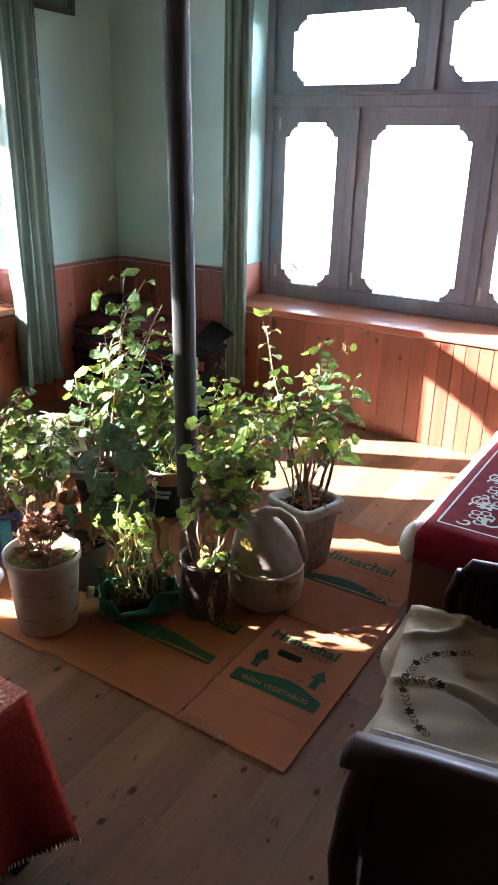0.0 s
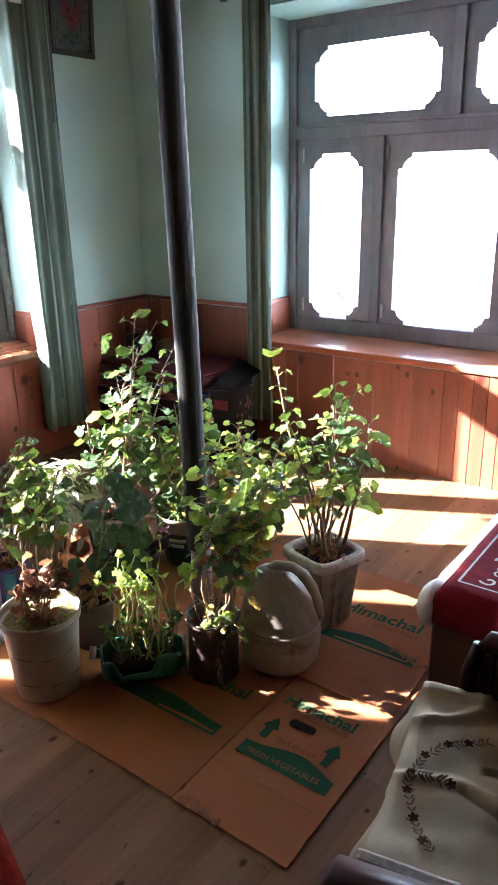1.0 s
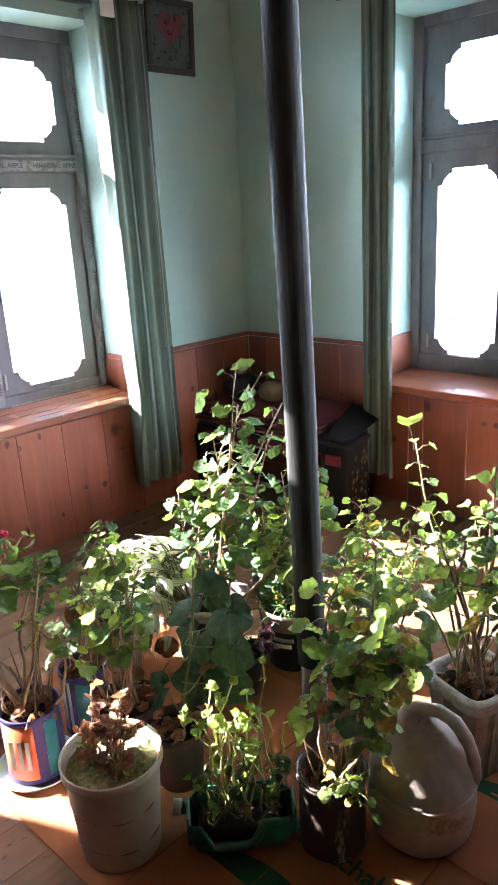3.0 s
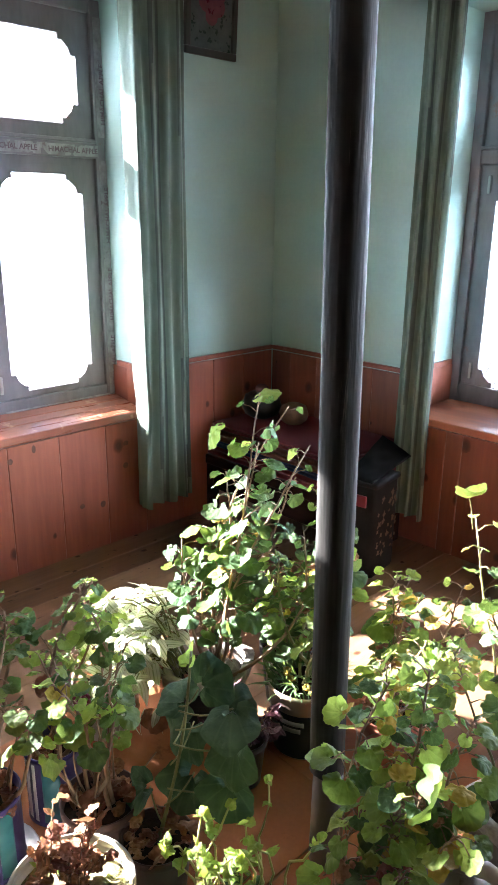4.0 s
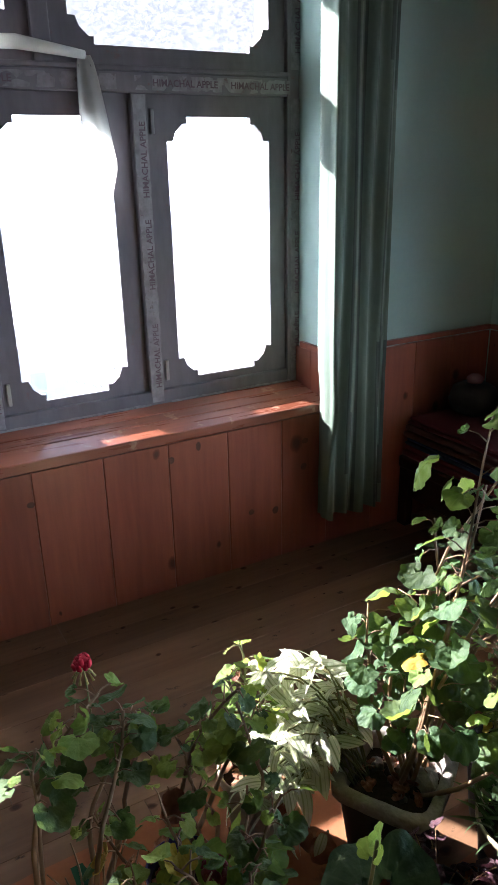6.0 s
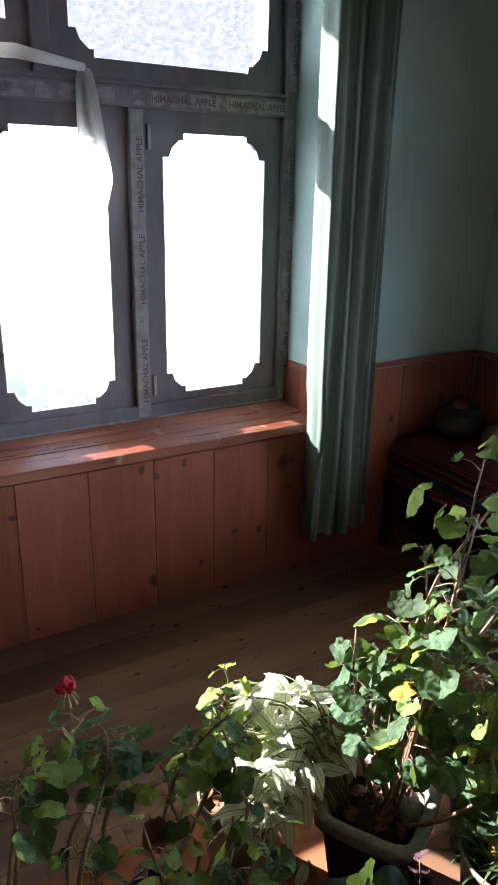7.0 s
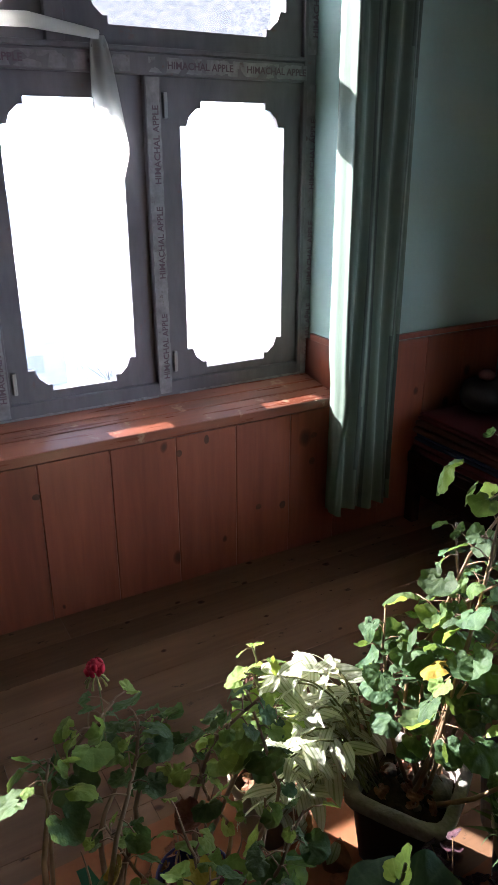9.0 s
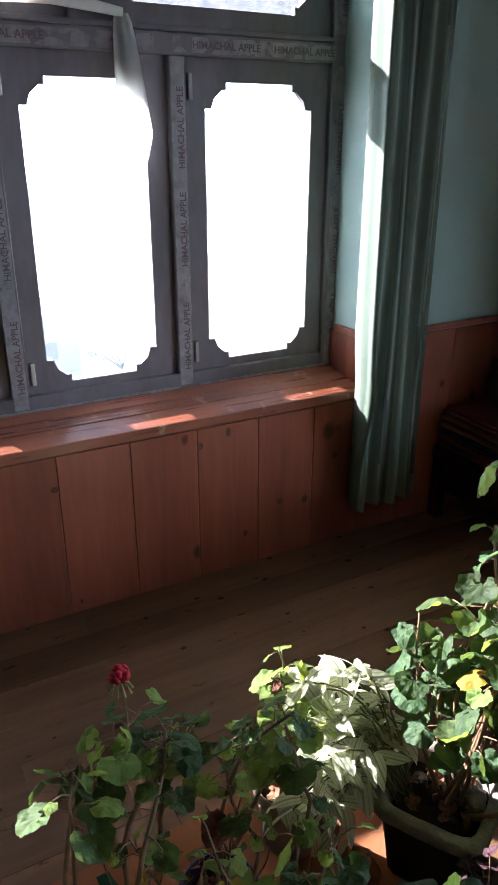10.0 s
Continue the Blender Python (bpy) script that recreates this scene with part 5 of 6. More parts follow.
def square_pot(parent, half_low, half_top, h, rim, material, rim_material, flutes=0, soil=0.0, turn=0.0):
    """A square tapered pot with a heavy rim, rounded corners, and upright flutes where wanted."""
    def ring(bm, half, z, push=0.0):
        out = []
        n = 40
        for k in range(n):
            a = 2 * math.pi * k / n + math.pi / 4
            c, s = math.cos(a), math.sin(a)
            p = 6.0
            r = half / (abs(c) ** p + abs(s) ** p) ** (1 / p)
            r += push * (0.004 if k % 3 == 0 else -0.002) + 0.002 * noise.noise((c * 3, s * 3, z * 25))
            out.append(bm.verts.new((r * math.cos(a + turn), r * math.sin(a + turn), z)))
        return out

    def skin(rings, close_low):
        bm = bmesh.new()
        made = [ring(bm, *q) for q in rings]
        for a, b in zip(made, made[1:]):
            for k in range(40):
                bm.faces.new((a[k], a[(k + 1) % 40], b[(k + 1) % 40], b[k]))
        if close_low:
            bm.faces.new(made[0][::-1])
        return bm

    f = 1.0 if flutes else 0.0
    part("body", skin([(half_low, 0.0, 0), (half_low + 0.004, 0.01, f), (half_top - 0.016, h - rim, f)], True), material, parent, "", not flutes)
    part("rim", skin([(half_top - 0.016, h - rim - 0.004), (half_top - 0.002, h - rim + 0.004), (half_top, h - 0.004), (half_top - 0.004, h), (half_top - 0.022, h), (half_top - 0.028, h - 0.012), (half_top - 0.03, soil - 0.02)], False), rim_material, parent, "heavy pale rim", True)


# ---- leaves ----


def round_leaf(seed, lobes=7, deep=0.04, cup=0.10, frill=0.06):
    """A scalloped, kidney-shaped leaf of diameter about 1, pleated along its veins; the stalk joins at the origin and the blade points along x."""
    rng = random.Random(seed)
    n = 49
    verts, faces = [(0.1, 0, 0.0)], []
    fold, droop = rng.uniform(-0.12, 0.24), rng.uniform(0.1, 0.75)
    tilt, ph, ruffle = rng.uniform(-0.12, 0.12), rng.uniform(0, 6), rng.uniform(0.02, 0.07)
    for q, s in ((1, 0.4), (2, 0.75), (3, 1.0)):
        for k in range(n):
            a = math.radians(-168 + 336 * k / (n - 1))
            lobe = math.cos(lobes * a / 2) ** 2
            tooth = abs(math.sin(math.pi * (k + 0.5) / 4.0))
            scallop = (deep * (1.5 * lobe - 0.8) + frill * (tooth - 0.7)) * (q / 3) ** 3
            back = 0.12 * max(0, abs(a) - 2.3)
            r = 0.5 * s * (1 + scallop - back + rng.uniform(-0.012, 0.012))
            x, y = 0.37 + r * math.cos(a), r * math.sin(a) * 1.2
            z = cup * s * s * 0.8 + fold * abs(y) - droop * max(0, x - 0.2) ** 2 + ruffle * s ** 3 * math.sin(a * 3 + ph) + 0.045 * (lobe - 0.5) * s + 0.012 * tooth * (q == 3) + tilt * y
            z += 0.11 * s * noise.noise((x * 3.4 + seed * 7, y * 3.4, seed * 3.1)) + 0.035 * s * noise.noise((x * 9 + seed, y * 9, 2.0))
            verts.append((x, y, z - cup * 0.25))
    for k in range(n - 1):
        faces.append((0, 1 + k, 2 + k))
        for q in (0, 1):
            f = 1 + q * n + k
            faces.append((f, f + n, f + n + 1, f + 1))
    me = bpy.data.meshes.new("leaf")
    me.from_pydata(verts, [], faces)
    for p in me.polygons:
        p.use_smooth = True
    return me


def lance_leaf(seed, width=0.13, droop=0.5):
    rng = random.Random(seed)
    verts, faces = [], []
    n = 8
    side = rng.uniform(-0.15, 0.15)
    for k in range(n + 1):
        u = k / n
        w = width * math.sin(math.pi * min(1, 0.12 + 0.88 * u) ** 0.8) + 0.004
        x, z = u * (1 - 0.25 * droop * u), 0.22 * u - droop * u * u
        for s in (-1, 0, 1):
            verts.append((x, s * w + side * u * u, z + (0.05 * abs(s) * (1 - u))))
    for k in range(n):
        for s in range(2):
            a = 3 * k + s
            faces.append((a, a + 1, a + 4, a + 3))
    me = bpy.data.meshes.new("leaf")
    me.from_pydata(verts, [], faces)
    for p in me.polygons:
        p.use_smooth = True
    return me


def with_material(me, m):
    c = me.copy()
    c.materials.append(m)
    return c


BLANKS = [round_leaf(s, lobes=5 + 2 * (s % 2), deep=0.045 + 0.025 * (s % 3), cup=(0.14, -0.14, 0.3, 0.05, -0.28)[s % 5]) for s in range(12)]
GERANIUM = {m.name: [with_material(b, m) for b in BLANKS] for m in (M_LEAF, M_LEAF_DARK, M_LEAF_YOUNG, M_LEAF_YELLOW, M_LEAF_DRY)}
STRIPED = [with_material(lance_leaf(s, 0.2, 0.2 + 0.18 * (s % 4)), M_LEAF_STRIPED) for s in range(6)]
SMALL = [with_material(lance_leaf(20 + s, 0.24, 0.3), M_LEAF_YOUNG) for s in range(3)]
GRASSY = [with_material(lance_leaf(40 + s, 0.045, 0.5), M_LEAF_DARK) for s in range(3)]
DRY = GERANIUM[M_LEAF_DRY.name]
LIGHT_FROM = Vector((-0.75, -0.35, 0.45))


def hang_leaf(parent, me, at, way, size, rng, lift=0.72, lean=0.45, rough=0.75, name="leaf", face=None):
    """A leaf whose stalk ends at `at` and whose blade points along `way`."""
    x = Vector(way) + Vector((rng.uniform(-0.3, 0.3), rng.uniform(-0.3, 0.3), rng.uniform(-0.35, 0.15)))
    x.normalize()
    z = Vector((0, 0, lift)) + LIGHT_FROM * lean + Vector((way[0], way[1], 0)) * 0.35 + Vector((rng.uniform(-rough, rough), rng.uniform(-rough, rough), rng.uniform(-rough, rough) * 0.5))
    if face:
        z = Vector(face) + Vector((rng.uniform(-rough, rough), rng.uniform(-rough, rough), rng.uniform(-rough, rough)))
    y = z.cross(x)
    if y.length < 0.1:
        y = Vector((0, 1, 0)).cross(x)
    y.normalize()
    z = x.cross(y)
    ob = new(name, me)
    ob.parent = parent
    ob.matrix_basis = Matrix.LocRotScale(Vector(at), Matrix((x, y, z)).transposed().to_quaternion(), (size * rng.uniform(0.85, 1.1), size * rng.uniform(0.8, 1.15), size * rng.uniform(0.6, 1.4)))
    return ob


def pick(rng, u, mood):
    dark, young, yellow, dry = mood
    r = rng.random()
    if u > 0.85:
        young = min(0.9, young * 2.2)
    for share, m in ((yellow, M_LEAF_YELLOW), (dry, M_LEAF_DRY), (young, M_LEAF_YOUNG), (dark, M_LEAF_DARK)):
        if r < share:
            return rng.choice(GERANIUM[m.name])
        r -= share
    return rng.choice(GERANIUM[M_LEAF.name])


def grow(parent, tips, root, seed, leaves=15, size=0.054, start=0.42, material=None, mood=(0.2, 0.2, 0.05, 0.02), bow=0.05, thick=0.0055, spread=0.03, reach=0.055):
    """Stems from round the root (local) to the tips (local), each with stalked leaves round its upper part."""
    rng = random.Random(seed)
    for tip in tips:
        tip = Vector(tip[:3])
        a = rng.uniform(0, 6.28)
        foot = Vector(root) + Vector((spread * math.cos(a), spread * math.sin(a), -0.015))
        pts = curve_points(foot, tip, (rng.uniform(-bow, bow), rng.uniform(-bow, bow), 0), 10)
        ph_ = rng.uniform(0, 6)
        pts = [p + Vector((rng.uniform(-1, 1), rng.uniform(-1, 1), 0)) * 0.004 + Vector((math.sin(0.9 * j + ph_), math.cos(1.1 * j + ph_), 0)) * 0.009 * min(1, j / 3) for j, p in enumerate(pts)]
        bm = tube(bmesh.new(), pts, [thick * (1 - 0.062 * k) for k in range(11)], 6)
        stalks = bmesh.new()
        n = max(4, round(leaves * rng.uniform(1.1, 1.6)))
        for k in range(n):
            u = start + (1 - start) * ((k + rng.random() * 0.8) / n) ** 0.85
            f = u * 10
            i = min(9, int(f))
            p = pts[i].lerp(pts[i + 1], f - i)
            az = k * 2.4 + rng.uniform(-0.5, 0.5)
            way = Vector((math.cos(az), math.sin(az), rng.uniform(0.05, 0.8)))
            way.normalize()
            ln = reach * rng.uniform(0.5, 1.25) * (1.15 - 0.55 * u)
            end = p + way * ln
            sag = p.lerp(end, 0.5) + Vector((0, 0, 0.006))
            tube(stalks, [p, sag, end], [0.0017, 0.0013, 0.0012], 4)
            grown = size * rng.uniform(0.45, 1.1) * (1.08 - 0.42 * max(0, (u - 0.7) / 0.3))
            hang_leaf(parent, pick(rng, u, mood), end, (way.x, way.y, -0.1), grown, rng)
        stem = part("stem", bm, material or M_STEM, parent, "", True)
        tagged(part("leaf_stalk", stalks, material or M_STEM, stem, "", True), kind="stuff")


def at(px, py, pts):
    """World points as points round a thing that stands at px, py."""
    return [(x - px, y - py, z) for x, y, z in pts]


def flower_head(parent, p, r, material, seed):
    rng = random.Random(seed)
    bm = bmesh.new()
    for k in range(26):
        v = Vector((rng.gauss(0, 1), rng.gauss(0, 1), abs(rng.gauss(0, 1)) + 0.1)).normalized() * r * rng.uniform(0.75, 1.0)
        m = Matrix.LocRotScale(Vector(p) + v, Vector((0, 0, 1)).rotation_difference(v.normalized()), (r * 0.42, r * 0.3, r * 0.09))
        bmesh.ops.create_icosphere(bm, subdivisions=1, radius=1.0, matrix=m)
    return part("flower", bm, material, parent, "crimson geranium flower head", True)


def litter(parent, count, r, z, seed, rise=0.02):
    """Fallen dry leaves on the soil."""
    rng = random.Random(seed)
    for _ in range(count):
        a, q = rng.uniform(0, 6.28), r * rng.random() ** 0.5
        hang_leaf(parent, rng.choice(DRY), (q * math.cos(a), q * math.sin(a), z + rng.uniform(0.005, rise)), (math.cos(a * 3), math.sin(a * 3), rng.uniform(-0.3, 0.6)), rng.uniform(0.022, 0.045), rng, rough=0.9, name="dry_leaf")


def bare_stems(parent, count, r, z, high, seed):
    """Old leafless stalks that stand in a pot."""
    rng = random.Random(seed)
    for _ in range(count):
        a, q = rng.uniform(0, 6.28), r * rng.random() ** 0.5
        foot = Vector((q * math.cos(a), q * math.sin(a), z - 0.01))
        tip = foot + Vector((rng.uniform(-0.06, 0.06), rng.uniform(-0.06, 0.06), high * rng.uniform(0.4, 1.0)))
        part("dry_stalk", tube(bmesh.new(), curve_points(foot, tip, (rng.uniform(-0.02, 0.02), rng.uniform(-0.02, 0.02), 0), 6), [0.0032 - 0.0003 * k for k in range(7)], 5), M_WOODY, parent, "", True)


# ---- bucket with mossy soil ----
GR = "potted plants on the cartons"
th = thing("planted_bucket", -1.462, 1.882, 0.006, "grey white plastic paint bucket of mossy soil and dry leaves", "planter", GR)
b = pot_shell("bucket", [(0.09, 0.0), (0.094, 0.004), (0.0945, 0.012), (0.1115, 0.232), (0.1117, 0.238), (0.1185, 0.2385), (0.119, 0.241), (0.1195, 0.252), (0.117, 0.2545), (0.1172, 0.257), (0.1195, 0.259), (0.1195, 0.263)], M_BUCKET, th, soil=0.236)
rng = random.Random(14)
for z in (0.062, 0.155):
    a = 2.6
    while a < 6.6:
        span_ = rng.uniform(0.25, 0.9)
        bm = bmesh.new()
        rr_ = 0.0955 + 0.0172 * z / 0.232
        tube(bm, [(rr_ * math.cos(a + span_ * k / 8), rr_ * math.sin(a + span_ * k / 8), z + 0.003 * math.sin(4 * (a + span_ * k / 8))) for k in range(9)], [0.0003 + 0.001 * math.sin(math.pi * k / 8) for k in range(9)], 4)
        part("stain_line", bm, M_BROWNPOT, b, "broken dark dirt line")
        a += span_ + rng.uniform(0.02, 0.35)
soil_disc(0.11, 0.236, th, M_MOSS, 3)
litter(th, 16, 0.06, 0.24, 5, 0.03)
rng = random.Random(19)
for k in range(20):
    a, q = rng.uniform(0, 6.28), 0.05 * rng.random()
    foot = Vector((q * math.cos(a), q * math.sin(a), 0.236))
    tip = foot + Vector((rng.uniform(-0.05, 0.06), rng.uniform(-0.04, 0.05), rng.uniform(0.06, 0.18)))
    pts = curve_points(foot, tip, (0, 0, 0.015), 5)
    part("dry_twig", tube(bmesh.new(), pts, 0.0016, 4), M_WOODY, th, "", True)
    for p in pts[2:]:
        hang_leaf(th, rng.choice(DRY), p, (rng.uniform(-1, 1), rng.uniform(-1, 1), 0.3), rng.uniform(0.02, 0.036), rng, rough=0.9, name="dry_leaf")
rng = random.Random(9)
for k in range(40):
    a, q = rng.uniform(0, 6.28), 0.1 * rng.random() ** 0.5
    hang_leaf(th, rng.choice(SMALL), (q * math.cos(a), q * math.sin(a), 0.244), (math.cos(a), math.sin(a), 0.6), rng.uniform(0.012, 0.024), rng, rough=0.8)

# ---- dark pot behind the bucket, geranium ----
PXY = (-1.665, 2.075)
th = thing("potted_geranium", *PXY, 0.006, "leafy geranium with thin stems in a dark brown pot", "potted plant", GR)
pot_shell("pot", [(0.062, 0.0), (0.082, 0.17), (0.09, 0.172), (0.091, 0.2)], M_BROWNPOT, th, soil=0.175)
soil_disc(0.083, 0.175, th, None, 5)
litter(th, 34, 0.08, 0.18, 15, 0.05)
bare_stems(th, 14, 0.06, 0.175, 0.26, 73)
grow(th, at(*PXY, [(-1.62, 1.97, 0.56), (-1.58, 2.06, 0.55), (-1.68, 1.92, 0.5), (-1.65, 2.15, 0.57), (-1.73, 1.99, 0.56), (-1.74, 2.14, 0.5)]), (0, 0, 0.175), 21, leaves=8, size=0.054, mood=(0.4, 0.18, 0.04, 0.03), reach=0.045, start=0.6, material=M_WOODY)
flower_head(th, (0.0, -0.03, 0.46), 0.024, M_PETAL_DARK, 3)

# ---- printed tins by the carton's edge ----
PXY = (-1.85, 1.885)
th = thing("saucer", *PXY, 0.006, "dull steel tray under the printed tin", "saucer")
part("plate", lathe(bmesh.new(), [(0.0001, 0.002), (0.095, 0.0), (0.104, 0.004), (0.112, 0.014), (0.114, 0.0145), (0.113, 0.017), (0.108, 0.015), (0.1, 0.007), (0.0001, 0.005)], 36), M_METAL, th, "", True)
th = thing("potted_geranium", *PXY, 0.012, "geranium with crimson flower in an orange and blue tin", "potted plant", GR)
tin = pot_shell("tin", [(0.08, 0.0), (0.083, 0.004), (0.08, 0.012), (0.08, 0.185), (0.084, 0.19), (0.084, 0.2)], M_TINBLUE, th, soil=0.175)
for a0, a1, m, nm in ((-1.7, -0.45, M_TINORANGE, "orange_panel"), (-0.1, 0.4, M_TEAL, "teal_panel")):
    bm = sheet(bmesh.new(), 10, 1, lambda u, v: (0.0806 * math.cos(a0 + (a1 - a0) * u), 0.0806 * math.sin(a0 + (a1 - a0) * u), 0.014 + 0.168 * v), 0.0004)
    part(nm, bm, m, tin, "", True)
for k in range(3):
    part("printed_bar", boxed(0.0, 0.0012, -0.03 + 0.022 * k, -0.018 + 0.022 * k, 0.05, 0.14), M_TINWHITE, tin, "illegible pale print", at=pose(0, 0, 0, 0, 0, -54) @ Matrix.Translation((0.0812, 0, 0)))
soil_disc(0.076, 0.175, th, None, 6)
litter(th, 30, 0.07, 0.18, 16, 0.03)
bare_stems(th, 16, 0.06, 0.175, 0.22, 71)
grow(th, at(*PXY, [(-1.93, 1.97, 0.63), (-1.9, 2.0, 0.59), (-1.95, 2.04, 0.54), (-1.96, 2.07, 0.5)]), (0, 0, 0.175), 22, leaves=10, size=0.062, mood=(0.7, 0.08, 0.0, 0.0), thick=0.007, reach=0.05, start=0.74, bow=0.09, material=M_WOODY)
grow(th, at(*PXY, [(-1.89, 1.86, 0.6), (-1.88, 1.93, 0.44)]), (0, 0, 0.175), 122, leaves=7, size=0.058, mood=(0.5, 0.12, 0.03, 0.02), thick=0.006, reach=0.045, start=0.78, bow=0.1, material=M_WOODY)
bm = tube(bmesh.new(), curve_points((-0.12, 0.08, 0.5), (-0.186, 0.092, 0.605), (0.01, 0, 0.01), 6), 0.0015, 5)
part("flower_stalk", bm, M_STEM, th, "", True)
flower_head(th, (-0.186, 0.092, 0.608), 0.02, M_PETAL, 8)
for k in range(9):
    a = 0.7 * k
    bm = tube(bmesh.new(), [(-0.186, 0.092, 0.6), (-0.186 + 0.014 * math.cos(a), 0.092 + 0.014 * math.sin(a), 0.59), (-0.186 + 0.02 * math.cos(a), 0.092 + 0.02 * math.sin(a), 0.578)], [0.001, 0.0012, 0.003], 4)
    part("flower_bud", bm, M_TWIG, th, "pale hanging bud", True)

PXY = (-1.895, 2.085)
th = thing("potted_geranium", *PXY, 0.006, "geranium in a white and blue printed paint tin", "potted plant", GR)
tin = pot_shell("tin", [(0.068, 0.0), (0.071, 0.004), (0.068, 0.012), (0.068, 0.185), (0.072, 0.19), (0.072, 0.2)], M_TINBLUE, th, soil=0.17)
for a0, a1, m, nm in ((-1.75, -1.5, M_TINWHITE, "pale_panel"), (-1.35, -1.2, M_TINWHITE, "pale_panel"), (-0.95, -0.3, M_TEAL, "teal_panel"), (-2.5, -2.0, M_TINWHITE, "pale_panel")):
    bm = sheet(bmesh.new(), 8, 1, lambda u, v: (0.0686 * math.cos(a0 + (a1 - a0) * u), 0.0686 * math.sin(a0 + (a1 - a0) * u), 0.014 + 0.168 * v), 0.0004)
    part(nm, bm, m, tin, "", True)
soil_disc(0.064, 0.17, th, None, 7)
litter(th, 22, 0.058, 0.175, 37, 0.03)
bare_stems(th, 10, 0.05, 0.17, 0.2, 72)
grow(th, at(*PXY, [(-1.92, 2.2, 0.58), (-1.88, 2.25, 0.5), (-1.95, 2.1, 0.47), (-1.8, 2.17, 0.66)]), (0, 0, 0.17), 23, leaves=10, size=0.054, mood=(0.5, 0.15, 0.04, 0.02), reach=0.045, start=0.62, thick=0.006, bow=0.09, material=M_WOODY)

PXY = (-2.06, 2.34)
th = thing("potted_geranium", *PXY, 0.006, "leafy young geranium in a beige plastic pot", "potted plant", GR)
pot_shell("pot", [(0.06, 0.0), (0.08, 0.15), (0.087, 0.152), (0.088, 0.18)], M_BEIGE, th, soil=0.15)
soil_disc(0.08, 0.15, th, None, 8)
litter(th, 20, 0.075, 0.155, 18, 0.04)
grow(th, at(*PXY, [(-2.09, 2.3, 0.43), (-2.12, 2.34, 0.46), (-2.06, 2.25, 0.33)]), (0, 0, 0.15), 63, leaves=9, size=0.046, mood=(0.15, 0.4, 0.02, 0.02), start=0.3, bow=0.06)

# ---- large square pot: tall geranium and striped trailing plant ----
PXY = (-1.868, 2.578)
th = thing("potted_geranium", *PXY, 0.006, "tall geranium and striped trailing plant in square black pot", "potted plant", GR)
square_pot(th, 0.078, 0.118, 0.21, 0.034, M_BLACKPOT, M_RIM, soil=0.165, turn=0.54)
soil_disc(0.084, 0.168, th, None, 9, square=True, turn=0.5)
bm = bmesh.new()
bmesh.ops.create_icosphere(bm, subdivisions=2, radius=0.04, matrix=pose(0.035, 0.045, 0.175))
for v in bm.verts:
    v.co += v.co.normalized() * 0.012 * noise.noise(v.co * 40)
part("clod", bm, M_RIM, th, "pale dry lump of earth")
rng = random.Random(88)
for k in range(44):
    bm = bmesh.new()
    r = rng.uniform(0.004, 0.016)
    bmesh.ops.create_icosphere(bm, subdivisions=2, radius=r, matrix=pose(rng.uniform(-0.07, 0.07), rng.uniform(-0.02, 0.075), 0.178))
    for v in bm.verts:
        v.co += v.normal * r * 0.5 * noise.noise(v.co * 70)
    part("clod", bm, M_STONE if k % 2 else M_SOIL, th)
litter(th, 14, 0.075, 0.178, 19, 0.02)
# large share of dark leaves carries both the plant's deep green and its shade
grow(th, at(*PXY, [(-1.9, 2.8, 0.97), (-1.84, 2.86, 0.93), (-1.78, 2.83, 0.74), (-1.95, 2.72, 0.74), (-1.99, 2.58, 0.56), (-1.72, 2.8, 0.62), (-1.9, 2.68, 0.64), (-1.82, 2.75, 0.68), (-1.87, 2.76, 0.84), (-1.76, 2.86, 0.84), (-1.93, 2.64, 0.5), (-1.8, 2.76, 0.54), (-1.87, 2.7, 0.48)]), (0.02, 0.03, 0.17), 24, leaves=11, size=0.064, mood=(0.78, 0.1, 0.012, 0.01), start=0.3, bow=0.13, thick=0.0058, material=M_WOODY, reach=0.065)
rng = random.Random(31)
for k in range(34):
    a = 1.9 + 4.0 * rng.random()
    foot = Vector((-0.06, -0.05, 0.17)) + Vector((rng.uniform(-0.04, 0.03), rng.uniform(-0.03, 0.03), 0))
    q = 0.14 * rng.random() ** 0.6
    tip = Vector((-0.115 + q * math.cos(a), -0.175 + q * math.sin(a), rng.uniform(0.16, 0.3) if k % 3 else rng.uniform(0.3, 0.41)))
    pts = curve_points(foot, tip, (0, 0, 0.09), 6)
    stem = part("trailing_stem", tube(bmesh.new(), pts, 0.0022, 5), M_STEM, th, "", True)
    for j in range(4):
        p = pts[2 + j]
        az = a + (1 if j % 2 else -1) * rng.uniform(0.6, 1.6)
        hang_leaf(th, rng.choice(STRIPED), p, (math.cos(az), math.sin(az), rng.uniform(-0.9, 0.1)), rng.uniform(0.06, 0.09), rng, lean=0.8, rough=0.8)
    for j in range(4):
        az = a + 1.57 * j + rng.uniform(-0.4, 0.4)
        hang_leaf(th, rng.choice(STRIPED), tip, (math.cos(az), math.sin(az), rng.uniform(-0.4, 0.5)), rng.uniform(0.055, 0.095), rng, lean=0.6, rough=0.95)
for k in range(34):
    a, q = rng.uniform(2.4, 5.4), rng.uniform(0.09, 0.16)
    hang_leaf(th, rng.choice(STRIPED if k % 4 else GERANIUM[M_LEAF_DRY.name]), (-0.04 + q * math.cos(a), -0.09 + q * math.sin(a), rng.uniform(0.1, 0.24)), (math.cos(a), math.sin(a), -1.1), rng.uniform(0.055, 0.09), rng, rough=0.6)
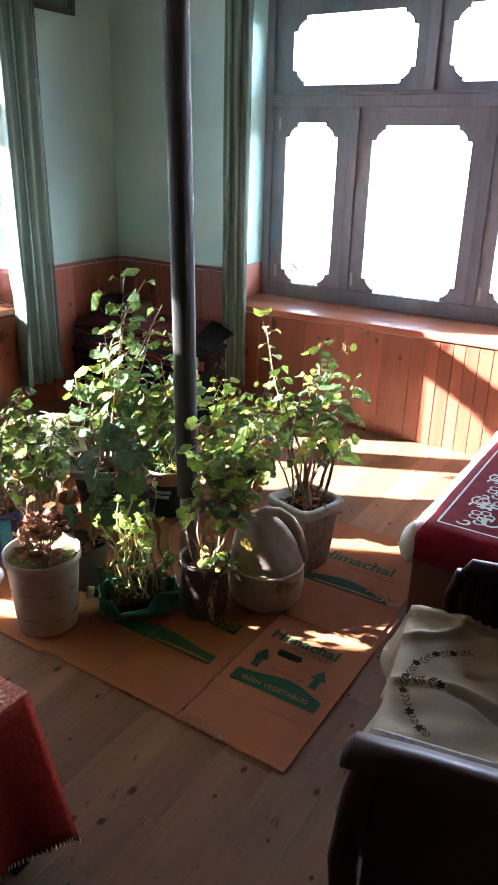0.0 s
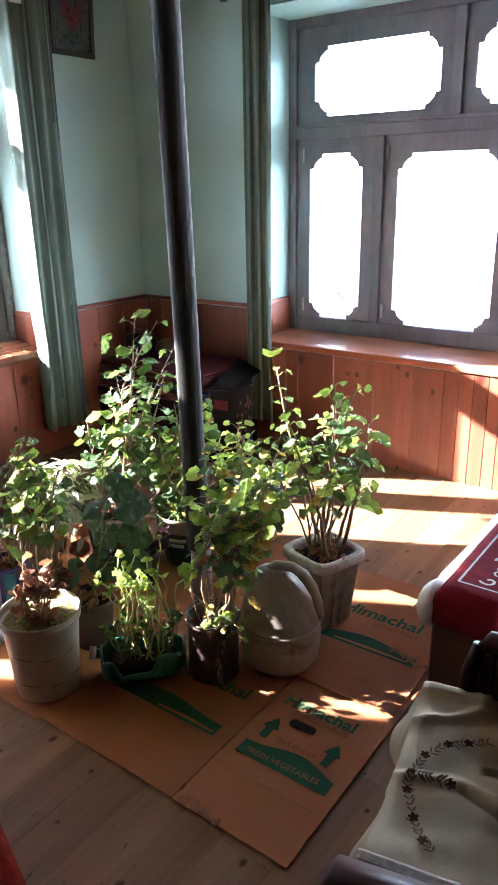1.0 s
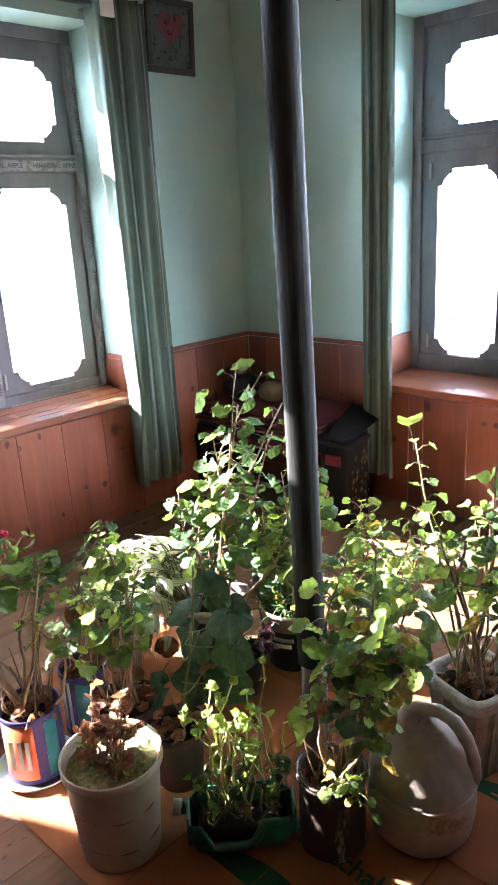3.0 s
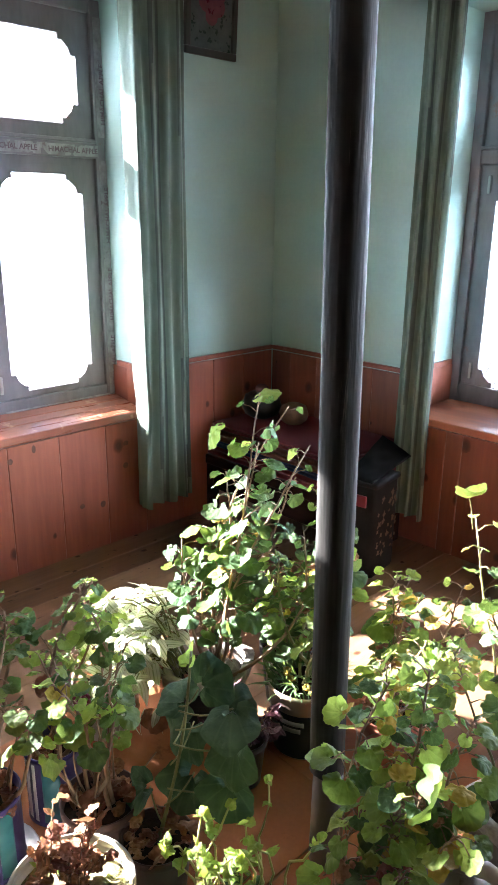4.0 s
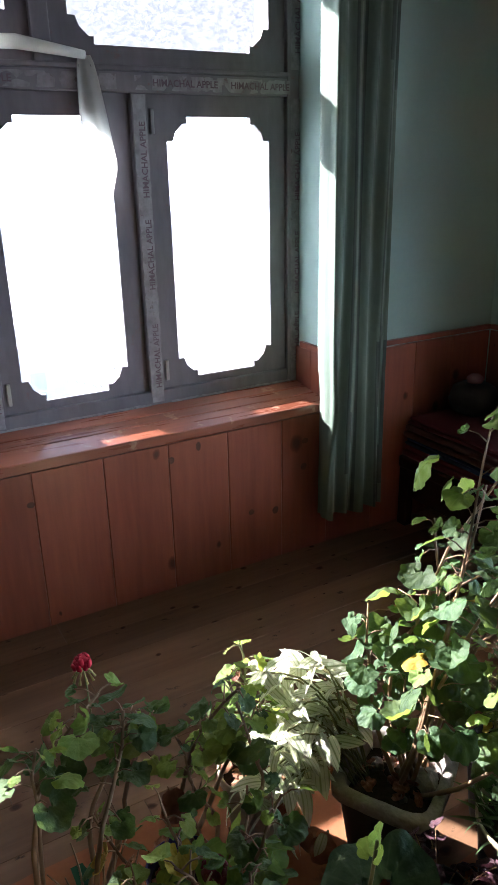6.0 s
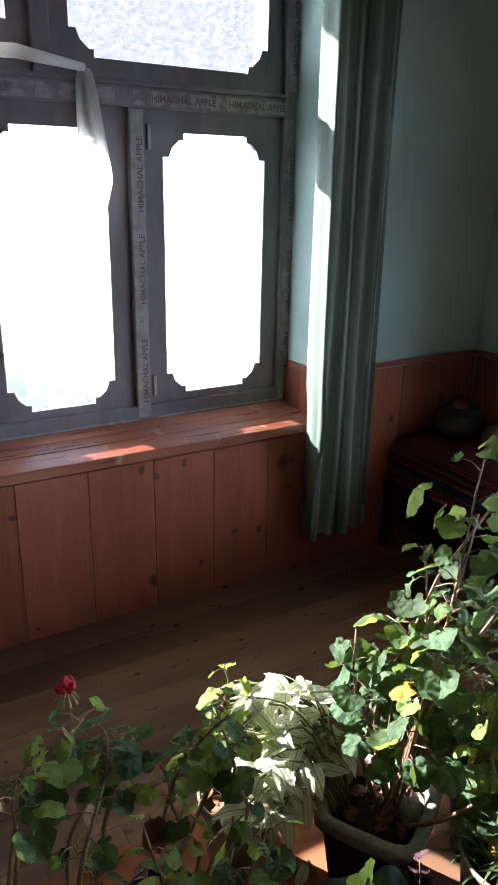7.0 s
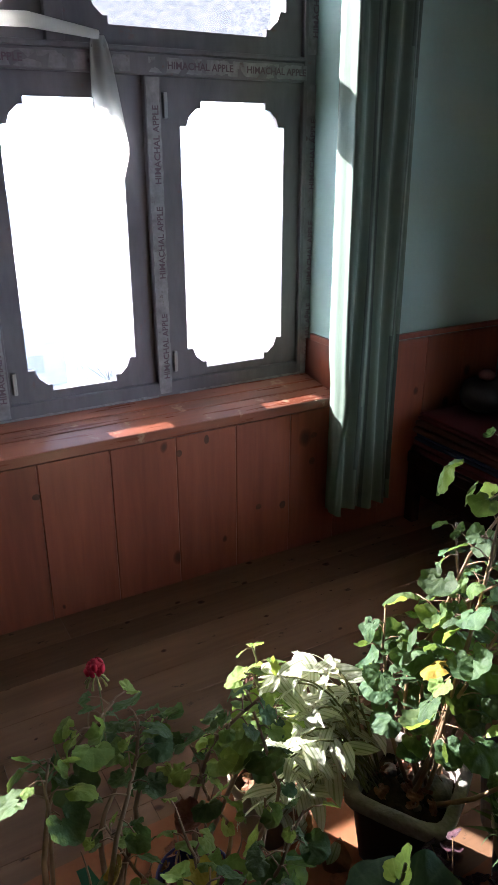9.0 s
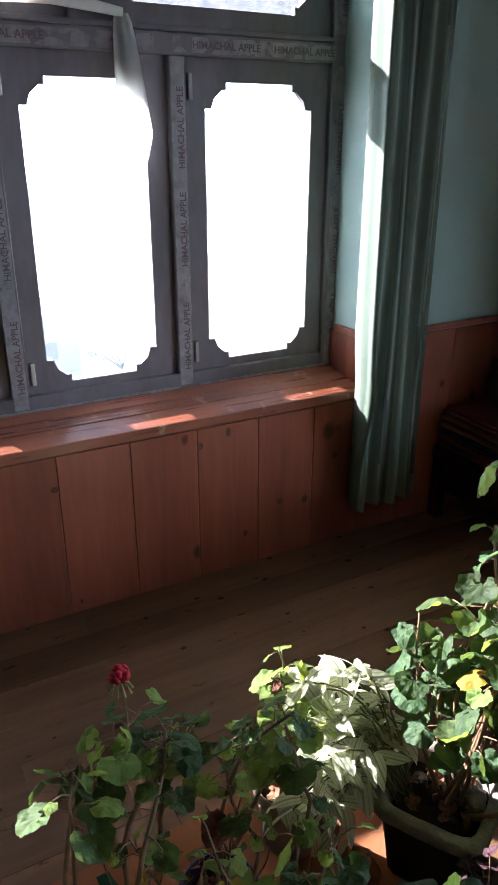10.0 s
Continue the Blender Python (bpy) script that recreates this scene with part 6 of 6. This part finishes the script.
# the topmost leaves on their long stalks
rng = random.Random(77)
for p, way, size in (((-1.905, 2.79, 0.965), (0.35, 0.5, 0.55), 0.085), ((-1.93, 2.68, 0.905), (-0.35, -0.45, -0.55), 0.08), ((-1.9, 2.7, 0.86), (-0.3, -0.2, -0.7), 0.06)):
    hang_leaf(th, GERANIUM[M_LEAF.name][1], Vector(p) - Vector((*PXY, 0.006)), way, size, rng, lift=0.5, rough=0.2)

# ---- dark printed bucket with grassy plant ----
PXY = (-1.628, 2.725)
th = thing("planted_bucket", *PXY, 0.006, "dark teal printed paint bucket with grassy plant and yellow blooms", "planter", GR)
b = pot_shell("bucket", [(0.085, 0.0), (0.098, 0.15), (0.099, 0.15), (0.104, 0.2), (0.109, 0.202), (0.109, 0.215)], M_BEIGE, th, soil=0.185)
part("dark_label", lathe(bmesh.new(), [(0.0862, 0.004), (0.0992, 0.152)], 32), M_DARKTEAL, b, "dark teal printed band", True)
for k, (w, z) in enumerate(((0.06, 0.118), (0.045, 0.095))):
    bm = sheet(bmesh.new(), 8, 1, lambda u, v: ((0.0985 if k == 0 else 0.0968) * math.cos(-1.2 + w * 12 * (u - 0.5)), (0.0985 if k == 0 else 0.0968) * math.sin(-1.2 + w * 12 * (u - 0.5)), z + 0.014 * v), 0.0006)
    part("printed_bar", bm, M_TINWHITE, b, "pale print reduced to a bar", True)
soil_disc(0.096, 0.185, th, None, 10)
rng = random.Random(41)
for k in range(190):
    a, q = rng.uniform(0, 6.28), 0.09 * rng.random() ** 0.5
    hang_leaf(th, rng.choice(GRASSY), (q * math.cos(a), q * math.sin(a), 0.19 + rng.uniform(0, 0.03)), (math.cos(a), math.sin(a), rng.uniform(0.4, 1.8)), rng.uniform(0.05, 0.1), rng, rough=0.6)
for k in range(5):
    flower_head(th, (0.05 * math.cos(k) + 0.03, -0.06 + 0.02 * math.sin(3 * k), 0.225 + 0.008 * k), 0.012, M_LEAF_YELLOW, 50 + k)
grow(th, at(*PXY, [(-1.66, 2.78, 0.75), (-1.6, 2.8, 0.66), (-1.7, 2.68, 0.58), (-1.56, 2.72, 0.55), (-1.62, 2.86, 0.62)]), (0, 0.02, 0.19), 25, leaves=14, size=0.0539, mood=(0.3, 0.1, 0.06, 0.02), start=0.4)

# ---- dark pot between the square pot and the bucket ----
PXY = (-1.795, 2.835)
th = thing("potted_geranium", *PXY, 0.006, "small geranium in a black pot full of dark dead leaves", "potted plant", GR)
pot_shell("pot", [(0.062, 0.0), (0.08, 0.165), (0.086, 0.167), (0.087, 0.195)], M_BLACKPOT, th, soil=0.17)
soil_disc(0.079, 0.17, th, None, 31)
litter(th, 26, 0.075, 0.175, 32, 0.04)
grow(th, at(*PXY, [(-1.74, 2.84, 0.46), (-1.8, 2.9, 0.5), (-1.7, 2.78, 0.4), (-1.76, 2.76, 0.36), (-1.83, 2.84, 0.42)]), (0, 0, 0.17), 33, leaves=13, size=0.05, mood=(0.6, 0.1, 0.03, 0.05), start=0.35)

# ---- low pot of dark withered leaves before the square pot ----
PXY = (-1.64, 2.495)
th = thing("potted_plant", *PXY, 0.006, "low plant of dark purple withered leaves with pale blooms", "potted plant", GR)
pot_shell("pot", [(0.05, 0.0), (0.062, 0.12), (0.067, 0.122), (0.068, 0.14)], M_BLACKPOT, th, soil=0.12)
soil_disc(0.06, 0.12, th, None, 41)
withered = [with_material(b, M_LEAF_WITHERED) for b in BLANKS]
rng = random.Random(92)
for k in range(26):
    a, q = rng.uniform(0, 6.28), rng.uniform(0.02, 0.11)
    foot = Vector((0.3 * q * math.cos(a), 0.3 * q * math.sin(a), 0.12))
    tip = Vector((q * math.cos(a), q * math.sin(a), rng.uniform(0.16, 0.29) - 0.5 * q))
    pts = curve_points(foot, tip, (0, 0, 0.02), 4)
    part("dry_stalk", tube(bmesh.new(), pts, 0.0013, 4), M_WOODY, th, "", True)
    for p in pts[2:]:
        az = a + rng.uniform(-1.2, 1.2)
        hang_leaf(th, rng.choice(withered), p, (math.cos(az), math.sin(az), rng.uniform(-0.6, 0.3)), rng.uniform(0.024, 0.042), rng, rough=0.9, name="withered_leaf")
for p in ((0.055, -0.07, 0.262), (0.03, -0.055, 0.25), (0.075, -0.05, 0.24)):
    part("bloom_stalk", tube(bmesh.new(), curve_points((0, 0, 0.12), p, (0, 0, 0.03), 4), 0.0012, 4), M_WOODY, th, "", True)
    tagged(flower_head(th, p, 0.009, M_WHITE, 95), "small pale lilac bloom")

# ---- terracotta pot ----
PXY = (-1.405, 2.825)
th = thing("potted_geranium", *PXY, 0.006, "geranium with reddening leaves in a terracotta pot", "potted plant", GR)
pot_shell("pot", [(0.055, 0.0), (0.074, 0.135), (0.081, 0.137), (0.082, 0.17)], M_TERRA, th, soil=0.15)
soil_disc(0.074, 0.15, th, None, 11)
litter(th, 16, 0.07, 0.155, 20, 0.04)
grow(th, at(*PXY, [(-1.36, 2.86, 0.52), (-1.3, 2.78, 0.46), (-1.45, 2.92, 0.5), (-1.28, 2.9, 0.57), (-1.34, 2.72, 0.4), (-1.2, 2.82, 0.52), (-1.4, 2.8, 0.6), (-1.24, 2.74, 0.42), (-1.16, 2.76, 0.46)]), (0, 0, 0.15), 26, leaves=15, size=0.0478, mood=(0.1, 0.3, 0.08, 0.06), material=M_WOODY, thick=0.0045)

# ---- rusty tin with a full geranium ----
PXY = (-1.085, 2.225)
th = thing("potted_geranium", *PXY, 0.006, "full geranium in a rusty paint tin with flaking print", "potted plant", GR)
tin = pot_shell("tin", [(0.077, 0.0), (0.081, 0.004), (0.078, 0.012), (0.078, 0.185), (0.083, 0.188), (0.085, 0.194), (0.083, 0.2), (0.076, 0.199)], M_RUST, th, soil=0.15, thick=0.004)
part("rim_bead", lathe(bmesh.new(), [(0.079, 0.196), (0.085, 0.198), (0.086, 0.203), (0.082, 0.206), (0.078, 0.202)], 36), M_RUST, tin, "bent rusty rim", True)
soil_disc(0.072, 0.15, th, None, 12)
litter(th, 14, 0.065, 0.155, 39, 0.02)
bare_stems(th, 12, 0.05, 0.15, 0.3, 74)
grow(th, at(*PXY, [(-0.99, 2.28, 0.58), (-1.05, 2.25, 0.74), (-1.0, 2.28, 0.77), (-0.93, 2.32, 0.68), (-1.05, 2.3, 0.65), (-0.94, 2.2, 0.62), (-0.9, 2.24, 0.55), (-0.98, 2.19, 0.54), (-0.94, 2.16, 0.5), (-1.05, 2.2, 0.52)]), (0.03, 0.01, 0.155), 27, leaves=16, size=0.052, mood=(0.3, 0.18, 0.06, 0.03), reach=0.055, start=0.6, material=M_WOODY, thick=0.005)
hang_leaf(th, GERANIUM[M_LEAF_YOUNG.name][2], Vector((-1.045, 2.105, 0.41)) - Vector((*PXY, 0.006)), (-0.4, -0.5, 0.1), 0.05, random.Random(2), rough=0.1)
grow(th, at(*PXY, [(-0.99, 2.14, 0.27), (-0.975, 2.16, 0.24)]), (0.02, -0.02, 0.16), 28, leaves=6, size=0.0435, start=0.75, mood=(0.1, 0.2, 0.3, 0.0), thick=0.003)
rng = random.Random(5)
hang_leaf(th, GERANIUM[M_LEAF.name][0], Vector((-0.9, 2.155, 0.655)) - Vector((*PXY, 0.006)), (-0.1, -0.2, 0.35), 0.085, rng, lift=0.35, lean=0.6, rough=0.1)
hang_leaf(th, GERANIUM[M_LEAF_YELLOW.name][0], Vector((-0.93, 2.23, 0.32)) - Vector((*PXY, 0.006)), (0.2, -0.3, -0.7), 0.05, rng, lift=0.35, rough=0.1)

# ---- jug ----
th = thing("plastic_jug", -0.945, 2.39, 0.006, "dusty off-white plastic jug with a looped handle", "jug")
rx, ry = 0.87, 0.48
bm = lathe(bmesh.new(), [(0.0001, 0), (0.085, 0.0), (0.106, 0.008), (0.119, 0.03), (0.1255, 0.07), (0.1265, 0.11), (0.123, 0.138), (0.1185, 0.148), (0.121, 0.157), (0.1165, 0.185), (0.108, 0.215), (0.096, 0.245), (0.08, 0.275), (0.058, 0.305), (0.034, 0.324), (0.012, 0.332), (0.0001, 0.333)], 72)
for v in bm.verts:
    up = max(0, v.co.z - 0.16)
    dent = 1 + (0.05 if up else 0.015) * noise.noise(v.co * 14)
    v.co.x, v.co.y = v.co.x * dent - rx * 0.2 * up, v.co.y * dent - ry * 0.2 * up
    front = v.co.x * 0.5 - v.co.y * 0.86
    if up and front > 0.02:
        crease = 1 - abs(2 * ((v.co.x * 9 + v.co.z * 7) % 1.0) - 1)
        push = min(1, up / 0.03) * min(1, (front - 0.02) / 0.05) * (0.016 * crease + 0.012)
        v.co.x, v.co.y = v.co.x - 0.5 * push, v.co.y + 0.86 * push
part("body", bm, M_JUG, th, "", True)
loop_ = [(-0.05, 0.312), (-0.012, 0.335), (0.035, 0.333), (0.075, 0.308), (0.1, 0.268), (0.116, 0.215), (0.121, 0.165), (0.112, 0.14)]
part("handle", tube(bmesh.new(), [(q * rx, q * ry, z) for q, z in loop_], [0.016, 0.017, 0.016, 0.015, 0.0145, 0.015, 0.016, 0.016], 12), M_JUG, th, "", True)
part("seam", lathe(bmesh.new(), [(0.119, 0.142), (0.1265, 0.146), (0.1265, 0.151), (0.119, 0.155)], 48), M_JUG, th, "moulded seam", True)
part("spout", lathe(bmesh.new(), [(0.02, 0.0), (0.022, 0.02), (0.0255, 0.022), (0.0255, 0.036), (0.0001, 0.037)], 18), M_JUG, th, "", True, at=pose(-0.08 * rx, -0.08 * ry, 0.285, 0, -32, 29))

# ---- fluted square pot ----
PXY = (-0.95, 2.66)
th = thing("potted_geranium", *PXY, 0.012, "woody geranium in a fluted square cement coloured pot", "potted plant", GR)
square_pot(th, 0.066, 0.11, 0.27, 0.035, M_STONE, M_RIM, flutes=1, soil=0.244, turn=-0.297)
soil_disc(0.078, 0.246, th, None, 13, square=True, turn=-0.297)
litter(th, 36, 0.075, 0.25, 22, 0.03)
bare_stems(th, 7, 0.05, 0.246, 0.2, 75)
grow(th, at(*PXY, [(-0.92, 2.66, 0.84), (-0.86, 2.68, 0.83), (-0.85, 2.76, 0.7), (-0.96, 2.6, 0.66), (-1.03, 2.6, 0.64), (-0.9, 2.6, 0.58), (-0.83, 2.7, 0.6)]), (0.01, 0.02, 0.24), 29, leaves=9, size=0.056, mood=(0.45, 0.08, 0.03, 0.02), start=0.5, material=M_WOODY, thick=0.0078, reach=0.06, bow=0.14)
grow(th, at(*PXY, [(-1.165, 2.69, 0.86), (-1.08, 2.62, 0.73), (-1.1, 2.56, 0.62), (-1.0, 2.72, 0.7)]), (-0.01, 0.0, 0.24), 129, leaves=8, size=0.05, mood=(0.2, 0.3, 0.06, 0.02), start=0.6, material=M_STEM, thick=0.0042, reach=0.05, bow=0.06)
rng = random.Random(6)
for p, way, s, m in (((-0.85, 2.675, 0.625), (0.5, 0.2, -0.2), 0.075, M_LEAF_DARK), ((-0.83, 2.68, 0.455), (0.55, 0.35, -0.1), 0.08, M_LEAF), ((-1.18, 2.7, 0.9), (0.3, 0.1, 0.5), 0.06, M_LEAF_YOUNG), ((-0.845, 2.8, 0.65), (0.6, 0.3, 0.1), 0.06, M_LEAF_DARK)):
    hang_leaf(th, GERANIUM[m.name][2], Vector(p) - Vector((*PXY, 0.012)), way, s, rng, lift=0.4, rough=0.15)
    part("leaf_stalk", tube(bmesh.new(), curve_points(Vector((-0.86, 2.66, p[2] - 0.03)) - Vector((*PXY, 0.012)) if p[0] > -1 else Vector((-1.16, 2.69, 0.84)) - Vector((*PXY, 0.012)), Vector(p) - Vector((*PXY, 0.012)), (0, 0, 0.01), 4), 0.0013, 4), M_STEM, th)

# ---- green can cut open as a planter ----
th = thing("planted_can", -1.25, 2.09, 0.006, "green plastic can laid flat and cut open, with tangled yellowish shoots", "planter", GR, turn=48)
th.scale = (0.88, 0.88, 0.95)


def can_place(u, v):
    low = min(1, max(0, (u - 0.12) / 0.1)) * min(1, max(0, (0.7 - u) / 0.12))
    first = -214 + 52 * low
    a = math.radians(first + (38 - first) * v)
    x = -0.15 + 0.29 * u
    s = 1.0 if u < 0.86 else 1.0 - 0.4 * (u - 0.86) / 0.14
    if u < 0.1:
        s = 0.6 + 4.0 * u
    k = 3.0
    c, d = math.cos(a), math.sin(a)
    r = 1 / (abs(c) ** k + abs(d) ** k) ** (1 / k)
    return (x, 0.078 * s * r * c, 0.064 + 0.062 * s * r * d)


part("body", sheet(bmesh.new(), 24, 22, can_place, 0.004), M_GREEN, th, "", True)
for x0, x1 in ((-0.152, -0.145), (0.136, 0.142)):
    part("end_wall", boxed(x0, x1, -0.042, 0.042, 0.02, 0.105, bevel=0.003), M_GREEN, th)
part("neck", tube(bmesh.new(), [(-0.148, 0.02, 0.085), (-0.172, 0.02, 0.09)], 0.017, 14), M_GREEN, th, "", True)
part("cap", tube(bmesh.new(), [(-0.168, 0.02, 0.0893), (-0.19, 0.02, 0.0935)], 0.0215, 16), M_CAP, th, "dusty pink screw cap", True)
part("handle", tube(bmesh.new(), [(x_, y_ - 0.004, z_) for x_, y_, z_ in [can_place(0.06 + 0.86 * j / 16, 0.0) for j in range(17)]], [0.006 + 0.006 * math.sin(math.pi * j / 16) for j in range(17)], 10), M_GREEN, th, "rounded moulded handle", True)
part("soil", boxed(-0.125, 0.12, -0.045, 0.06, 0.02, 0.06, bevel=0.012), M_SOIL, th)
rng = random.Random(51)
for k in range(38):
    short = k >= 21
    foot = Vector((rng.uniform(-0.09, 0.1), rng.uniform(-0.04, 0.05), 0.07))
    tip = foot + Vector((rng.uniform(-0.1, 0.1), rng.uniform(-0.07, 0.08), rng.uniform(0.06, 0.16) if short else rng.uniform(0.18, 0.38)))
    pts = curve_points(foot, tip, (rng.uniform(-0.05, 0.05), rng.uniform(-0.05, 0.05), rng.uniform(-0.01, 0.03)), 8)
    pts = [q + Vector((0.012 * math.sin(5 * j + k), 0.012 * math.cos(4 * j + k), 0)) * min(1, j / 3) for j, q in enumerate(pts)]
    part("shoot", tube(bmesh.new(), pts, [(0.003 if short else 0.0042) - 0.00022 * j for j in range(9)], 5), M_STEM if short else M_TWIG, th, "", True)
    for j in range(7 if short else 6):
        p = pts[8 - j // 3]
        a = rng.uniform(0, 6.28)
        hang_leaf(th, rng.choice(SMALL if j % 2 else GERANIUM[(M_LEAF_DARK if short else M_LEAF_YOUNG).name]), p, (math.cos(a), math.sin(a), 0.5), rng.uniform(0.016, 0.03), rng, rough=0.8)

# ---- pot with large dark leaves ----
PXY = (-1.51, 2.115)
th = thing("potted_plant", *PXY, 0.006, "plant with large dark round leaves in a dark brown pot", "potted plant", GR)
pot_shell("pot", [(0.058, 0.0), (0.074, 0.15), (0.08, 0.152), (0.081, 0.175)], M_BROWNPOT, th, soil=0.155)
soil_disc(0.074, 0.155, th, None, 14)
litter(th, 26, 0.07, 0.16, 38, 0.03)
rng = random.Random(61)
bs = bmesh.new()
bm = tube(bmesh.new(), curve_points((0, 0, 0.15), (0.015, 0.09, 0.6), (0.0, 0.02, 0), 8), [0.005 - 0.0003 * k for k in range(9)], 6)
big = [with_material(round_leaf(70 + s, lobes=5, deep=0.09, cup=-0.08, frill=0.02), M_LEAF_BIG) for s in range(3)]
for p, way, s in (((-1.375, 2.225, 0.49), (0.6, -0.3, -0.25), 0.105), ((-1.565, 2.225, 0.36), (-0.3, -0.6, -0.4), 0.11), ((-1.585, 2.225, 0.435), (-0.5, -0.2, 0.1), 0.1), ((-1.365, 2.215, 0.40), (0.5, -0.3, -0.6), 0.11), ((-1.52, 2.2, 0.26), (-0.2, -0.5, -0.6), 0.1), ((-1.475, 2.245, 0.525), (0.3, 0.4, 0.2), 0.09), ((-1.385, 2.21, 0.3), (0.3, -0.5, -0.7), 0.095), ((-1.6, 2.14, 0.23), (-0.6, -0.3, -0.5), 0.08), ((-1.43, 2.28, 0.46), (0.5, 0.4, 0.0), 0.09)):
    q = Vector(p) - Vector((*PXY, 0.006)) - Vector(way).normalized() * 0.36 * s
    tube(bs, curve_points((0.008, 0.2 * max(0.0, q.z - 0.2), max(0.16, q.z - 0.03)), q - Vector((0, 0, 0.006)), (0, 0, -0.015), 5), 0.002, 5)
    hang_leaf(th, rng.choice(big), q, way, s * 1.02, rng, rough=0.22, face=(0.3, -0.45, 0.8))
for p, s in (((-1.5, 2.2, 0.57), 0.032), ((-1.49, 2.205, 0.6), 0.036)):
    hang_leaf(th, GERANIUM[M_LEAF_YOUNG.name][0], Vector(p) - Vector((*PXY, 0.006)), (-0.4, 0.3, 0.4), s, rng)
part("leaf_stalk", bs, M_STEM, part("stem", bm, M_STEM, th, "", True), "", True)

# ---- boards of floor and walls ----


def board_mesh(w, l, t, chamfer, axis, face):
    """A board: w wide, l long, t thick, its two long face edges chamfered. face: unit normal axis of the visible side."""
    c = chamfer
    g = 0.0004
    prof = [(g, 0), (w - g, 0), (w - g, t - c), (w - g - c, t), (g + c, t), (g, t - c)]
    bm = bmesh.new()
    a = [bm.verts.new(face(p, q, 0.0)) for p, q in prof]
    b = [bm.verts.new(face(p, q, l)) for p, q in prof]
    for k in range(6):
        j = (k + 1) % 6
        bm.faces.new((a[k], a[j], b[j], b[k]))
    bm.faces.new(a[::-1])
    bm.faces.new(b)
    bmesh.ops.recalc_face_normals(bm, faces=bm.faces[:])
    return bm


rng = random.Random(101)
x = XF
while x < XE - 0.01:
    w = min(rng.choice((0.125, 0.13, 0.14, 0.15)), XE - x)
    if XE - x - w < 0.05:
        w = XE - x
    y, first = YS, True
    while y < YF - 0.01:
        l = rng.uniform(0.9, 1.6) if first else rng.uniform(2.0, 2.9)
        first = False
        if YF - y - l < 0.5:
            l = YF - y
        me = mesh_of(board_mesh(w, l - 0.001, 0.02, 0.0006, 1, lambda p, q, s: (p, s, q)), M_FLOOR)
        ob = new("floor_board", me)
        ob.parent = floor
        ob.matrix_basis = Matrix.Translation((x, y, -0.0205 + rng.uniform(0, 0.0005)))
        y += l
    x += w

wains_w = thing("wainscot_west", XF - PLASTER, 0, 0, "reddish varnished knotty pine boarding on the lower wall", "wainscot", "", "structure")
edges = [YS, -1.4, -1.15, -0.92, -0.68, -0.45, -0.22, 0.03, 0.27, 0.5, 0.84, 1.02, 1.21, 1.45, 1.68, 1.91, 2.142, 2.376, 2.607, 2.837, 3.065, 3.275, 3.5, 3.7, 3.9, YF]
for a, b in zip(edges, edges[1:]):
    high = SILL - 0.036 if a >= LW0 - 0.01 and b <= LW1 + 0.02 else DADO - 0.021
    ob = part("board", board_mesh(b - a, high, PLASTER, 0.003, 2, lambda p, q, s: (q, p, s)), M_PINE, wains_w)
    ob.matrix_basis = Matrix.Translation((0, a, -0.006))
for k, (a, b) in enumerate(((XL + 0.022, XL + 0.125), (XL + 0.125, XF - 0.001))):
    ob = part("reveal_board", boxed(a - (XF - PLASTER) + 0.001, b - (XF - PLASTER) - 0.001, LW1 - 0.013, LW1, SILL + 0.004, DADO - 0.021), M_PINE, wains_w)
wains_n = thing("wainscot_north", 0, YF + PLASTER, 0, "reddish varnished knotty pine boarding on the lower wall", "wainscot", "", "structure")
edges = [XF + 0.001, -2.977, -2.8, -2.635, -2.46, -2.277, -2.05, -1.97, -1.742, -1.504, -1.284, -1.122, -1.044, -0.973, -0.901, -0.84, -0.772, -0.702, -0.63, -0.56, -0.49, -0.41, -0.33, -0.25, -0.1, 0.1, 0.36, 0.6, 0.9, 1.2, 1.5, XE]
for a, b in zip(edges, edges[1:]):
    high = SILL - 0.036 if a >= RW0 - 0.01 and b <= RW1 + 0.01 else DADO - 0.021
    ob = part("board", board_mesh(b - a, high, PLASTER, 0.003, 2, lambda p, q, s: (p, -q, s)), M_PINE, wains_n)
    ob.matrix_basis = Matrix.Translation((a, 0, -0.006))
for a, b in ((YF + 0.001, YF + 0.18), (YF + 0.18, YR - 0.022)):
    part("reveal_board", boxed(RW0, RW0 + 0.013, a - (YF + PLASTER) + 0.001, b - (YF + PLASTER) - 0.001, SILL + 0.001, DADO - 0.021), M_PINE, wains_n)

# dark knots of the boarding
rng = random.Random(303)
for parent, spots in ((wains_w, ((2.721, 0.531), (3.034, 0.203), (2.929, 0.221), (2.616, 0.501), (3.168, 0.461), (3.163, 0.356), (2.13, 0.455))), (wains_n, ((-1.657, 0.478), (-1.37, 0.548), (-1.317, 0.515), (-1.178, 0.446), (-1.602, 0.478)))):
    for along, high in spots:
        r1, r2 = rng.uniform(0.008, 0.014), rng.uniform(0.009, 0.016)
        bm = bmesh.new()
        bm.faces.new([bm.verts.new((r1 * math.cos(2 * math.pi * k / 14) * (1 + 0.2 * rng.random()), r2 * math.sin(2 * math.pi * k / 14) * (1 + 0.2 * rng.random()), 0.0)) for k in range(14)])
        turn = Matrix(((0, 0, 1, PLASTER + 0.0006), (1, 0, 0, along), (0, 1, 0, high), (0, 0, 0, 1))) if parent is wains_w else Matrix(((1, 0, 0, along), (0, 0, -1, -PLASTER - 0.0006), (0, 1, 0, high), (0, 0, 0, 1)))
        part("knot", bm, M_KNOTWOOD, parent, "dark pine knot", at=turn)
